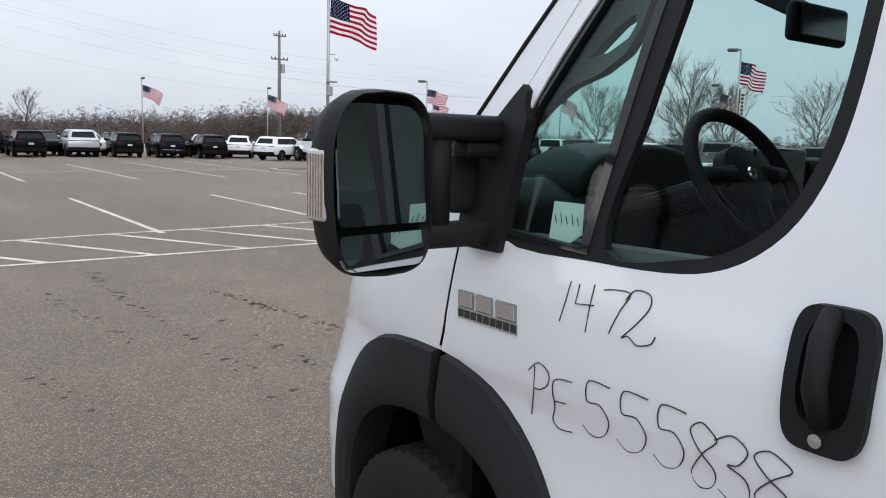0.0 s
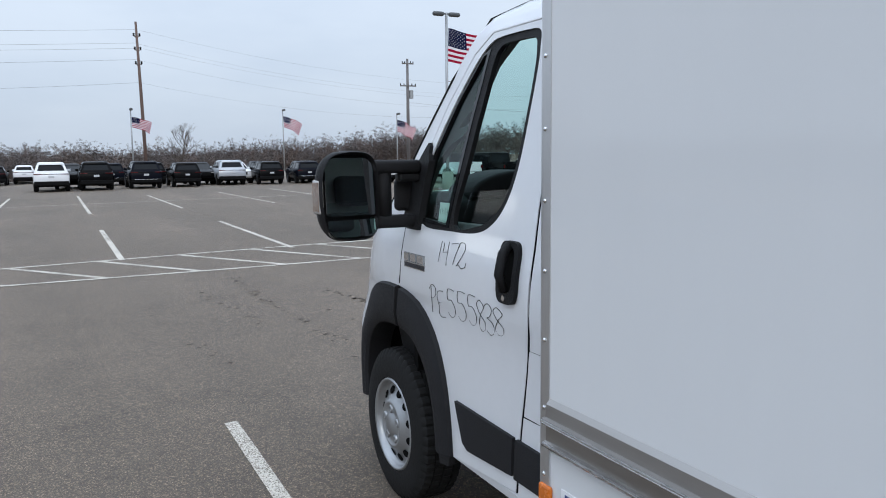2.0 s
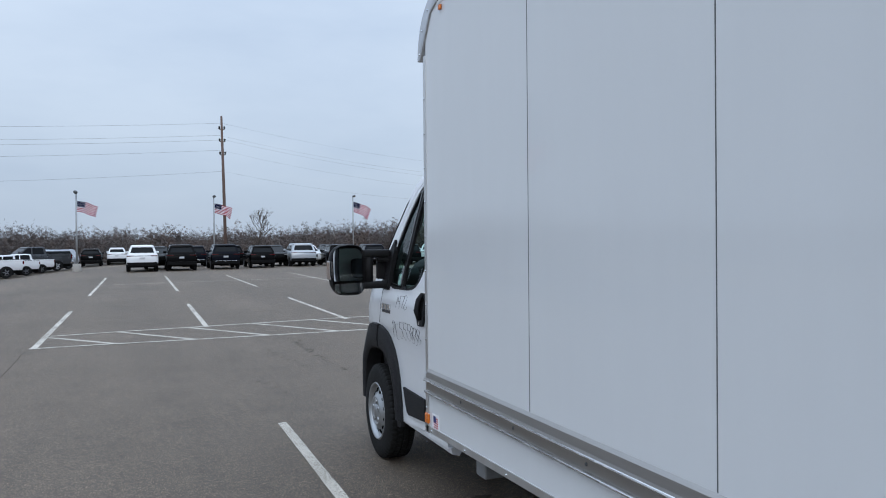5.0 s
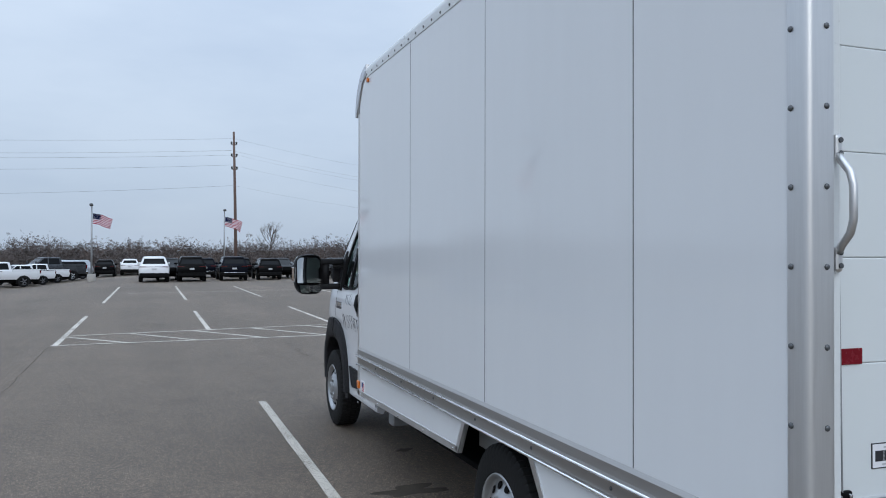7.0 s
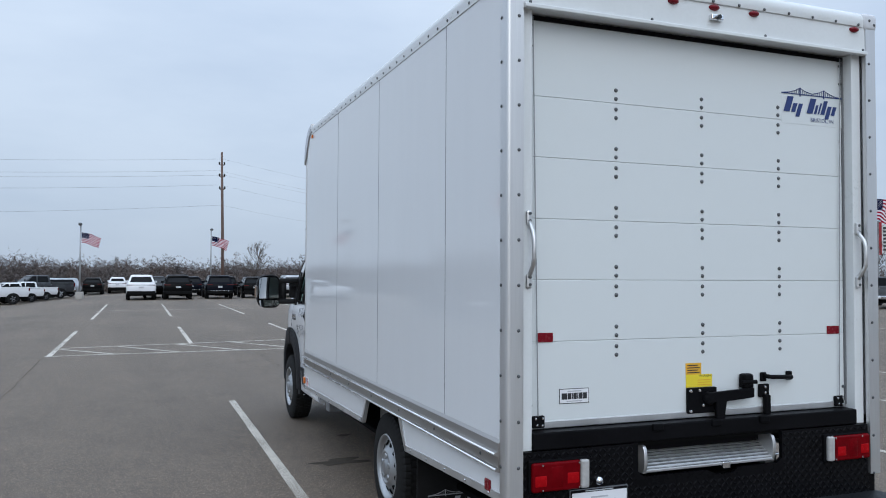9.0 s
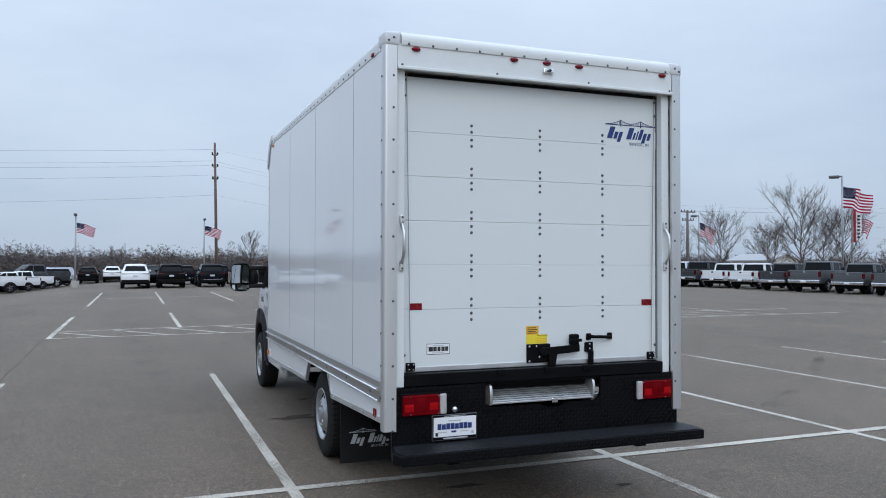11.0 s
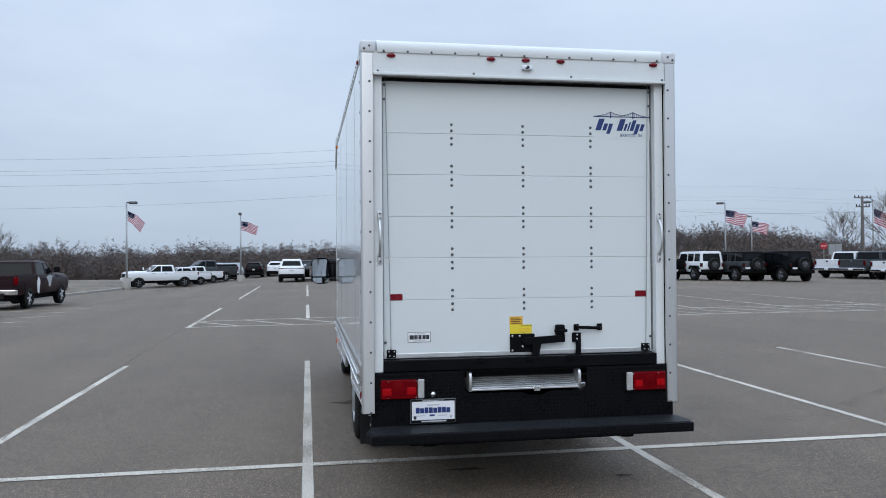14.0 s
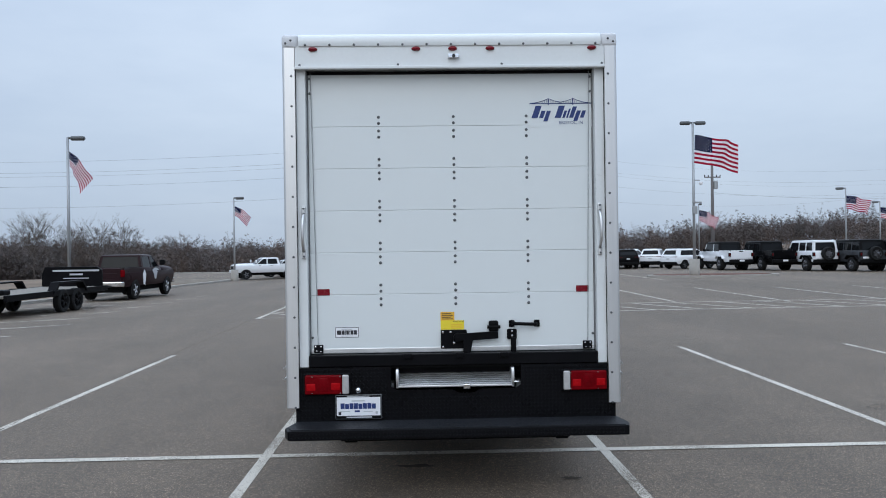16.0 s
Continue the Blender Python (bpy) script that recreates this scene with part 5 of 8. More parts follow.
pane_low = [(0.988, 1.358)] + sorted(arc, key=lambda v: math.atan2(v[1] - 1.70, v[0] - 1.0) % (2 * math.pi), reverse=True) + [(0.612, 1.508), (0.962, 1.482)]
pillar = [(1.428, 1.315), (1.433, 1.42), (1.368, 1.563), (1.178, 1.853), (1.038, 2.026), (0.926, 2.100), (0.46, 2.100), (0.20, 2.100), (0.20, 2.215), (0.90, 2.215), (1.02, 2.150), (1.20, 1.930), (1.46, 1.600), (1.66, 1.385), (1.55, 1.345)]
b_strip = [(y - 0.012, z) for y, z in door_rear[:-1]] + [(0.508, 0.415), (0.15, 0.415), (0.15, 2.092)]
fuel_flap = [(0.412, 0.978), (0.285, 0.978), (0.285, 0.735), (0.455, 0.735)]
fender = [(CUT_Y + 0.006, 1.06), (1.460, 1.11), (1.446, 1.20), (1.438, 1.315), (1.55, 1.337), (1.66, 1.378), (1.85, 1.27), (2.15, 1.13), (2.42, 0.95), (2.50, 0.70), (2.50, 0.42)] + front_arch[::-1]
clad = [(0.955, 0.655), (0.512, 0.645), (0.528, 0.500), (0.860, 0.478), (0.900, 0.500)]
clad_b = [(0.492, 0.645), (0.16, 0.640), (0.16, 0.495), (0.512, 0.495)]


def cab_side(o):
    """o: -1 the driver's side, 1 the passenger's."""
    def sh(off):
        return lambda y, z: o * (half(y, z) + off)
    name = "driver_door" if o < 0 else "passenger_door"
    dr = part(name, skin_bm([door_loop, window_hole], sh(0.0), 0.06, 0.02), M_WHITE, truck, "white van door, its window partly lowered" if o < 0 else "white van door", smooth=25)
    part("window_frame", skin_bm([window_hole, quarter, main_pane], sh(-0.006), 0.08, 0.02), M_PLASTIC, dr, "black window surround", smooth=30)
    q = part("quarter_glass", skin_bm([[(y, z) for y, z in quarter]], sh(-0.016), 0.1, 0.0), M_GLASS, dr, "green tinted fixed quarter glass", smooth=30)
    q.visible_shadow = False
    border = [(1.284, 1.352), (1.028, 1.341), (0.975, 1.66), (0.932, 1.90), (0.915, 2.035), (0.968, 2.012), (1.105, 1.855), (1.248, 1.637), (1.284, 1.52)]
    part("glass_border", skin_bm([border, quarter], sh(-0.003), 0.08, 0.004), M_FRIT, dr, "glossy black printed edge of the glass", smooth=30)
    g = part("window_glass", skin_bm([pane_low if o < 0 else main_pane], sh(-0.020), 0.1, 0.0), M_GLASSLOW if o < 0 else M_GLASS, dr, "green tinted window glass", smooth=30)
    g.visible_shadow = False
    part("pillar_trim", skin_bm([trim_edge, trim_gap], sh(-0.060), 0.08, 0.03), M_TRIM if o < 0 else M_LINER, truck, "grey inner pillar trim with a grab handle", smooth=30)
    part("door_trim", skin_bm([[(1.37, 1.09), (1.37, 1.335), (0.50, 1.335), (0.45, 1.12), (0.53, 0.56), (0.94, 0.56), (1.00, 0.90), (1.12, 1.06)]], sh(-0.036), 0.1, 0.075), M_TRIM, dr, "dark grey inner door panel", smooth=30)
    part("door_ledge", skin_bm([[(1.28, 1.300), (1.28, 1.352), (0.70, 1.362), (0.62, 1.42), (0.58, 1.42), (0.56, 1.300)]], sh(-0.050), 0.1, 0.05), M_LEDGE, dr, "grey ledge under the window", smooth=30)
    part("a_pillar", skin_bm([pillar], sh(0.0), 0.06, 0.02), M_WHITE, truck, smooth=25)
    part("cab_rear_panel", skin_bm([b_strip, fuel_flap], sh(0.0), 0.06, 0.02), M_WHITE, truck, smooth=25)
    part("fuel_flap", skin_bm([[(y + (0.004 if y < 0.35 else -0.004), z + (0.004 if z < 0.8 else -0.004)) for y, z in fuel_flap]], sh(0.001), 0.08, 0.012), M_WHITE, truck, smooth=25)
    part("fender", skin_bm([fender], sh(0.0), 0.06, 0.02), M_WHITE, truck, smooth=30)
    gap = lambda pts: [(o * (half(y, z) - 0.002), y, z) for y, z in pts]
    part("door_gap", tube_bm(gap([(y - 0.006, z) for y, z in door_rear]), 0.0033, 6), M_SEAM, truck)
    part("door_gap", tube_bm(gap([(CUT_Y + 0.003, 1.06), (1.456, 1.105), (1.442, 1.20), (1.434, 1.31), (1.429, 1.42)]), 0.0035, 6), M_SEAM, truck)
    part("door_edge", tube_bm(gap([(1.429, 1.42), (1.364, 1.561), (1.174, 1.851), (1.034, 2.024), (0.922, 2.096), (0.46, 2.096)]), 0.0055, 6), M_WHITE, truck)
    part("flap_gap", tube_bm(gap(fuel_flap + fuel_flap[:1]), 0.0035, 6), M_SEAM, truck)
    for lp, p in ((clad, dr), (clad_b, truck)):
        bm = skin_bm([lp], sh(0.014), 0.1, 0.02)
        part("lower_cladding", bm, M_PLASTIC2, p, "charcoal plastic cladding", smooth=30)
    # sill under the door
    bm = bmesh.new()
    add_prism(bm, [(o * 0.972, 0.435), (o * 0.985, 0.425), (o * 0.978, 0.390), (o * 0.93, 0.375), (o * 0.90, 0.435)], 0.12, 1.02, 'XZ')
    part("sill", bm, M_WHITE, truck, smooth=35)
    # wheel-arch flares, split at the door
    for a0, a1, p in ((math.pi + 0.02, A_CUT + 0.035, dr), (A_CUT - 0.02, -0.02, truck)):
        bm = bmesh.new()
        rows = []
        for a in np.linspace(a0, a1, 22):
            ring = []
            for f, off in ((0.0, -0.006), (0.04, 0.020), (0.25, 0.032), (0.62, 0.040), (0.90, 0.032), (1.0, 0.018), (1.0, -0.10)):
                y, z = arch(a, 0.535 - 0.115 * f, 0.650 - 0.195 * f)
                ring.append(bm.verts.new((o * (half(y, max(z, 0.40)) + off), y, z)))
            rows.append(ring)
        for r0, r1 in zip(rows, rows[1:]):
            for k in range(len(r0) - 1):
                bm.faces.new((r0[k], r0[k + 1], r1[k + 1], r1[k]))
        for r in (rows[0], rows[-1]):
            bm.faces.new(r)
        bmesh.ops.recalc_face_normals(bm, faces=bm.faces)
        part("arch_flare", bm, M_PLASTIC2, p, "dark grey plastic wheel-arch flare", smooth=35)
    # flare skirts running down to the bumper and the sill
    part("flare_foot", skin_bm([[(1.125, 0.41), (1.012, 0.41), (1.03, 0.355), (1.11, 0.34)]], sh(0.016), 0.1, 0.03), M_PLASTIC2, truck)
    # wheel-arch liner
    bm = bmesh.new()
    rows = []
    for a in np.linspace(math.pi + 0.1, -0.1, 18):
        y, z = arch(a, 0.43, 0.475)
        rows.append([bm.verts.new((o * 0.995, y, z)), bm.verts.new((o * 0.45, y, z))])
    for r0, r1 in zip(rows, rows[1:]):
        bm.faces.new((r0[0], r0[1], r1[1], r1[0]))
    part("arch_liner", bm, M_DARK, truck, smooth=40)
    # door handle: a black pod with a vertical grip and a keyhole
    pod = [(0.533 + 0.063 * math.copysign(abs(math.cos(a)) ** 0.45, math.cos(a)) + 0.006, 1.229 + 0.107 * math.copysign(abs(math.sin(a)) ** 0.5, math.sin(a))) for a in np.linspace(0, 2 * math.pi, 36, endpoint=False)]
    pod = [(y - 0.022, z) for y, z in pod]
    hollow = [(0.518 + 0.041 * math.copysign(abs(math.cos(a)) ** 0.6, math.cos(a)), 1.239 + 0.078 * math.copysign(abs(math.sin(a)) ** 0.6, math.sin(a))) for a in np.linspace(0, 2 * math.pi, 28, endpoint=False)]
    h = part("door_handle", skin_bm([pod, hollow], sh(0.016), 0.05, 0.02), M_PLASTIC, dr, "black vertical door handle pod", smooth=30)
    part("handle_recess", skin_bm([[(y, z) for y, z in hollow]], sh(0.003), 0.03, 0.004), M_DARK, h)
    bm = bmesh.new()
    gx = [half(0.53, z) for z in (1.32, 1.28, 1.22, 1.17)]
    add_tube(bm, [(o * (gx[0] + 0.012), 0.524, 1.326), (o * (gx[1] + 0.034), 0.522, 1.292), (o * (gx[2] + 0.040), 0.518, 1.224), (o * (gx[3] + 0.020), 0.514, 1.166)], [0.017, 0.0185, 0.0185, 0.016], 10)
    part("grip", bm, M_PLASTIC, h, smooth=60)
    k = lathe_bm([(0, 0.011), (0.006, 0.0105), (0.0062, 0.0002)], seg=14)
    key = part("keyhole", k, M_CHROME, h, "round metal keyhole")
    key.matrix_basis = Matrix.Translation((o * (half(0.518, 1.142) + 0.016), 0.518, 1.142)) @ (Matrix.Rotation(math.pi, 4, 'Z') if o < 0 else Matrix.Identity(4))
    # towing mirror
    base = part("mirror", bmesh.new(), M_PLASTIC, dr, "large black towing mirror on two arms")
    bm = bmesh.new()
    bp = [(1.38, 1.314), (1.272, 1.314), (1.264, 1.42), (1.252, 1.56), (1.247, 1.605), (1.264, 1.640), (1.264, 1.668), (1.280, 1.682), (1.308, 1.655), (1.36, 1.60), (1.425, 1.50), (1.425, 1.345)]
    sk = skin_bm([bp], sh(0.018), 0.08, 0.03)
    sk.to_mesh(base.data)
    sk.free()
    hx0, hx1 = o * (TX - 0.731), o * (TX - 1.001)       # outer and inner edges of the head
    cx, hw = (hx0 + hx1) / 2, abs(hx1 - hx0) / 2
    toe = Matrix.Translation((cx, 1.28, 0)) @ Matrix.Rotation(radians(-o * 12), 4, 'Z') @ Matrix.Translation((-cx, -1.28, 0))   # turned in to the seat
    bm = bmesh.new()
    def ring(y, s, n=2.6):
        out = []
        for i in range(40):
            a = 2 * math.pi * i / 40
            c, sn = math.cos(a), math.sin(a)
            u, v = math.copysign(abs(c) ** (2 / 4.2), c), math.copysign(abs(sn) ** (2 / 4.2), sn)
            xx = cx + u * hw * s + o * 0.005 * v * s
            zz = 1.4665 + v * 0.1825 * s + (-0.034 * max(0, u * o) ** 2 if v > 0 else 0.026 * max(0, u * o) ** 2)
            out.append(bm.verts.new((xx, y, zz)))
        return out
    rs = [ring(1.320, 0.93), ring(1.276, 0.962), ring(1.268, 0.982), ring(1.274, 1.0), ring(1.305, 1.015), ring(1.340, 0.95), ring(1.372, 0.78), ring(1.385, 0.5)]
    for r0, r1 in zip(rs, rs[1:]):
        for k in range(40):
            bm.faces.new((r0[k], r0[(k + 1) % 40], r1[(k + 1) % 40], r1[k]))
    bm.faces.new(rs[0])
    bm.faces.new(rs[-1])
    bmesh.ops.recalc_face_normals(bm, faces=bm.faces)
    bm.transform(toe)
    part("mirror_head", bm, M_PLASTIC, base, "black mirror housing", smooth=50)
    def pane(z0, z1, xa, xb, tl, br):
        pts = []
        for (ux, uz, rr) in ((xa, z0, br), (xb, z0, br), (xb, z1, tl), (xa, z1, tl)):
            pts.append((ux, uz, rr))
        out = []
        n = 6
        cs = [(xa + br, z0 + br, math.pi, 1.5 * math.pi, br), (xb - br, z0 + br, 1.5 * math.pi, 2 * math.pi, br), (xb - tl, z1 - tl, 0, math.pi / 2, tl), (xa + tl, z1 - tl, math.pi / 2, math.pi, tl)]
        for x, z, a0, a1, r in cs:
            out += [(x + r * math.cos(a), z + r * math.sin(a)) for a in np.linspace(a0, a1, n)]
        return out
    xa, xb = sorted((cx - o * -(hw - 0.018), cx + o * -(hw - 0.014)))
    g1 = part("mirror_glass", prism_bm(pane(1.388, 1.622, xa + 0.004, xb - 0.010, 0.050, 0.008), 1.268, 1.274, 'XZ'), M_MIRROR, base, "flat mirror glass")
    g2 = part("mirror_glass", prism_bm(pane(1.300, 1.370, xa + 0.010, xb - 0.002, 0.008, 0.03), 1.267, 1.274, 'XZ'), M_MIRROR, base, "small wide-angle mirror glass")
    for g, tilt in ((g1, 2.0), (g2, 0.0)):
        c = Vector((cx, 1.27, 1.5 if g is g1 else 1.337))
        g.matrix_basis = toe @ Matrix.Translation((0, 0.008, 0)) @ Matrix.Translation(c) @ Matrix.Rotation(radians(o * tilt), 4, 'Z') @ Matrix.Rotation(radians(-8 if g is g2 else -4.5), 4, 'X') @ Matrix.Translation(-c)
    a, b = sorted((hx0 + o * 0.005, hx0 - o * 0.020))
    tl = part("turn_lamp", box_bm(a, b, 1.288, 1.345, 1.398, 1.535, bevel=0.010, seg=3), M_CLEARLENS, base, "clear turn-signal lens with amber behind")
    tl.matrix_basis = toe
    for k in range(6):
        a, b = sorted((hx0 + o * 0.0065, hx0 - o * 0.004))
        part("lens_rib", box_bm(a, b, 1.293 + 0.008 * k, 1.296 + 0.008 * k, 1.408, 1.525, bevel=0.0012), M_AMBERLENS, base).matrix_basis = toe
    ax = o * (TX - 1.20)
    for z0, z1 in ((1.555, 1.612), (1.325, 1.378)):
        a, b = sorted((hx1 + o * 0.03, ax))
        part("mirror_arm", box_bm(a, b, 1.30, 1.385, z0, z1, bevel=0.018, seg=3), M_PLASTIC, base, smooth=40)
    part("mirror_post", tube_bm([(o * (TX - 1.035), 1.345, 1.34), (o * (TX - 1.035), 1.345, 1.60)], 0.037, 16), M_PLASTIC, base, smooth=50)
    for z0, z1 in ((1.520, 1.555),):
        a, b = sorted((o * (TX - 1.10), ax))
        part("mirror_hinge", box_bm(a, b, 1.315, 1.375, z0, z1, bevel=0.012), M_PLASTIC, base)
    a, b = sorted((o * (TX - 1.115), ax))
    part("mirror_boot", box_bm(a, b, 1.385, 1.43, 1.39, 1.53, bevel=0.02, seg=3), M_PLASTIC2, base, smooth=40)
    return dr


d_door = cab_side(-1)
p_door = cab_side(1)

# nose, bonnet, roof and screen
bm = bmesh.new()
prof = [(1.50, 1.335), (1.66, 1.378), (1.85, 1.27), (2.15, 1.13), (2.42, 0.95), (2.50, 0.70), (2.50, 0.42)]
rows = []
for y, z in prof:
    w = half(y, z) - 0.006
    rows.append([bm.verts.new((u * w, y + 0.16 * (1 - u * u), z + 0.10 * (1 - u ** 4) * (1 if z > 0.9 else 0))) for u in np.linspace(-1, 1, 13)])
for r0, r1 in zip(rows, rows[1:]):
    for k in range(12):
        bm.faces.new((r0[k], r0[k + 1], r1[k + 1], r1[k]))
bmesh.ops.recalc_face_normals(bm, faces=bm.faces)
part("bonnet", bm, M_WHITE, truck, "white sloping bonnet and nose", smooth=40)
part("front_bumper", prism_bm([(-0.80, 2.30), (-0.62, 2.56), (0.62, 2.56), (0.80, 2.30), (0.80, 2.1), (-0.80, 2.1)], 0.30, 0.62, 'XY', bevel=0.03), M_PLASTIC2, truck, smooth=40)
bm = bmesh.new()
rows = []
for y, z, w in ((1.66, 1.378, None), (1.46, 1.600, None), (1.20, 1.930, None), (1.02, 2.150, None)):
    w = half(y, z) - 0.004
    rows.append([bm.verts.new((u * w, y + 0.17 * (1 - u * u) - 0.02, z + 0.05 * (1 - u * u))) for u in np.linspace(-1, 1, 13)])
for r0, r1 in zip(rows, rows[1:]):
    for k in range(12):
        bm.faces.new((r0[k], r0[k + 1], r1[k + 1], r1[k]))
ws = part("windscreen", bm, M_GLASS, truck, "green tinted windscreen", smooth=50)
ws.visible_shadow = False
for o in (-1, 1):
    part("windscreen_seal", tube_bm([(o * (half(y, z) - 0.002), y - 0.012, z + 0.003) for y, z in ((1.66, 1.385), (1.46, 1.605), (1.33, 1.77), (1.20, 1.935), (1.02, 2.155), (0.90, 2.222))], 0.007, 6), M_RUBBER, truck)
bm = bmesh.new()
rows = []
for y, z in ((1.03, 2.150), (0.90, 2.212), (0.60, 2.216), (0.20, 2.216)):
    w = half(y, z) - 0.003
    rows.append([bm.verts.new((u * w, y + (0.15 * (1 - u * u) if y > 0.8 else 0), z + 0.055 * (1 - u * u))) for u in np.linspace(-1, 1, 13)])
for r0, r1 in zip(rows, rows[1:]):
    for k in range(12):
        bm.faces.new((r0[k], r0[k + 1], r1[k + 1], r1[k]))
bmesh.ops.recalc_face_normals(bm, faces=bm.faces)
part("cab_roof", bm, M_WHITE, truck, "white cab roof", smooth=40)
part("headliner", box_bm(-0.72, 0.72, 0.22, 0.92, 2.130, 2.150, bevel=0.01), M_LINER, truck)
part("cab_back_wall", box_bm(-0.93, 0.93, 0.17, 0.20, 0.45, 2.15), M_LINER, truck)

# cab interior
dash = part("dashboard", prism_bm([(1.80, 0.95), (1.85, 1.40), (1.66, 1.455), (1.42, 1.470), (1.30, 1.42), (1.27, 1.28), (1.36, 1.10), (1.40, 0.70), (1.60, 0.60)], -0.935, 0.935, 'YZ', bevel=0.03, seg=3), M_INTERIOR, truck, "dark plastic dashboard", smooth=45)
hood = [(-0.74, 1.43)] + [(-0.47 - 0.27 * math.cos(a), 1.44 + 0.120 * math.sin(a)) for a in np.linspace(0.05, math.pi - 0.05, 15)] + [(-0.20, 1.43)]
part("instrument_hood", prism_bm(hood, 1.31, 1.56, 'XZ', bevel=0.02, seg=3), M_INTERIOR, dash, smooth=45)
part("centre_screen", box_bm(-0.08, 0.20, 1.27, 1.30, 1.38, 1.56, bevel=0.01), M_SCREEN, dash, "dark centre screen")
for k in range(4):
    part("vent_slat", box_bm(0.24, 0.36, 1.265, 1.30, 1.40 + 0.03 * k, 1.412 + 0.03 * k), M_INTERIOR, dash)
part("dash_vent", box_bm(0.22, 0.38, 1.28, 1.32, 1.37, 1.53, bevel=0.02), M_INTERIOR, dash)
wheel_c = Vector((-0.445, 1.055, 1.487))
tilt = Matrix.Translation(wheel_c) @ Matrix.Rotation(radians(58), 4, 'X')
sw = new("steering_wheel", bpy.data.meshes.new("steering_wheel"))
sw.parent = truck
tagged(sw, "black steering wheel")
bm = bmesh.new()
circ = [(0.176 * math.cos(a), 0.176 * math.sin(a), 0) for a in np.linspace(0, 2 * math.pi, 37)]
add_tube(bm, circ, 0.0175, 10, caps=False)
bmesh.ops.remove_doubles(bm, verts=bm.verts, dist=0.002)
for f in bm.faces:
    f.smooth = True
bm.to_mesh(sw.data)
bm.free()
sw.data.materials.append(M_INTERIOR)
sw.matrix_basis = tilt
hub = part("hub", lathe_bm([(-0.05, 0.05), (-0.02, 0.085), (0.012, 0.080), (0.022, 0.05), (0.024, 0.0003)], axis='Z', seg=24), M_INTERIOR, sw, smooth=50)
for a in (0.05, math.pi - 0.05, -math.pi / 2):
    bm = bmesh.new()
    add_tube(bm, [(0.06 * math.cos(a), 0.06 * math.sin(a), 0), (0.170 * math.cos(a), 0.170 * math.sin(a), 0)], [0.030, 0.016], 8)
    part("spoke", bm, M_INTERIOR, sw, smooth=50)
part("hub_badge", lathe_bm([(0.022, 0.018), (0.027, 0.014), (0.028, 0.0002)], axis='Z', seg=14), M_CHROME, sw)
part("steering_column", tube_bm([wheel_c + Vector((0, 0.02, -0.02)), (-0.455, 1.34, 1.38)], 0.045, 12), M_INTERIOR, truck)
for xx in (-0.455, 0.42):
    seat = part("seat", box_bm(xx - 0.24, xx + 0.24, 0.30, 0.82, 0.78, 0.96, bevel=0.06, seg=3), M_SEAT, truck, "dark grey cloth seat", smooth=50)
    part("backrest", prism_bm([(0.42, 0.90), (0.30, 0.90), (0.21, 1.46), (0.31, 1.50)], xx - 0.23, xx + 0.23, 'YZ', bevel=0.035, seg=3), M_SEAT, seat, smooth=50)
    part("headrest", box_bm(xx - 0.12, xx + 0.12, 0.22, 0.31, 1.53, 1.70, bevel=0.035, seg=3), M_SEAT, seat, smooth=50)
rvm = part("rear_view_mirror", box_bm(-0.13, 0.145, 1.15, 1.185, 1.845, 1.950, bevel=0.016, seg=3), M_INTERIOR, truck, "black interior mirror", smooth=45)
part("mirror_face", box_bm(-0.105, 0.120, 1.144, 1.152, 1.860, 1.936, bevel=0.003), M_SCREEN, rvm)
part("mirror_stalk", prism_bm([(1.18, 1.90), (1.18, 1.95), (1.30, 2.02), (1.34, 1.98)], -0.05, 0.02, 'YZ', bevel=0.006), M_INTERIOR, rvm)
# paper note stuck inside the quarter glass
note = part("paper_note", skin_bm([[(1.158, 1.436), (1.073, 1.436), (1.066, 1.375), (1.100, 1.352), (1.158, 1.358)]], lambda y, z: -(half(y, z) - 0.021), 0.1, 0.002), M_PAPER, d_door, "small pale paper note behind the glass")
for k in range(5):
    y = 1.150 - 0.016 * k
    part("note_scrawl", skin_bm([[(y, 1.408 + 0.006 * (k % 2)), (y - 0.0015, 1.408 + 0.006 * (k % 2)), (y - 0.009, 1.392), (y - 0.0075, 1.392)]], lambda y, z: -(half(y, z) - 0.0195), 0.1, 0.001), M_INK, d_door)

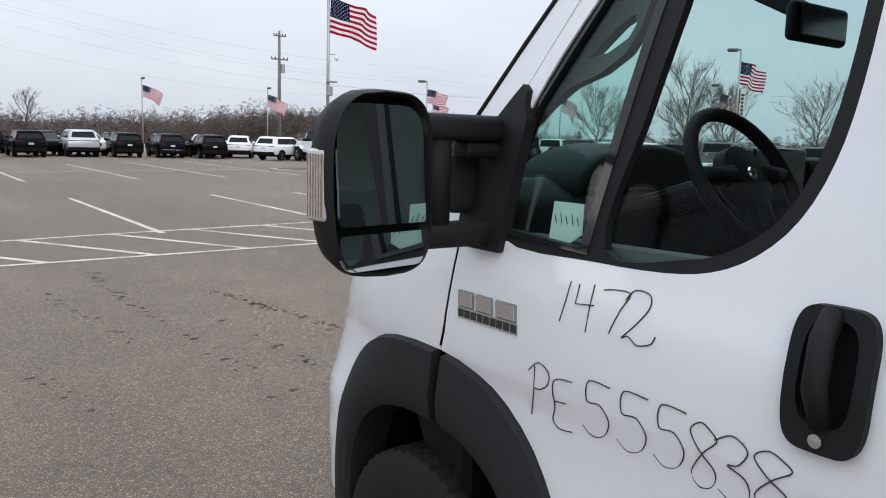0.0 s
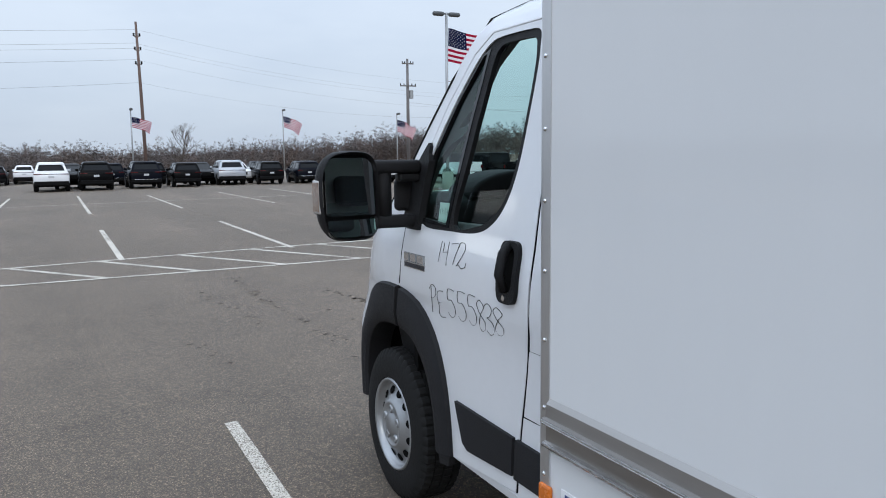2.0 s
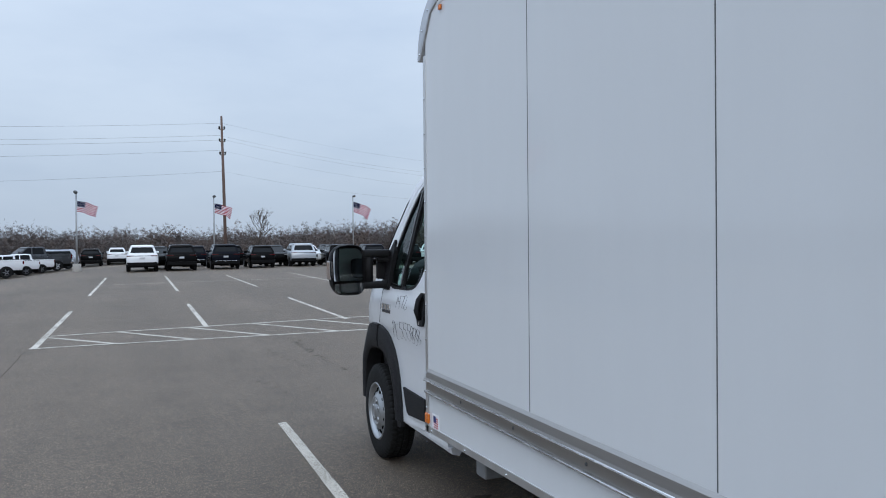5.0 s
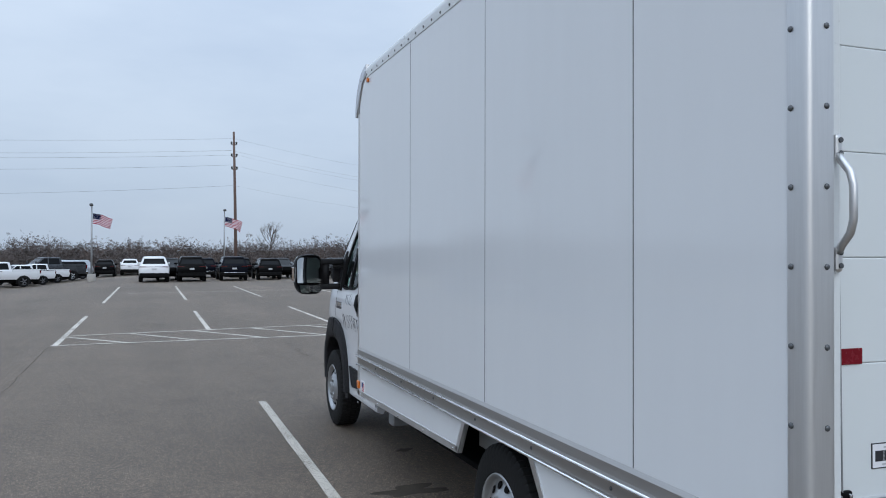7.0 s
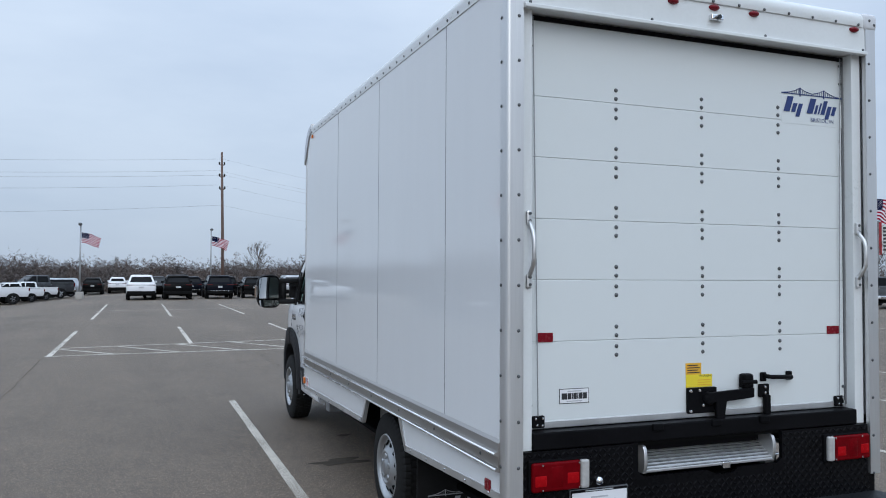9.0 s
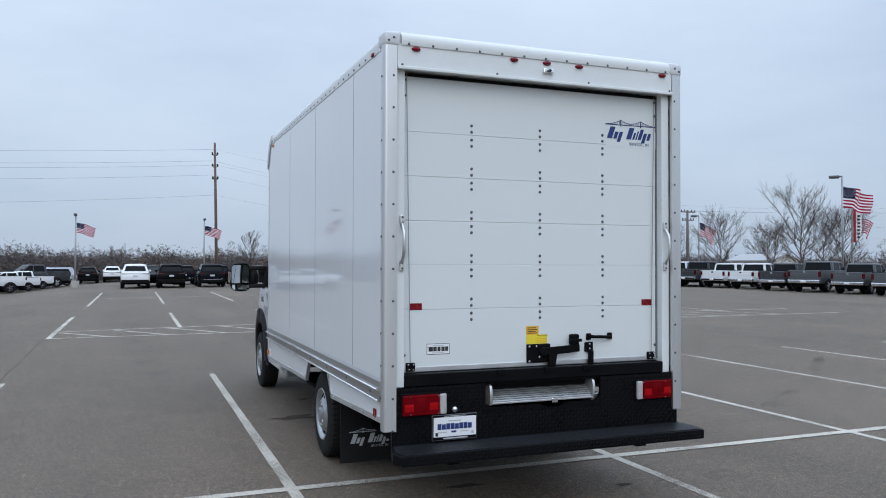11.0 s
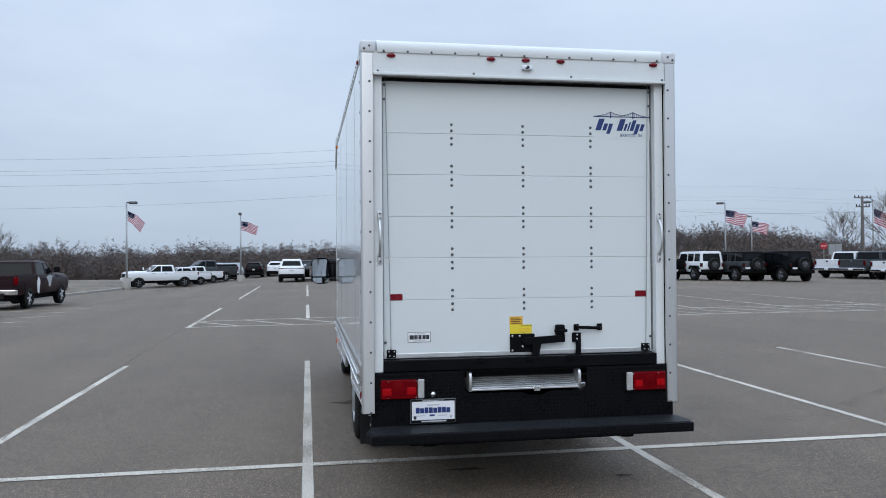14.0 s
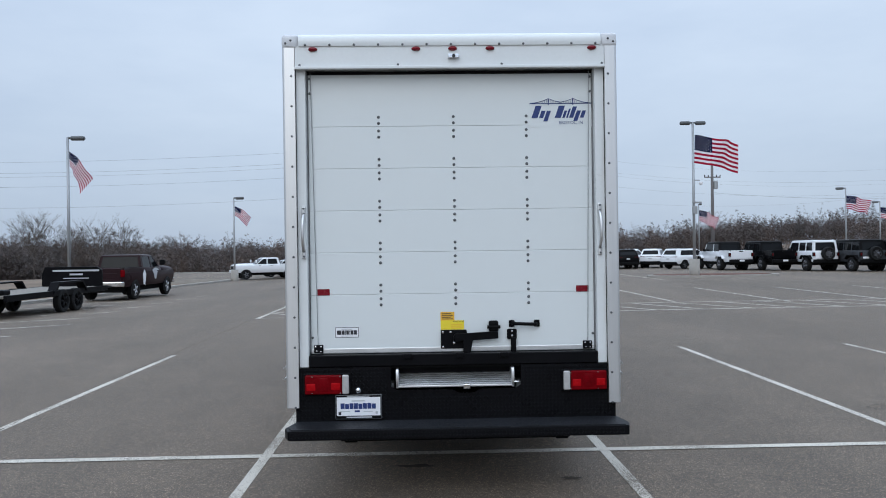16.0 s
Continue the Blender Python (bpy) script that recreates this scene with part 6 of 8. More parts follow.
# hand-written marks on the door: strokes in a 1 x 1.6 cell
STROKES = {
    "1": [[(0.35, 1.6), (0.30, 0.8), (0.22, 0.0)]],
    "4": [[(0.15, 1.5), (0.10, 0.75), (0.85, 0.85)], [(0.75, 1.6), (0.70, 0.8), (0.66, -0.2)]],
    "7": [[(0.0, 1.45), (0.45, 1.55), (0.95, 1.5), (0.70, 0.9), (0.42, 0.0)]],
    "2": [[(0.05, 1.2), (0.30, 1.55), (0.75, 1.5), (0.80, 1.1), (0.45, 0.5), (0.10, 0.05), (0.30, 0.15), (0.60, -0.05), (1.0, 0.1), (1.1, 0.35)]],
    "P": [[(0.20, 1.5), (0.15, 0.7), (0.0, -0.2)], [(0.0, 1.3), (0.30, 1.65), (0.62, 1.45), (0.60, 1.05), (0.35, 0.80), (0.15, 0.78)]],
    "E": [[(0.95, 1.45), (0.45, 1.4), (0.25, 1.2), (0.28, 0.6), (0.15, 0.2), (0.40, 0.0), (0.85, 0.05)], [(0.28, 0.75), (0.70, 0.80)]],
    "5": [[(0.95, 1.5), (0.30, 1.5), (0.25, 0.95), (0.65, 0.95), (0.90, 0.6), (0.72, 0.15), (0.35, 0.0), (0.05, 0.2)]],
    "8": [[(0.80, 1.35), (0.45, 1.55), (0.15, 1.3), (0.40, 0.9), (0.80, 0.5), (0.70, 0.1), (0.35, 0.0), (0.15, 0.3), (0.50, 0.85), (0.85, 1.2), (0.80, 1.35)]],
    "3": [[(0.05, 1.35), (0.45, 1.6), (0.80, 1.35), (0.60, 0.95), (0.35, 0.85), (0.75, 0.65), (0.80, 0.2), (0.45, -0.05), (0.10, 0.15)]],
}


def smooth_line(p):
    """Catmull-Rom through the given points."""
    q = [p[0]] + list(p) + [p[-1]]
    out = []
    for i in range(1, len(q) - 2):
        for t in (0, 0.25, 0.5, 0.75):
            out.append(tuple(0.5 * (2 * q[i][k] + (q[i + 1][k] - q[i - 1][k]) * t + (2 * q[i - 1][k] - 5 * q[i][k] + 4 * q[i + 1][k] - q[i + 2][k]) * t * t + (3 * q[i][k] - q[i - 1][k] - 3 * q[i + 1][k] + q[i + 2][k]) * t ** 3) for k in (0, 1)))
    return out + [p[-1]]


def handwriting(cells):
    """cells: a character, its fore and aft ends along the door, its foot and its top."""
    for ch, ya, yb, z0, z1 in cells:
        bm = bmesh.new()
        ends = [u for st in STROKES[ch] for u, v in st]
        u0, u1 = min(ends), max(ends)
        for st in STROKES[ch]:
            line = []
            for u, v in (smooth_line(st) if len(st) > 3 else st):
                y, z = ya + (yb - ya) * (u - u0) / (u1 - u0), z0 + (z1 - z0) * v / 1.6
                line.append((-(half(y, z) + 0.0012), y, z))
            add_tube(bm, line, 0.0013, 5)
        part("handwritten_mark", bm, M_MARKER, d_door, "thin black marker writing")


handwriting((("1", 1.068, 1.053, 1.203, 1.286), ("4", 1.032, 0.984, 1.206, 1.289), ("7", 0.966, 0.901, 1.206, 1.291), ("2", 0.910, 0.831, 1.202, 1.298)))
handwriting((("P", 1.150, 1.090, 0.994, 1.101), ("E", 1.085, 1.022, 0.976, 1.100), ("5", 0.998, 0.923, 0.991, 1.112), ("5", 0.911, 0.833, 0.991, 1.116), ("5", 0.824, 0.751, 0.992, 1.116), ("8", 0.742, 0.691, 0.984, 1.106), ("3", 0.694, 0.633, 0.984, 1.098), ("8", 0.622, 0.559, 0.993, 1.098)))
# chrome model badge on the door as plain blocks
for y, w in ((1.400, 0.052), (1.334, 0.054), (1.264, 0.064)):
    back = part("badge", skin_bm([[(y + 0.003, 1.211), (y - w - 0.001, 1.211), (y - w - 0.005, 1.172), (y - 0.001, 1.172)]], lambda y, z: -(half(y, z) + 0.003), 0.1, 0.003), M_SEAL, d_door, "chrome badge block")
    part("badge_face", skin_bm([[(y, 1.208), (y - w + 0.002, 1.208), (y - w - 0.002, 1.176), (y - 0.004, 1.176)]], lambda y, z: -(half(y, z) + 0.007), 0.1, 0.005), M_CHROME, back)
strip = part("badge", skin_bm([[(1.402, 1.171), (1.190, 1.171), (1.187, 1.146), (1.399, 1.146)]], lambda y, z: -(half(y, z) + 0.003), 0.1, 0.004), M_CHROME, d_door, "narrow badge strip with dark blocks")
for k in range(9):
    y = 1.397 - 0.0232 * k
    part("print_bar", skin_bm([[(y, 1.1675), (y - 0.0185, 1.1675), (y - 0.0195, 1.1495), (y - 0.001, 1.1495)]], lambda y, z: -(half(y, z) + 0.0042), 0.1, 0.002), M_INK, strip)
# small flag sticker on the skirt
fl = part("flag_sticker", box_bm(BL - 0.0005, BL + 0.006, -0.062, 0.040, 0.585, 0.668), M_STICKWHITE, box, "small flag sticker")
for k in range(5):
    part("sticker_stripe", box_bm(BL - 0.0012, BL + 0.002, -0.055, 0.018, 0.592 + 0.013 * k, 0.598 + 0.013 * k), M_REDPRINT, fl)
part("sticker_canton", box_bm(BL - 0.0018, BL + 0.002, -0.018, 0.020, 0.622, 0.658), M_BLUE, fl)


# ---- parked vehicles: local origin under the middle of the rear bumper, forward is +y ----
def paint(name, col, rough=0.22, metal=0.0):
    return surf(name, col, rough, metal, vary=0.06, scale=1.0, fine=12, coat=0.0, rvary=0.05, spec=0.07)


P_BLACK = paint("black_car_paint", (0.003, 0.003, 0.0035))
P_NAVY = paint("dark_blue_car_paint", (0.004, 0.005, 0.009))
P_SILVER = paint("silver_car_paint", (0.42, 0.44, 0.47), 0.3, 0.5)
P_GREY = paint("grey_car_paint", (0.065, 0.068, 0.074), 0.28, 0.3)
P_STEEL = paint("steel_grey_car_paint", (0.12, 0.125, 0.132), 0.3, 0.4)
P_MAROON = paint("dark_maroon_car_paint", (0.022, 0.011, 0.013), 0.3)
M_CARRED = surf("dark_red_car_lens", (0.07, 0.003, 0.004), 0.2, vary=0.2, scale=20, spec=0.3)
M_CARTRIM = surf("black_car_trim", (0.006, 0.006, 0.0065), 0.5, vary=0.15, scale=4, spec=0.08)
M_ALLOY = surf("dark_alloy_wheel", (0.16, 0.16, 0.17), 0.35, 0.8, vary=0.1, scale=8)
M_ALLOYS = surf("silver_alloy_wheel", (0.5, 0.5, 0.52), 0.3, 0.8, vary=0.1, scale=8)


def car_wheel(car, x, y, r, w, side, rim_mat):
    wh = part("wheel", lathe_bm([(0.03, r * 0.62), (0.0, r * 0.70), (0.0, r * 0.90), (0.03, r), (w - 0.03, r), (w, r * 0.9), (w, r * 0.5)], seg=28, caps=False), M_RUBBER, car, smooth=35)
    wh.matrix_basis = Matrix.Translation((x, y, r)) @ (Matrix.Rotation(math.pi, 4, 'Z') if side > 0 else Matrix.Identity(4))
    bm = bmesh.new()
    add_lathe(bm, [(0.04, r * 0.64), (0.018, r * 0.60), (0.06, r * 0.54), (0.07, r * 0.2), (0.07, 0.001)], seg=28, caps=False)
    for k in range(5):
        a = 2 * math.pi * k / 5
        add_tube(bm, [(0.045, r * 0.10 * math.cos(a), r * 0.10 * math.sin(a)), (0.035, r * 0.58 * math.cos(a), r * 0.58 * math.sin(a))], [r * 0.16, r * 0.11], 5)
    part("rim", bm, rim_mat, wh, smooth=40)


def plan_bm(prof, widths, y_round=0.10):
    """A car body: prof gives rows (z, y_rear, y_front), widths the half width of each row; corners rounded in plan."""
    bm = bmesh.new()
    rows = []
    for (z, y0, y1), w in zip(prof, widths):
        ring = []
        for sx, sy in ((-1, 0), (-1, 1), (1, 1), (1, 0)):
            yc = y0 if sy == 0 else y1
            inw = 1 if sy == 0 else -1
            cs = [(sx * w, yc + inw * y_round), (sx * (w - 0.3 * y_round), yc + inw * 0.3 * y_round), (sx * (w - 1.5 * y_round), yc)]
            if (sx, sy) in ((-1, 1), (1, 0)):
                ring += cs
            else:
                ring += cs[::-1]
        rows.append([bm.verts.new((x, y, z)) for x, y in ring])
    n = len(rows[0])
    for r0, r1 in zip(rows, rows[1:]):
        for k in range(n):
            bm.faces.new((r0[k], r0[(k + 1) % n], r1[(k + 1) % n], r1[k]))
    bm.faces.new(rows[0][::-1])
    bm.faces.new(rows[-1])
    bmesh.ops.recalc_face_normals(bm, faces=bm.faces)
    return bm


def add_hexa(bm, low, high, mat=0):
    """A solid between two rings of four corners."""
    a, b = [bm.verts.new(p) for p in low], [bm.verts.new(p) for p in high]
    fs = [bm.faces.new(a[::-1]), bm.faces.new(b)] + [bm.faces.new((a[k], a[(k + 1) % 4], b[(k + 1) % 4], b[k])) for k in range(4)]
    for f in fs:
        f.material_index = mat
    bmesh.ops.recalc_face_normals(bm, faces=fs)


def pillars(car, cuts, z0, z1, w0, w1, material):
    """Roof pillars on both sides; cuts: (y at the foot, y at the top, width fore and aft, width across)."""
    for o in (-1, 1):
        for ya, yb, d, w in cuts:
            bm = bmesh.new()
            xa, xb = o * (w0 + 0.012), o * (w1 + 0.012)
            add_hexa(bm, [(xa, ya, z0), (xa, ya + d, z0), (xa - o * w, ya + d, z0), (xa - o * w, ya, z0)], [(xb, yb, z1), (xb, yb + d, z1), (xb - o * w, yb + d, z1), (xb - o * w, yb, z1)])
            part("pillar", bm, material, car)


def arch_trim(car, y, r, hw, material):
    for o in (-1, 1):
        bm = bmesh.new()
        a, b = sorted((o * (hw - 0.16), o * (hw + 0.002)))
        add_prism(bm, [(y + r * math.cos(t), max(0.22, 0.36 + r * math.sin(t))) for t in np.linspace(-0.35, math.pi + 0.35, 18)], a, b, 'YZ')
        part("wheel_arch", bm, material, car, smooth=40)


def suv(name, body, label, group="", low=False):
    """A mid-size sport utility, about 4.9 m long."""
    car = thing(name, label, "car", group=group)
    ln, hw, ht = (4.9, 0.945, 1.70) if not low else (4.3, 0.88, 1.62)
    prof = [(0.42, 0.12, ln - 0.18), (0.54, 0.02, ln - 0.04), (0.80, 0.0, ln), (0.98, 0.03, ln - 0.05), (1.08, 0.06, ln - 0.30), (1.15, 0.10, ln - 0.95)]
    part("underbody", box_bm(-(hw - 0.22), hw - 0.22, 0.35, ln - 0.3, 0.28, 0.55), M_DARK, car)
    part("body", plan_bm(prof, [hw - 0.06, hw - 0.01, hw, hw - 0.005, hw - 0.03, hw - 0.08], 0.18), body, car, smooth=35)
    zr = ht - 0.14
    glass = [(1.13, 0.13, ln - 1.28), (zr, 0.37, ln - 2.05)]
    part("glasshouse", plan_bm(glass, [hw - 0.095, hw - 0.245], 0.09), M_GLASSDARK, car, "dark windows all round")
    top = [(zr - 0.01, 0.30, ln - 2.02), (ht - 0.06, 0.33, ln - 2.15), (ht - 0.015, 0.42, ln - 2.40), (ht, 0.62, ln - 2.7)]
    part("roof", plan_bm(top, [hw - 0.235, hw - 0.26, hw - 0.33, hw - 0.45], 0.14), body, car, smooth=40)
    pillars(car, [(0.13, 0.37, 0.42, 0.13), (ln - 1.42, ln - 2.16, 0.10, 0.06)], 1.12, zr, hw - 0.095, hw - 0.245, body)
    pillars(car, [(1.62, 1.60, 0.10, 0.04), (2.55, 2.50, 0.09, 0.04)], 1.12, zr, hw - 0.095, hw - 0.245, M_CARTRIM)
    part("hatch_sill", prism_bm([(0.075, 1.06), (0.125, 1.20), (0.22, 1.20), (0.22, 1.06)], -(hw - 0.16), hw - 0.16, 'YZ', bevel=0.012), body, car)
    for o in (-1, 1):
        a, b = sorted((o * (hw - 0.46), o * (hw - 0.045)))
        part("tail_lamp", box_bm(a, b, 0.02, 0.26, 0.985, 1.040, bevel=0.02), M_CARRED, car, "slim red tail lamp")
        a, b = sorted((o * (hw - 0.40), o * (hw - 0.365)))
        part("roof_bar", box_bm(a, b, 0.8, 2.4, ht - 0.03, ht + 0.025, bevel=0.012), M_CARTRIM, car)
        a, b = sorted((o * (hw - 0.08), o * (hw + 0.11)))
        part("door_mirror", box_bm(a, b, ln - 1.80, ln - 1.66, 1.12, 1.27, bevel=0.04), body, car)
        a, b = sorted((o * (hw - 0.45), o * (hw - 0.08)))
        part("headlamp", box_bm(a, b, ln - 0.16, ln - 0.03, 0.86, 0.94, bevel=0.02), M_CLEARLENS, car)
        for yy in (0.98, ln - 0.95):
            car_wheel(car, o * (hw + 0.006), yy, 0.375, 0.24, o, M_ALLOY)
    part("lamp_band", box_bm(-(hw - 0.45), hw - 0.45, 0.028, 0.12, 0.995, 1.030, bevel=0.008), M_CARTRIM, car)
    part("rear_bumper", box_bm(-(hw - 0.05), hw - 0.05, -0.02, 0.22, 0.36, 0.615, bevel=0.05), M_CARTRIM, car, "black lower bumper")
    part("bumper_strip", box_bm(-(hw - 0.25), hw - 0.25, -0.030, 0.02, 0.565, 0.590, bevel=0.008), M_CHROME if "dark blue" in label else M_CARTRIM, car)
    part("plate", box_bm(-0.15, 0.15, -0.010, 0.09, 0.80, 0.92, bevel=0.004), M_GREYPRINT, car, "white rear plate")
    part("grille", box_bm(-0.5, 0.5, ln - 0.04, ln + 0.01, 0.70, 0.90, bevel=0.01), M_CARTRIM, car)
    for yy in (0.98, ln - 0.95):
        arch_trim(car, yy, 0.43, hw, M_CARTRIM)
    return car


def pickup(name, body, label, group="", chrome=True, rim=M_ALLOYS, ht=1.96, light_lamp=False):
    """A full-size crew-cab pickup, about 5.9 m long."""
    car = thing(name, label, "pickup truck", group=group)
    ln, hw = 5.9, 1.02
    rail = 1.39 * ht / 1.96
    low = [(0.56, 0.10, ln - 0.25), (0.70, 0.03, ln - 0.08), (0.98, 0.02, ln - 0.02), (1.16, 0.02, ln - 0.05)]
    part("underbody", box_bm(-(hw - 0.22), hw - 0.22, 0.1, ln - 0.3, 0.34, 0.64), M_DARK, car)
    part("body", plan_bm(low, [hw - 0.05, hw - 0.01, hw, hw - 0.015], 0.10), body, car, smooth=35)
    part("bonnet", plan_bm([(1.14, ln - 1.75, ln - 0.05), (1.24, ln - 1.75, ln - 0.09), (1.30, ln - 1.74, ln - 0.24), (1.35, ln - 1.72, ln - 0.70)], [hw - 0.03, hw - 0.05, hw - 0.10, hw - 0.20], 0.22), body, car, smooth=35)
    for o in (-1, 1):
        a, b = sorted((o * (hw - 0.09), o * (hw - 0.012)))
        part("bed_side", box_bm(a, b, 0.03, 1.92, 1.0, rail, bevel=0.03), body, car)
        a, b = sorted((o * (hw - 0.10), o * (hw - 0.02)))
        part("bed_rail", box_bm(a, b, 0.05, 1.90, rail - 0.01, rail + 0.018, bevel=0.006), M_CARTRIM, car)
    part("tailgate", box_bm(-(hw - 0.155), hw - 0.155, 0.0, 0.08, 0.80, rail - 0.01, bevel=0.025), body, car, "pickup tailgate")
    part("tailgate_panel", box_bm(-(hw - 0.26), hw - 0.26, -0.010, 0.03, 0.92, rail - 0.20, bevel=0.02), body, car)
    part("tailgate_badge", box_bm(-0.08, 0.08, -0.020, 0.0, rail - 0.19, rail - 0.09, bevel=0.02), M_CARTRIM if "white" in label else M_CHROME, car)
    part("bed_floor", box_bm(-(hw - 0.1), hw - 0.1, 0.05, 1.95, 0.90, 0.94), M_CARTRIM, car)
    zr = ht - 0.085
    part("cab", plan_bm([(1.12, 1.94, ln - 1.62), (rail - 0.06, 1.95, ln - 1.74), (rail - 0.02, 1.97, ln - 1.78)], [hw - 0.015, hw - 0.03, hw - 0.06], 0.07), body, car, smooth=35)
    part("glasshouse", plan_bm([(rail - 0.03, 1.98, ln - 1.80), (zr, 2.08, ln - 2.44)], [hw - 0.065, hw - 0.165], 0.06), M_GLASSDARK, car, "dark windows all round")
    part("roof", plan_bm([(zr - 0.01, 2.05, ln - 2.40), (ht - 0.04, 2.07, ln - 2.52), (ht - 0.01, 2.14, ln - 2.65), (ht, 2.28, ln - 2.85)], [hw - 0.155, hw - 0.175, hw - 0.23, hw - 0.33], 0.08), body, car, smooth=40)
    pillars(car, [(1.975, 2.07, 0.17, 0.12), (ln - 1.93, ln - 2.55, 0.10, 0.06), (3.03, 3.01, 0.09, 0.03)], rail - 0.04, zr, hw - 0.065, hw - 0.165, body)
    for o in (-1, 1):
        a, b = sorted((o * (hw - 0.155), o * (hw - 0.002)))
        part("tail_lamp", box_bm(a, b, -0.004, 0.11, 0.98, rail - 0.08, bevel=0.02), M_CARRED if not light_lamp else M_RED, car, "upright dark red tail lamp")
        a, b = sorted((o * (hw - 0.05), o * (hw + 0.20)))
        part("door_mirror", box_bm(a, b, 4.0, 4.12, 1.40, 1.64, bevel=0.04), M_CARTRIM if "tow" in name else body, car)
        a, b = sorted((o * (hw - 0.42), o * (hw - 0.05)))
        part("headlamp", box_bm(a, b, ln - 0.14, ln - 0.03, 1.02, 1.16, bevel=0.02), M_CLEARLENS, car)
        for yy in (1.18, ln - 1.02):
            car_wheel(car, o * (hw + 0.012), yy, 0.41, 0.27, o, rim)
        for yy in (2.62, 3.62):
            a, b = sorted((o * (hw - 0.01), o * (hw + 0.02)))
            part("door_handle", box_bm(a, b, yy, yy + 0.18, 1.14, 1.17, bevel=0.008), M_CARTRIM, car)
    part("rear_bumper", box_bm(-(hw - 0.03), hw - 0.03, -0.12, 0.12, 0.58, 0.79, bevel=0.04), M_CHROME if chrome else M_CARTRIM, car, "rear step bumper")
    part("plate", box_bm(-0.16, 0.16, -0.128, -0.05, 0.63, 0.745, bevel=0.004), M_STICKWHITE, car, "white rear plate")
    part("front_bumper", box_bm(-(hw - 0.03), hw - 0.03, ln - 0.12, ln + 0.06, 0.52, 0.78, bevel=0.05), M_CHROME if chrome else body, car)
    part("grille", box_bm(-0.56, 0.56, ln - 0.06, ln + 0.0, 0.86, 1.14, bevel=0.02), M_CARTRIM, car)
    for yy in (1.18, ln - 1.02):
        arch_trim(car, yy, 0.49, hw - 0.005, M_CARTRIM)
    return car


def jeep(name, body, label, group="", bed=False):
    """A boxy four-door off-roader with a spare wheel at the back, or its pickup version."""
    car = thing(name, label, "off-road car" if not bed else "pickup truck", group=group)
    off = 1.1 if bed else 0.0
    ln, hw, ht = 4.4 + off, 0.80, 1.88
    belt = 1.24
    low = [(0.56, 0.02, ln - 1.2), (0.70, 0.0, ln - 0.95), (1.18, 0.0, ln - 0.9), (belt, 0.02, ln - 0.92)]
    part("underbody", box_bm(-(hw - 0.12), hw - 0.12, 0.05, ln - 0.3, 0.36, 0.66), M_DARK, car)
    part("body", plan_bm(low, [hw - 0.03, hw, hw - 0.01, hw - 0.03], 0.06), body, car, smooth=35)
    part("bonnet", plan_bm([(0.66, ln - 1.35, ln - 0.12), (1.14, ln - 1.35, ln - 0.10), (1.22, ln - 1.35, ln - 0.16)], [hw - 0.08, hw - 0.13, hw - 0.18], 0.05), body, car, smooth=35)
    y0 = 1.62 if bed else 0.04
    top_mat = M_WHITE if ("white" in label and not bed) else M_CARTRIM
    zr = ht - 0.13
    part("glasshouse", plan_bm([(belt - 0.02, y0 + 0.01, ln - 1.32), (zr, y0 + 0.09, ln - 1.64)], [hw - 0.045, hw - 0.105], 0.05), M_GLASSDARK, car, "dark windows all round")
    part("hard_top", plan_bm([(zr - 0.01, y0 + 0.05, ln - 1.60), (ht - 0.04, y0 + 0.07, ln - 1.68), (ht, y0 + 0.16, ln - 1.80)], [hw - 0.085, hw - 0.10, hw - 0.17], 0.06), top_mat, car, "boxy hard top", smooth=40)
    pillars(car, [(y0, y0 + 0.07, 0.14, 0.13)], belt - 0.03, zr, hw - 0.045, hw - 0.105, top_mat)
    ys = (y0 + 0.85, y0 + 1.68) if not bed else (y0 + 0.92,)
    pillars(car, [(y, y, 0.09, 0.04) for y in ys] + [(ln - 1.44, ln - 1.74, 0.09, 0.06)], belt - 0.03, zr, hw - 0.045, hw - 0.105, body)
    for o in (-1, 1):
        a, b = sorted((o * (hw - 0.13), o * (hw + 0.03)))
        lamp = part("tail_lamp", box_bm(a, b, -0.05, 0.05, 0.90, 1.14, bevel=0.02), M_CARTRIM, car, "square tail lamp in a black surround")
        a, b = sorted((o * (hw - 0.10), o * hw))
        part("lens", box_bm(a, b, -0.058, 0.02, 0.94, 1.10, bevel=0.01), M_CARRED, lamp)
        for yy in (0.72 + off * 0.55, ln - 0.72):
            car_wheel(car, o * (hw + 0.14), yy, 0.42, 0.28, o, M_ALLOY)
            a, b = sorted((o * (hw - 0.06), o * (hw + 0.16)))
            fl = [(yy - 0.64, 0.76), (yy - 0.44, 0.97), (yy + 0.44, 0.97), (yy + 0.64, 0.72), (yy + 0.58, 0.72), (yy + 0.41, 0.90), (yy - 0.41, 0.90), (yy - 0.58, 0.74)]
            part("fender_flare", prism_bm(fl, a, b, 'YZ'), body if bed else M_CARTRIM, car)
            part("wheel_well", prism_bm([(yy - 0.52, 0.56), (yy - 0.40, 0.90), (yy + 0.40, 0.90), (yy + 0.52, 0.56)], *sorted((o * (hw - 0.2), o * (hw + 0.006))), 'YZ'), M_DARK, car)
        a, b = sorted((o * (hw - 0.02), o * (hw + 0.18)))
        part("door_mirror", box_bm(a, b, ln - 1.75, ln - 1.65, 1.22, 1.40, bevel=0.03), M_CARTRIM, car)
    part("rear_bumper", box_bm(-(hw - 0.02), hw - 0.02, -0.16, 0.06, 0.50, 0.72, bevel=0.03), M_CARTRIM, car, "black rear bumper")
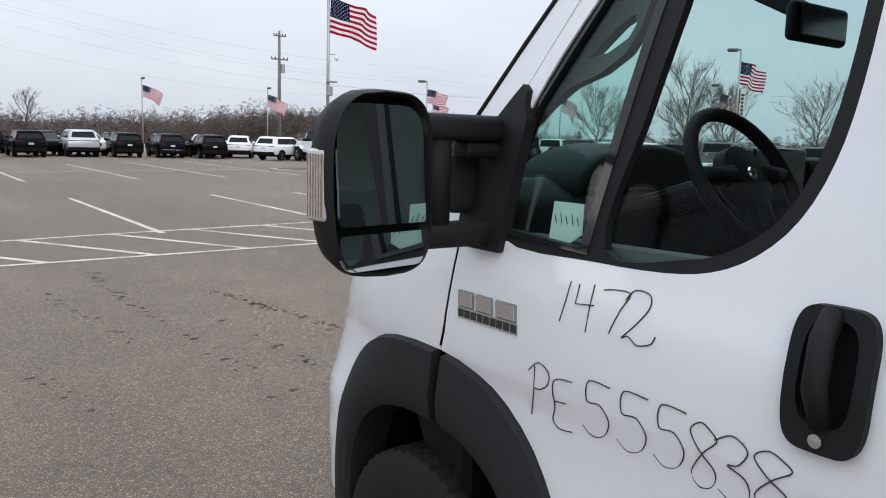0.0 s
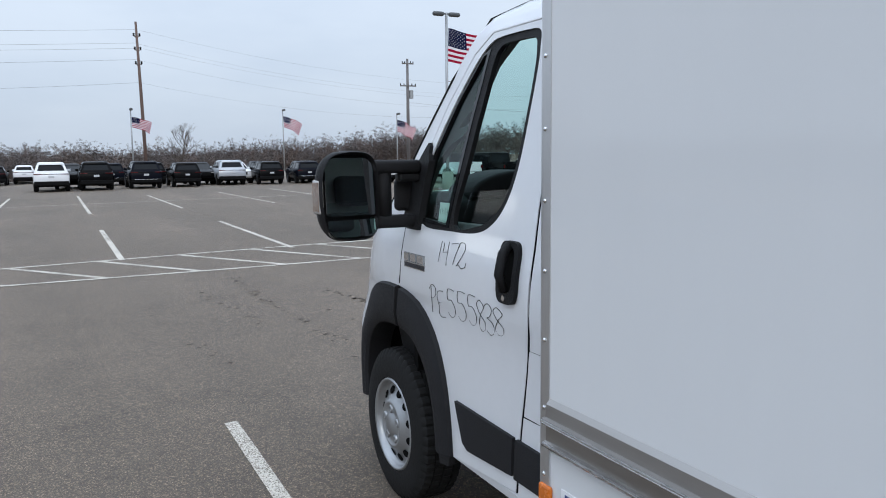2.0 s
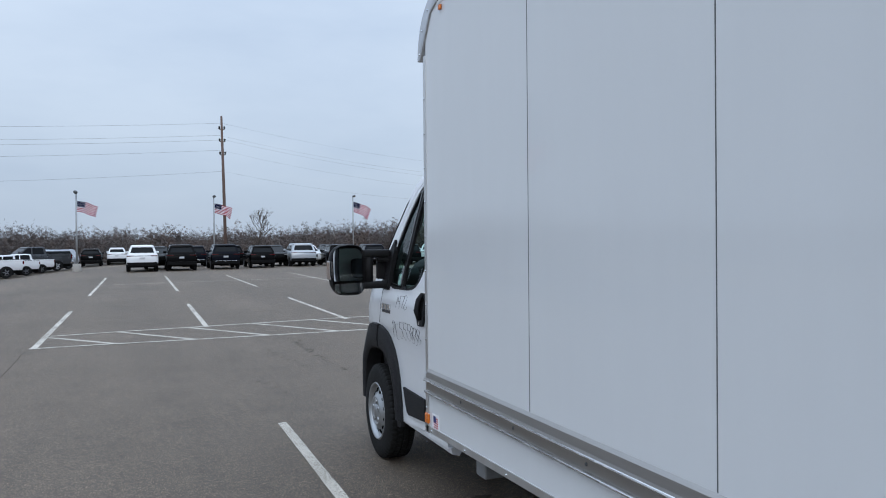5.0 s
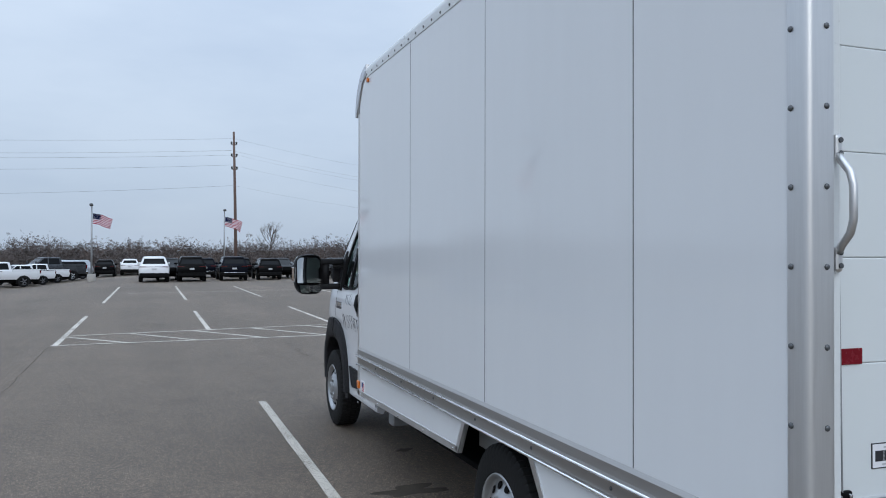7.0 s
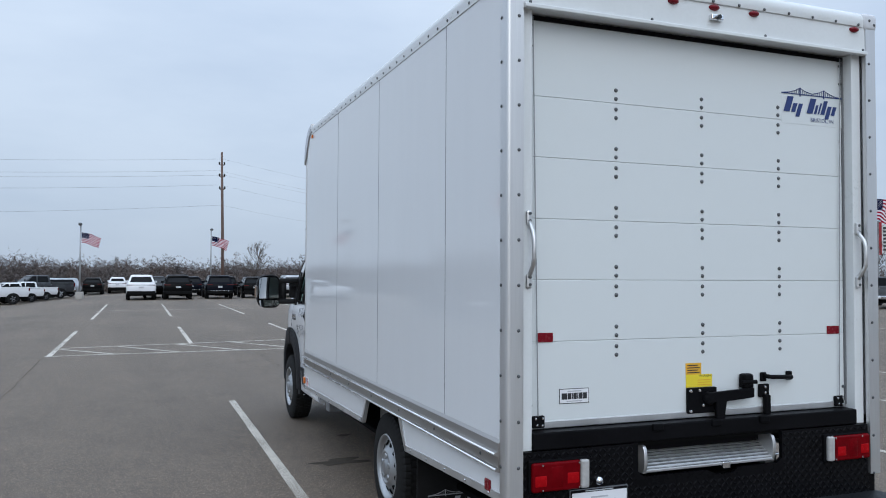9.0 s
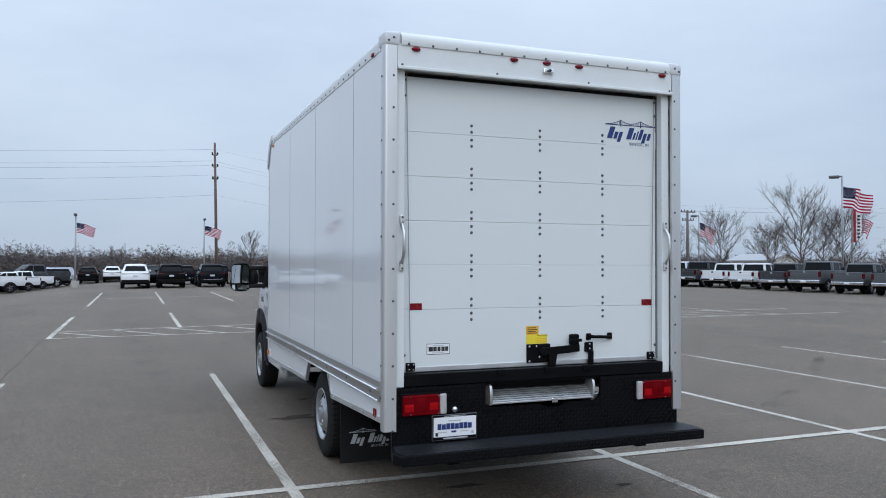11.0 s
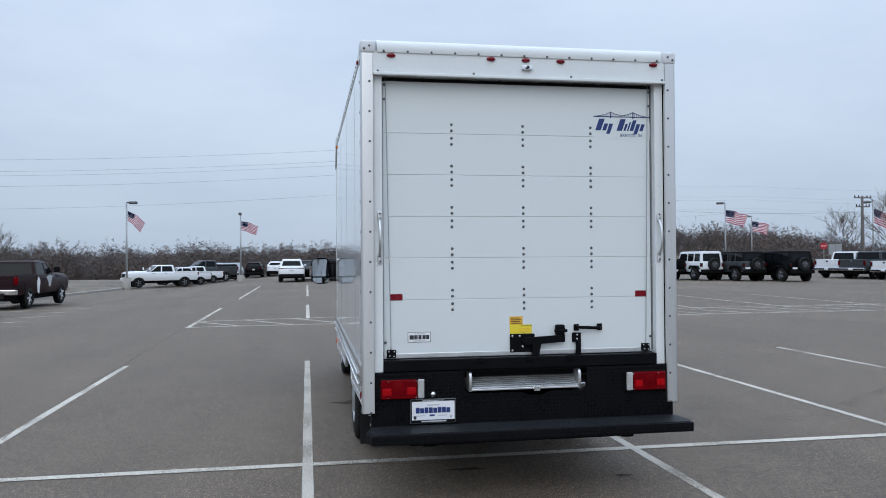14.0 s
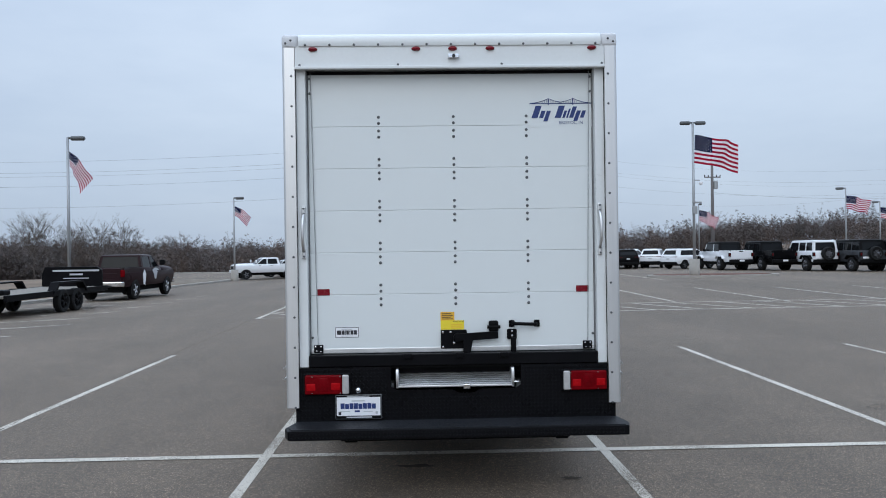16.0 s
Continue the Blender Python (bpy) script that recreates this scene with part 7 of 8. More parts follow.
    part("plate", box_bm(-0.62 if not bed else -0.16, -0.30 if not bed else 0.16, -0.172 if bed else -0.03, 0.02, 0.58 if bed else 0.76, 0.695 if bed else 0.875, bevel=0.004), M_STICKWHITE, car, "white rear plate")
    if bed:
        for o in (-1, 1):
            a, b = sorted((o * (hw - 0.07), o * hw))
            part("bed_side", box_bm(a, b, 0.02, 1.6, 0.9, 1.30, bevel=0.02), body, car)
        part("tailgate", box_bm(-(hw - 0.12), hw - 0.12, -0.02, 0.06, 0.76, 1.30, bevel=0.02), body, car)
        part("tailgate_handle", box_bm(-0.14, 0.14, -0.03, 0.0, 1.20, 1.27, bevel=0.012), M_CARTRIM, car)
    else:
        sp = part("spare_wheel", lathe_bm([(-0.02, 0.02), (-0.20, 0.14), (-0.24, 0.25), (-0.26, 0.37), (-0.20, 0.41), (-0.04, 0.40), (-0.02, 0.2)], origin=(0.06, -0.02, 1.06), axis='Y', seg=28), M_RUBBER, car, "spare wheel on the tailgate", smooth=35)
        bm = bmesh.new()
        add_lathe(bm, [(-0.262, 0.25), (-0.225, 0.235), (-0.215, 0.21), (-0.205, 0.001)], origin=(0.06, -0.02, 1.06), axis='Y', seg=24, caps=False)
        for k in range(7):
            a = 2 * math.pi * k / 7 + 0.3
            add_tube(bm, [(0.06, -0.225, 1.06), (0.06 + 0.22 * math.cos(a), -0.235, 1.06 + 0.22 * math.sin(a))], [0.04, 0.022], 5)
        part("spare_rim", bm, M_ALLOY, sp)
    return car


def put(car, x, y, heading, size=1.0):
    """Stand the rear bumper's middle at x, y with the nose turned heading degrees clockwise from north."""
    car.matrix_basis = pose(x, y, lot_z(x, y), 0, 0, -heading) @ Matrix.Scale(size, 4)
    return car


def again(car, x, y, heading):
    return copy_thing(car, pose(x, y, lot_z(x, y), 0, 0, -heading) @ Matrix.Scale(car.matrix_basis.to_scale().x, 4))


FRONT = "sport utilities in the front row"
b_suv = put(suv("parked_suv", P_BLACK, "black sport utility parked nose away on asphalt", FRONT), 1.85, 44.9, 0, 0.925)
w_suv = put(suv("parked_suv", M_WHITE, "white sport utility parked nose away on asphalt", FRONT), -0.35, 44.3, 0, 0.925)
s_suv = put(suv("parked_suv", P_SILVER, "silver sport utility parked nose away on asphalt", FRONT), 9.85, 48.5, 2, 0.925)
n_suv = put(suv("parked_suv", P_NAVY, "dark blue sport utility parked nose away on asphalt", FRONT), 4.5, 45.9, 0, 0.925)
again(b_suv, 6.95, 47.2, 0)
again(b_suv, 12.3, 48.3, 2)
again(n_suv, 14.7, 48.0, 4)
again(b_suv, 17.0, 47.2, 5)
for x, y, c in ((3.1, 52.6, n_suv), (5.7, 53.4, b_suv), (8.4, 54.4, b_suv), (10.9, 55.2, w_suv), (13.5, 55.4, n_suv), (16.0, 55.2, b_suv), (18.6, 54.6, w_suv), (0.6, 52.4, b_suv)):
    again(c, x, y, 180 if x % 2 < 1 else 0)
compact = put(suv("parked_suv", P_BLACK, "small black sport utility beside the lamp post", FRONT, low=True), -4.0, 62.0, 0, 0.86)
compact_w = put(suv("parked_suv", M_WHITE, "small white sport utility parked nose away", FRONT, low=True), -2.15, 62.6, 0, 0.84)
# white and dark cars at the corner of the island
again(w_suv, 19.4, 45.6, 62)
again(w_suv, 19.0, 48.6, 25)

ROW = "pickups and off-roaders in the diagonal row"
gl_w = put(jeep("parked_pickup", M_WHITE, "white boxy off-road pickup with a dark hard top", ROW, bed=True), 22.6, 40.6, -2)
gl_b = put(jeep("parked_pickup", P_BLACK, "black boxy off-road pickup with a hard top", ROW, bed=True), 24.6, 38.8, -2)
jp_w = put(jeep("parked_off_roader", M_WHITE, "white boxy four-door with a spare wheel behind", ROW), 26.3, 37.0, -2)
jp_g = put(jeep("parked_off_roader", P_GREY, "dark grey boxy four-door with a spare wheel behind", ROW), 28.1, 35.1, -2)
jp_b = put(jeep("parked_off_roader", P_BLACK, "black boxy four-door with a spare wheel behind", ROW), 29.9, 33.0, -2)
pk_w = put(pickup("parked_pickup", M_WHITE, "white crew-cab pickup parked tail towards the lane", ROW), 36.0, 39.1, 70, 0.93)
pk_g = put(pickup("parked_pickup", P_GREY, "grey crew-cab pickup parked tail towards the lane", ROW), 36.2, 36.9, 70, 0.93)
pk_s = put(pickup("parked_pickup", P_STEEL, "steel grey crew-cab pickup parked tail towards the lane", ROW), 35.8, 25.7, 70, 0.93)
for x, y, c in ((36.2, 34.3, pk_w), (36.1, 31.5, pk_w), (35.8, 28.5, pk_g), (35.6, 22.8, pk_s), (35.2, 19.9, pk_s), (34.8, 17.0, pk_g)):
    again(c, x + 0.3, y, 70)
WEST = "white pickups in the western row"
lw = put(pickup("parked_pickup", M_WHITE, "white crew-cab pickup parked side on by the kerb", WEST, chrome=False, rim=M_ALLOY, ht=1.84), -7.3, 49.5, -114, 0.84)
again(lw, -6.7, 52.4, -114)
again(lw, -6.1, 55.3, -113)
again(pk_g, -5.3, 57.9, -115)
again(s_suv, -4.9, 60.6, -112)

# delivery pickup with its car trailer
tow = put(pickup("tow_pickup", P_MAROON, "dark maroon delivery pickup hitched to a flat trailer", rim=M_ALLOYS, ht=1.90, light_lamp=True), -11.25, 22.75, 2)
part("door_decal", prism_bm([(3.05, 1.2), (3.3, 1.28), (3.55, 1.28), (3.8, 1.2), (3.6, 1.02), (3.55, 0.85), (3.42, 0.78), (3.3, 0.85), (3.25, 1.02)], 1.015, 1.022, 'YZ'), M_GREYPRINT, tow, "pale door decal")
part("bed_decal", prism_bm([(2.02, 0.62), (2.20, 0.56), (2.34, 1.05), (2.16, 1.25), (1.98, 1.05)], 1.016, 1.023, 'YZ'), M_STICKWHITE, tow, "pale bed decal")
trailer = thing("car_trailer", "flat black car trailer with a wooden deck and a headboard", "trailer", (-10.62, 12.4, lot_z(-10.5, 16.0)), -2)
part("deck", box_bm(-1.02, 1.02, 0.0, 6.2, 0.62, 0.70, bevel=0.01), surf("weathered_trailer_deck", (0.22, 0.20, 0.175), 0.85, vary=0.3, scale=2, stretch=(8, 0.6, 1), bump=0.3, bscale=20), trailer, "weathered plank deck")
for k in range(11):
    part("deck_plank", box_bm(-0.99 + 0.18 * k, -0.99 + 0.18 * k + 0.172, 0.02, 6.18, 0.700, 0.712), trailer.children[0].data.materials[0], trailer)
for o in (-1, 1):
    part("side_rail", box_bm(o * 1.06 - 0.05, o * 1.06 + 0.05, -0.1, 6.3, 0.54, 0.72, bevel=0.01), M_BLACK, trailer)
    part("mudguard", prism_bm([(2.45, 0.62), (2.75, 0.98), (4.35, 0.98), (4.70, 0.62), (4.62, 0.62), (4.30, 0.93), (2.80, 0.93), (2.53, 0.62)], *sorted((o * 0.88, o * 1.16)), 'YZ'), M_BLACK, trailer, "black steel mudguard")
    for yy in (3.10, 4.02):
        car_wheel(trailer, o * 1.14, yy, 0.37, 0.22, o, M_CARTRIM)
    part("ramp", prism_bm([(-0.1, 0.60), (-1.5, 0.32), (-1.5, 0.36), (-0.1, 0.72)], o * 0.65 - 0.25, o * 0.65 + 0.25, 'YZ'), M_BLACK, trailer)
part("tongue", tube_bm([(-0.9, 6.2, 0.58), (0, 8.4, 0.55)], 0.05, 6), M_BLACK, trailer)
part("tongue", tube_bm([(0.9, 6.2, 0.58), (0, 8.4, 0.55), (0, 9.1, 0.55)], 0.05, 6), M_BLACK, trailer)
hb = part("headboard", prism_bm([(-1.06, 0.66), (1.06, 0.66), (1.06, 1.28), (0.9, 1.40), (-0.95, 1.40), (-1.06, 1.12)], 5.92, 6.05, 'XZ', bevel=0.02), M_BLACK, trailer, "black headboard with pale lettering as bars")
part("print_bar", box_bm(-0.66, 0.98, 5.905, 5.93, 1.235, 1.295), M_GREYPRINT, hb)
part("print_bar", box_bm(-0.06, 0.40, 5.905, 5.93, 1.10, 1.16), M_GREYPRINT, hb)
part("print_bar", box_bm(-0.30, 0.62, 5.905, 5.93, 0.98, 1.01), M_GREYPRINT, hb)
part("wheel_chock", box_bm(0.2, 0.9, 0.1, 0.5, 0.71, 0.86, bevel=0.05), M_BLACK, trailer)


# ---- lamp posts with flags ----
def flag_bm(w, h, seed, droop):
    """A striped flag flying towards +x from its hoist, rippled and sagging; materials red, white, blue."""
    nx, nz = 30, 26
    def at(u, v, off=0.0):
        x = w * u * (1 - 0.10 * droop) 
        y = 0.075 * w * (0.3 + u) * math.sin(10.0 * u + seed + 2.2 * v) + 0.03 * w * u * math.sin(19.0 * u + 2 * seed) + off
        z = -h * v - droop * w * (0.25 * u + 0.30 * u * u) - 0.055 * h * math.sin(9 * u + seed * 2 + 1.5 * v) * u
        x -= droop * 0.22 * w * v * u
        return (x, y, z)
    bm = bmesh.new()
    g = [[bm.verts.new(at(i / nx, j / nz)) for j in range(nz + 1)] for i in range(nx + 1)]
    for i in range(nx):
        for j in range(nz):
            f = bm.faces.new((g[i][j], g[i + 1][j], g[i + 1][j + 1], g[i][j + 1]))
            s = j // 2
            f.material_index = 2 if (i < 12 and j < 14) else s % 2
            f.smooth = True
    for r in range(9):
        for c in range(6 if r % 2 == 0 else 5):
            u = (0.033 + 0.066 * c + (0 if r % 2 == 0 else 0.033)) * 1.0
            v = (0.054 * (r + 1))
            d = 0.011
            for off in (-0.004, 0.004):
                q = [bm.verts.new(at(u + dx * d, v + dv * d * 1.6, off)) for dx, dv in ((0, -1), (1, 0), (0, 1), (-1, 0))]
                bm.faces.new(q).material_index = 1
    return bm


def lamp_post(at, height, heads, fw, seed, droop, fdir=0.0, label="grey lamp post flying a striped flag", pedestal=0.0, extras=False):
    lp = thing("street_lamp", label, "lamp post", at, group="lamp posts with flags")
    r = 0.042 + 0.0046 * height
    part("pole", tube_bm([(0, 0, 0.0), (0, 0, height)], [r, r * 0.72], 12), M_GALV, lp, smooth=60)
    part("base", tube_bm([(0, 0, -0.5), (0, 0, 0.5 + pedestal)], [0.27, 0.26], 16), M_CURB, lp, "round concrete base", smooth=50)
    for hd in heads:
        bm = bmesh.new()
        k = (0.55 + 0.045 * height) * (0.85 if len(heads) > 1 else 1.0)
        add_box(bm, -0.15 * k, 0.15 * k, 0.16 * k, 0.88 * k, height - 0.14, height + 0.06, bevel=0.09, seg=4)
        add_tube(bm, [(0, 0, height - 0.02), (0, 0.4 * k, height - 0.02)], 0.045, 8)
        part("lamp_head", bm, M_LAMPHEAD, lp, "flat grey lamp head").matrix_basis = Matrix.Rotation(radians(-hd), 4, 'Z')
    fl = part("flag", flag_bm(fw, fw * (0.60 if extras else 0.53), seed, droop), [M_STRIPERED, M_STRIPEWHITE, M_CANTON], lp, "red and white striped flag, blue corner")
    fl.matrix_basis = Matrix.Translation((0, 0, height - 0.42 - 0.03 * height)) @ Matrix.Rotation(radians(fdir), 4, 'Z') @ Matrix.Translation((r, 0, 0))
    if extras:
        part("camera_arm", tube_bm([(0, 0, height * 0.62), (0.30, -0.1, height * 0.62)], 0.025, 6), M_GALV, lp)
        part("dome_camera", lathe_bm([(0.08, 0.09), (0.0, 0.10), (-0.08, 0.07), (-0.11, 0.001)], origin=(0.36, -0.1, height * 0.60), axis='Z', seg=14), M_STICKWHITE, lp, "white dome camera")
        part("control_box", box_bm(-0.12, 0.12, -0.24, -0.08, height * 0.40, height * 0.45, bevel=0.02), M_GALV, lp)
        part("control_box", box_bm(-0.12, 0.34, -0.24, -0.06, height * 0.47, height * 0.48, bevel=0.01), M_GALV, lp)
    return lp


lamp_post((-4.3, 52.0, -0.13), 5.18, (180, ), 1.32, 0.4, 0.55)
lamp_post((5.3, 63.2, 0), 5.5, (180, ), 1.5, 1.7, 0.55)
lamp_post((20.4, 75.7, -0.1), 6.5, (180, ), 2.0, 2.6, 0.70)
lamp_post((31.1, 72.1, -0.1), 6.1, (180, ), 2.2, 0.9, 0.80)
lamp_post((-11.25, 45.9, -0.36), 5.83, (90, ), 1.25, 3.1, 1.15, pedestal=0.25)
lamp_post((-13.9, 26.0, -0.40), 7.3, (90, ), 1.2, 4.4, 1.9, pedestal=0.2)
lamp_post((16.2, 31.0, 0.1), 8.0, (90, 270), 2.45, 5.0, 0.38, label="tall twin-headed lamp post flying a large flag", extras=True, pedestal=0.35)
lamp_post((35.5, 51.5, 0), 6.05, (290, ), 2.0, 1.1, 0.45)
lamp_post((50.1, 71.5, -0.1), 6.1, (290, ), 2.1, 2.2, 0.35)
lamp_post((47.1, 48.5, 0), 6.0, (320, ), 2.2, 3.3, 0.8)
lamp_post((41.1, 27.7, 0), 7.2, (320, ), 2.5, 0.2, 0.36)
lamp_post((52.0, 36.5, 0), 6.2, (320, ), 2.2, 1.9, 0.6)
lamp_post((-26.0, -4.5, 0), 6.6, (90, ), 2.2, 0.7, 0.25)
lamp_post((-30.0, 12.5, 0), 6.6, (90, ), 2.2, 2.7, 0.25)

# kerbed island round the tall lamp post
bm = bmesh.new()
add_prism(bm, [(16.6 + 4.4 * math.cos(a) * (1.0 if math.cos(a) > 0 else 0.62), 31.7 + 1.35 * math.sin(a)) for a in np.linspace(0, 2 * math.pi, 24, endpoint=False)], 0.0, 0.11, 'XY')
island = tagged(part("island", bm, M_CURB), "kerbed concrete island in the lot", "island", kind="structure")
bm = bmesh.new()
add_prism(bm, [(16.6 + 4.0 * math.cos(a) * (1.0 if math.cos(a) > 0 else 0.60), 31.7 + 1.1 * math.sin(a)) for a in np.linspace(0, 2 * math.pi, 24, endpoint=False)], 0.07, 0.13, 'XY')
part("mulch", bm, surf("red_brown_mulch", (0.12, 0.055, 0.04), 0.95, vary=0.4, scale=3, fine=30, bump=0.8, bscale=30), island, "red-brown mulch bed")


# ---- utility poles and wires ----
def utility_pole(at, height, arms, label, lean=0.0, transformer=False, wood=M_GREYPOLE):
    up = thing("utility_pole", label, "utility pole", at)
    part("pole", tube_bm([(0, 0, -2.2), (lean * 0.5, 0, height * 0.5), (lean, 0, height)], [0.20, 0.17, 0.12], 10), wood, up, smooth=60)
    for z, w in arms:
        x = lean * z / height
        if w < 0.6:
            for o in (-1, 1):
                ins = part("insulator", lathe_bm([(0, 0.05), (0.10, 0.13), (0.16, 0.06), (0.26, 0.12), (0.34, 0.05)], origin=(x + o * 0.28, 0, z - 0.1), axis='Z', seg=8), M_CARTRIM, up)
                part("bracket", tube_bm([(x, 0, z - 0.22), (x + o * 0.3, 0, z - 0.05)], 0.05, 5), wood, ins)
        else:
            part("cross_arm", box_bm(x - w / 2, x + w / 2, -0.16, -0.04, z - 0.06, z + 0.06, bevel=0.01), wood, up)
            for k in (-0.95, -0.5, 0.5, 0.95):
                part("insulator", lathe_bm([(0, 0.03), (0.06, 0.06), (0.16, 0.05), (0.2, 0.02)], origin=(x + k * w / 2, -0.1, z + 0.05), axis='Z', seg=8), M_CARTRIM, up)
    if transformer:
        part("transformer", lathe_bm([(0, 0.05), (0.02, 0.24), (0.85, 0.24), (0.92, 0.08)], origin=(0.38, 0, height * 0.66), axis='Z', seg=14), M_GALV, up, "grey pole transformer", smooth=40)
    return up


UP = [((8.8, 88.6, -0.2), 16.3), ((33.8, 75.4, -0.2), 12.1), ((46.4, 49.0, 0.0), 6.7)]
utility_pole(UP[0][0], UP[0][1], [(14.9, 0.3), (13.5, 0.3), (12.0, 0.3)], "tall weathered wooden utility pole beyond the lot", lean=-0.35, wood=M_WOODPOLE)
utility_pole((33.8, 75.4, -0.2), 12.1, [(11.6, 1.3), (9.3, 1.8)], "silvered wooden utility pole with cross-arms and transformer", transformer=True)
utility_pole((55.8, 60.9, -0.2), 7.7, [(7.5, 1.9), (6.6, 1.5)], "silvered wooden utility pole with two cross-arms")
wires = thing("overhead_wires", "thin dark overhead wires strung between poles", "power line", (0, 0, 0))


def wire(a, b, sag, r=0.010):
    a, b = Vector(a), Vector(b)
    pts = [a.lerp(b, k / 16) - Vector((0, 0, 4 * sag * (k / 16) * (1 - k / 16))) for k in range(17)]
    part("wire", tube_bm(pts, r, 4), M_CABLE, wires)


for zz, dx, sag in ((15.3, 0.0, 1.6), (13.9, -0.3, 1.6), (13.4, 0.3, 1.6), (12.2, -0.2, 1.7), (9.8, 0.0, 2.0)):
    wire((8.5 + dx, 88.6, zz), (-95, 96, zz - 0.3), sag)
    wire((8.5 + dx, 88.6, zz), (62 + dx, 92, zz - 4.0 if zz > 10 else zz - 2.0), sag, 0.0055)
    wire((62 + dx, 92, zz - 4.0 if zz > 10 else zz - 2.0), (150, 84, zz - 2.0), sag, 0.0055)
wire((33.8, 75.4, 7.4), (55.8, 60.9, 5.9), 0.5)
wire((55.8, 60.9, 7.4), (110, 20, 8.5), 1.0)


# ---- bare trees ----
def tree_bms(height, spread, seed, fine=4):
    """A leader with limbs all round it, each forking into boughs and fine twigs, in an oval crown."""
    rnd = random.Random(seed)
    trunk, crown = bmesh.new(), bmesh.new()
    h = height * 0.93
    lead = [Vector((0.012 * h * rnd.uniform(-1, 1) * min(k, 3), 0.012 * h * rnd.uniform(-1, 1) * min(k, 3), -0.1 + h * k / 7)) for k in range(8)]
    add_tube(trunk, lead, [height * (0.0125 - 0.0015 * k) for k in range(8)], 7, caps=False)

    def bough(p, d, ln, r, lev):
        pts, q, dd = [p], p, d
        for i in range(3):
            dd = (dd + Vector((rnd.uniform(-1, 1), rnd.uniform(-1, 1), rnd.uniform(-0.2, 0.8))) * 0.17).normalized()
            q = q + dd * ln / 3
            pts.append(q)
        add_tube(crown, pts, [r, r * 0.8, r * 0.6, r * 0.35], 5 if lev == 0 else 3, caps=False)
        if lev == 3:
            return
        for i in range((6, fine, 3)[lev]):
            t = rnd.uniform(0.25, 0.98)
            k = min(2, int(t * 3))
            base = pts[k].lerp(pts[k + 1], t * 3 - k)
            side = Vector((rnd.uniform(-1, 1), rnd.uniform(-1, 1), rnd.uniform(-0.3, 0.6)))
            bough(base, (dd + side * 0.9).normalized(), ln * rnd.uniform(0.38, 0.58), max(0.0048, r * 0.55), lev + 1)

    n = 24
    for i in range(n):
        t = 0.24 + 0.70 * (i + rnd.random()) / n
        k = min(6, int(t * 7))
        p = lead[k].lerp(lead[k + 1], t * 7 - k)
        az = 2.4 * i + rnd.uniform(-0.5, 0.5)
        reach = spread * h * 0.46 * max(0.25, math.sin(math.pi * min(1.0, (t - 0.05) / 0.95))) ** 0.8 * rnd.uniform(0.8, 1.15)
        up = 0.45 + 1.1 * t
        bough(p, Vector((math.cos(az), math.sin(az), up)).normalized(), reach * math.sqrt(1 + 0.5 * up * up), height * 0.0058 * (1.15 - 0.7 * t), 0)
    for b in (trunk, crown):
        b.normal_update()
    top = max(v.co.z for v in crown.verts)
    for b in (trunk, crown):
        bmesh.ops.scale(b, vec=(height / top,) * 3, verts=b.verts)
    return trunk, crown


def bare_tree(at, height, spread, seed, label="leafless winter tree with fine spreading twigs", fine=4):
    t = thing("tree", label, "tree", at, random.Random(seed).uniform(0, 360), group="bare trees by the lot")
    a, b = tree_bms(height, spread, seed, fine)
    part("trunk", a, M_BARK, t, smooth=60)
    part("crown", b, M_BARK, t, "bare twiggy crown")
    return t


tA = bare_tree((40.0, 37.6, 0), 6.3, 0.90, 3, fine=5)
tB = bare_tree((41.3, 31.2, 0), 8.0, 0.95, 8, fine=5)
tC = bare_tree((45.5, 31.6, 0), 6.3, 0.90, 12, fine=5)
tD = bare_tree((-39.7, 75.7, ground_height(-39.7, 75.7)), 8.4, 0.85, 21, fine=5)
tE = bare_tree((-33.9, 78.3, ground_height(-33.9, 78.3)), 7.8, 0.9, 27, fine=5)
tF = bare_tree((14.7, 103.0, ground_height(14.7, 103.0)), 8.8, 0.42, 33)
for src, x, y, k in ((tA, 52.0, 44.5, 20), (tC, 54.0, 41.0, 100), (tB, 60.0, 33.0, 200), (tA, 58.0, 52.0, 70), (tE, -31.6, 80.0, 140), (tE, -36.3, 77.6, 250), (tC, 50.0, 24.0, 15), (tA, 47.5, 52.5, 160), (tF, -45.0, 66.0, 30)):
    copy_thing(src, pose(x, y, min(0.0, ground_height(x, y)), 0, 0, k))


# fans of hair-fine twigs: half of each is gaps
def spray_mat(name, col):
    m, t, bsdf, N, link = node_mat(name)
    bsdf.inputs["Base Color"].default_value = (*col, 1)
    bsdf.inputs["Roughness"].default_value = 0.95
    tc, nz, cut, tr, mix = N.new("ShaderNodeTexCoord"), N.new("ShaderNodeTexNoise"), N.new("ShaderNodeMath"), N.new("ShaderNodeBsdfTransparent"), N.new("ShaderNodeMixShader")
    nz.inputs["Scale"].default_value = 55.0
    nz.inputs["Detail"].default_value = 1.0
    cut.operation = 'GREATER_THAN'
    cut.inputs[1].default_value = 0.55
    link(tc.outputs["Object"], nz.inputs["Vector"])
    link(nz.outputs[0], cut.inputs[0])
    link(cut.outputs[0], mix.inputs[0])
    link(tr.outputs[0], mix.inputs[1])
    link(bsdf.outputs[0], mix.inputs[2])
    link(mix.outputs[0], N["Material Output"].inputs["Surface"])
    return m


SPRAYS = [spray_mat("grey_twig_spray", (0.105, 0.088, 0.082)), spray_mat("dark_twig_spray", (0.070, 0.060, 0.057)), spray_mat("reddish_twig_spray", (0.120, 0.088, 0.073))]


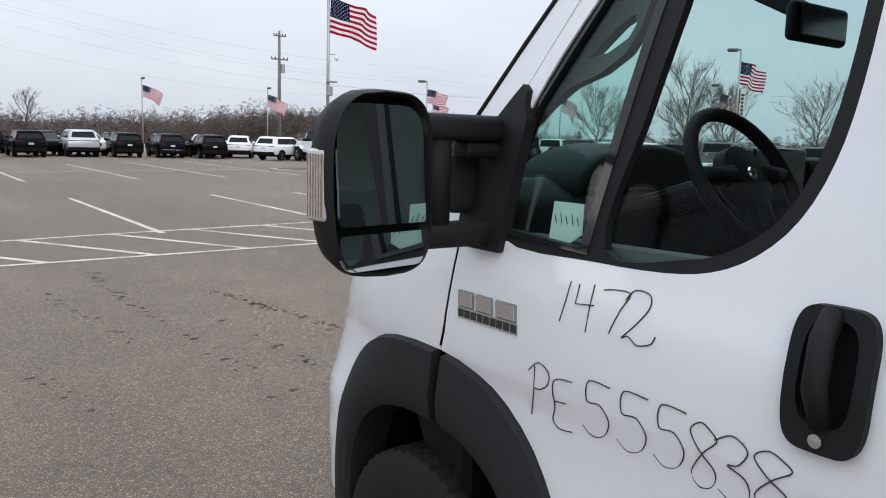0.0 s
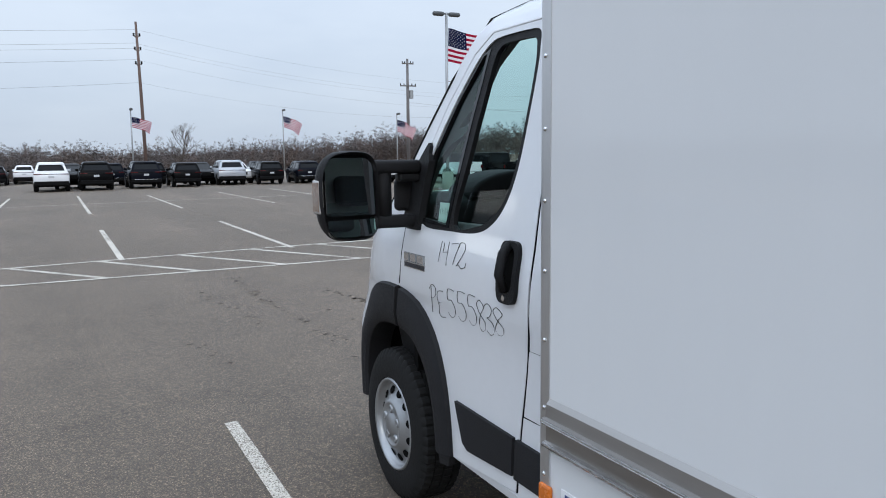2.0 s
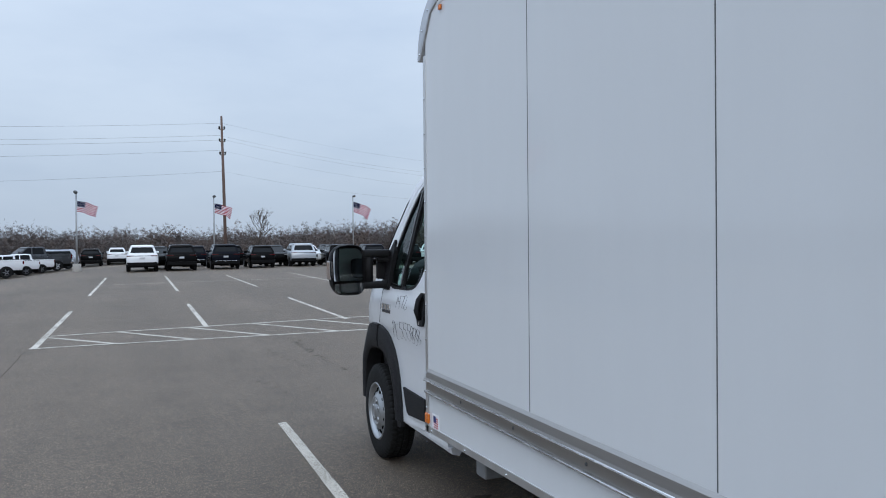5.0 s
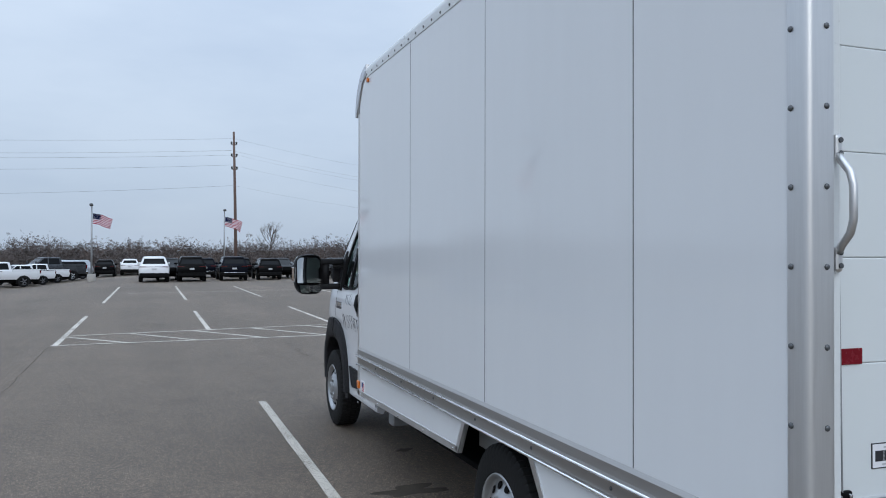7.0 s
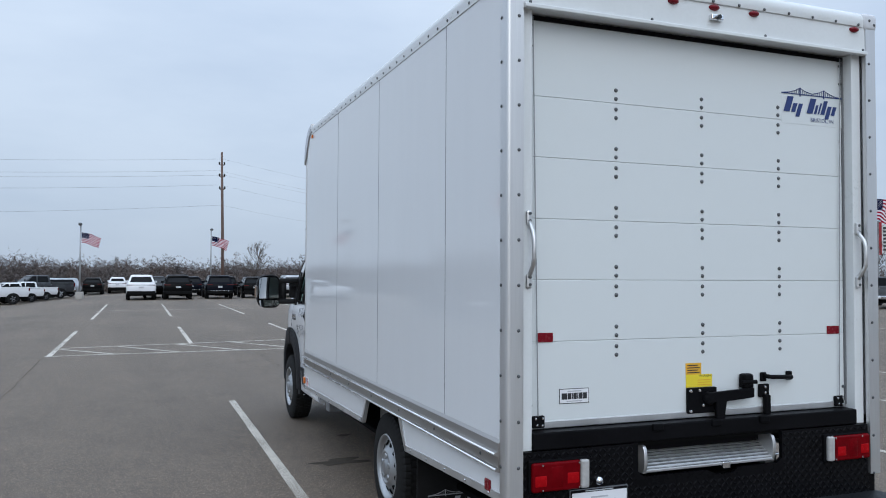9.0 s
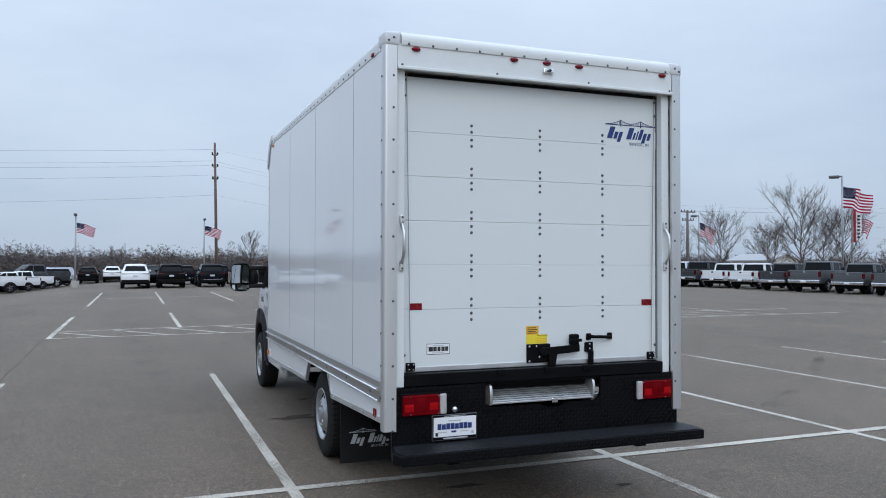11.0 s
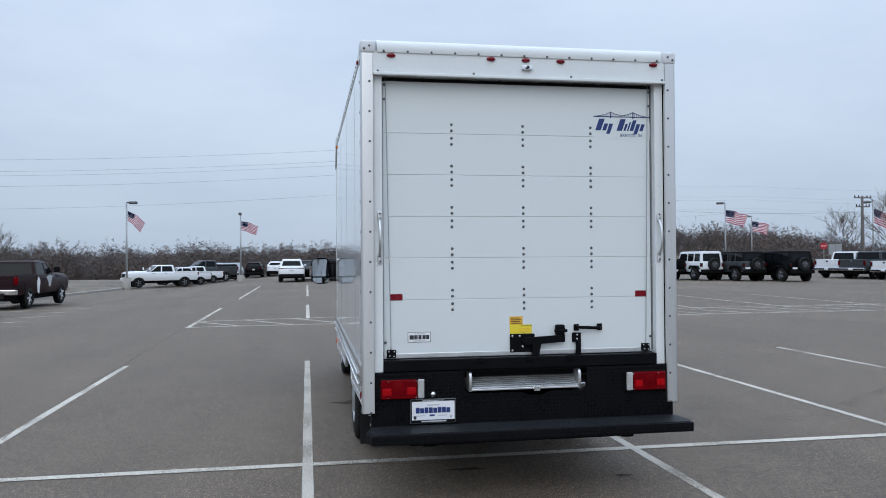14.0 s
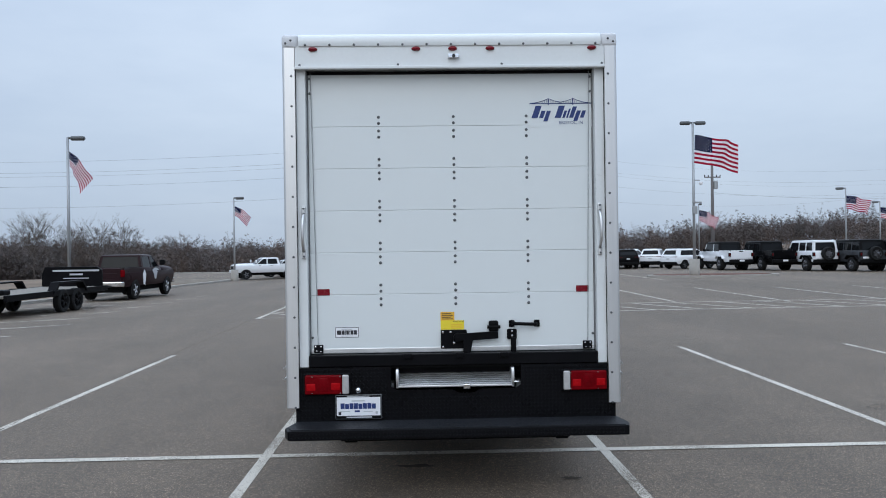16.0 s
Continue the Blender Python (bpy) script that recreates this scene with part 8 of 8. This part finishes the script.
# ---- woods round the lot: thickets of bare stems, nobody could count them ----
def woods(name, count, r0, r1, az0, az1, h0, h1, seed, clearing=False, material=M_TWIG):
    rnd = random.Random(seed)
    verts, faces, tone, fans = [], [], [], []

    def sliver(p, q, w):
        s = Vector((-(p.y), p.x, 0)).normalized() * w
        i = len(verts)
        verts.extend([p - s, p + s, q])
        faces.append((i, i + 1, i + 2))

    def spray(p, d, ln):
        """The outermost twigs: a small fan, too fine to tell one from another."""
        e = Vector((rnd.uniform(-1, 1), rnd.uniform(-1, 1), rnd.uniform(-1, 1)))
        e = (e - d * e.dot(d)).normalized() * ln * 0.45
        i = len(verts)
        verts.extend([p, p + d * ln + e, p + d * ln - e])
        faces.append((i, i + 1, i + 2))
        fans.append(len(faces) - 1)

    for _ in range(count):
        az, r = radians(rnd.uniform(az0, az1)), math.sqrt(rnd.uniform(r0 * r0, r1 * r1))
        x, y = r * math.sin(az), r * math.cos(az)
        if -27 < x < 67 and -64 < y < 70:
            continue
        b = Vector((x, y, ground_height(x, y) - 0.1))
        h = rnd.uniform(h0, h1) * (1 + 0.22 * noise.noise(Vector((x * 0.03, y * 0.03, 1.0))) + 0.30 * noise.noise(Vector((x * 0.10, y * 0.10, 4.0))))
        h *= 1 - 0.20 * ease((az - 0.40) / 0.12)
        if clearing and radians(14) < az < radians(33) and r < 158:
            if rnd.random() < 0.45:
                continue
            h *= 0.30
        h *= rnd.uniform(0.86, 1.04) if rnd.random() > 0.03 else rnd.uniform(1.08, 1.20)
        reach = h * rnd.uniform(0.28, 0.44)
        first = len(faces)
        top = b + Vector((rnd.uniform(-0.5, 0.5), rnd.uniform(-0.5, 0.5), h * 0.84))
        sliver(b, top, 0.016 + 0.0030 * h)
        # limbs out to a rounded crown, each with a spray of fine twigs
        for k in range(11):
            f0, f, a = rnd.uniform(0.10, 0.55), rnd.uniform(0.34, 0.97), rnd.uniform(0, 2 * math.pi)
            rr = reach * math.sqrt(max(0.02, 1 - ((f - 0.58) / 0.42) ** 2)) * rnd.uniform(0.55, 1.0)
            p, q = b.lerp(top, min(f0, f - 0.15)), b + Vector((rr * math.cos(a), rr * math.sin(a), f * h))
            sliver(p, q, 0.005 + 0.0012 * h)
            for _k in range(16):
                p2 = p.lerp(q, rnd.uniform(0.3, 1.0))
                d = Vector((math.cos(a) * 0.6 + rnd.uniform(-1, 1), math.sin(a) * 0.6 + rnd.uniform(-1, 1), rnd.uniform(-0.5, 0.9))).normalized()
                if _k < 2:
                    sliver(p2, p2 + d * h * rnd.uniform(0.05, 0.10), rnd.uniform(0.008, 0.015))
                else:
                    spray(p2, d, h * rnd.uniform(0.050, 0.085))
        # tangled undergrowth at the foot
        for k in range(12):
            a, ln = rnd.uniform(0, 2 * math.pi), h * rnd.uniform(0.12, 0.34)
            p = b + Vector((rnd.uniform(-2.2, 2.2), rnd.uniform(-2.2, 2.2), rnd.uniform(0, 0.2) * h))
            sliver(p, p + Vector((math.cos(a) * ln * 0.9, math.sin(a) * ln * 0.9, ln * rnd.uniform(0.3, 1.0))), rnd.uniform(0.02, 0.05))
        tone.extend([rnd.choice((0, 0, 1, 2))] * (len(faces) - first))
    for i in fans:
        tone[i] += 3
    me = bpy.data.meshes.new(name)
    me.from_pydata(verts, [], faces)
    for m in (material, M_TWIGDARK, M_TWIGWARM, *SPRAYS):
        me.materials.append(m)
    me.polygons.foreach_set("material_index", tone)
    ob = new(name, me)
    return tagged(ob, "dense leafless brown winter thicket and saplings", "woods", kind="stuff")


woods("thicket", 4000, 112, 160, -62, 66, 5.9, 7.9, 5, True, M_TWIGPALE)
woods("thicket", 3800, 158, 225, -62, 75, 6.7, 9.1, 6, False, M_TWIGPALE)
woods("thicket", 1500, 92, 130, -80, -16, 5.3, 7.7, 7)
woods("thicket", 1300, 95, 155, 44, 110, 4.8, 6.8, 9)
# out-of-view belt to the south and west, added to close the reflections
woods("thicket", 700, 85, 150, 110, 280, 5.0, 8.0, 10)

# low white building beyond the pickups
hut = thing("hut", "low white hut with a shallow gabled roof", "building", (55.4, 46.8, 0), 0)
M_SIDING = surf("white_siding", (0.66, 0.66, 0.64), 0.7, vary=0.08, scale=0.5)
part("wall", prism_bm([(-1.6, 0.0), (1.6, 0.0), (1.6, 2.0), (0, 2.5), (-1.6, 2.0)], 0.0, 5.2, 'XZ'), M_SIDING, hut)
for o in (-1, 1):
    part("roof", prism_bm([(0, 2.5), (o * 1.9, 1.90), (o * 1.9, 2.0), (0, 2.62)], -0.3, 5.5, 'XZ'), surf("pale_roofing", (0.42, 0.42, 0.43), 0.8, vary=0.15), hut)
board = thing("road_sign", "grey backs of two direction boards on posts", "road sign", (44.9, 50.3, 0), -40)
for xx in (-0.26, 0.26):
    part("sign_board", box_bm(xx - 0.24, xx + 0.24, -0.02, 0.02, 1.6, 2.5, bevel=0.008), M_GALV, board)
for xx in (-0.26, 0.26):
    part("post", box_bm(xx - 0.05, xx + 0.05, 0.02, 0.12, 0, 2.4), M_GALV, board)
stop = thing("stop_sign", "red octagonal stop sign on a thin post", "road sign", (44.15, 50.75, 0), -40)
part("post", tube_bm([(0, 0.03, 0), (0, 0.03, 2.62)], 0.03, 6), M_GALV, stop)
sg = part("sign_face", prism_bm([(0.30 * math.cos(a), 2.35 + 0.30 * math.sin(a)) for a in np.linspace(math.pi / 8, 2 * math.pi + math.pi / 8, 8, endpoint=False)], 0.0, 0.01, 'XZ'), M_REDPRINT, stop)
lettering("print", "STOP", 0.20, Matrix.Translation((0, -0.004, 2.35)) @ FACE_BACK, M_STICKWHITE, sg)
for x, y, k in ((45.4, 30.7, 0),):
    bn = thing("banner", "red and white vertical banner on a pole", "banner", (x, y, 0), -50, group="banners among the trees")
    part("pole", tube_bm([(0, 0, 0), (0, 0, 5.4)], [0.06, 0.05], 8), M_GALV, bn)
    part("cloth", box_bm(0.06, 0.56, -0.006, 0.006, 3.2, 5.3), M_STICKWHITE, bn, "white cloth with a red edge")
    part("cloth_edge", box_bm(0.06, 0.22, -0.012, 0.012, 3.15, 5.32), M_REDPRINT, bn)
    for j in range(7):
        part("print_bar", box_bm(0.30, 0.46, -0.011, 0.011, 3.42 + 0.24 * j, 3.56 + 0.24 * j), M_INK, bn)
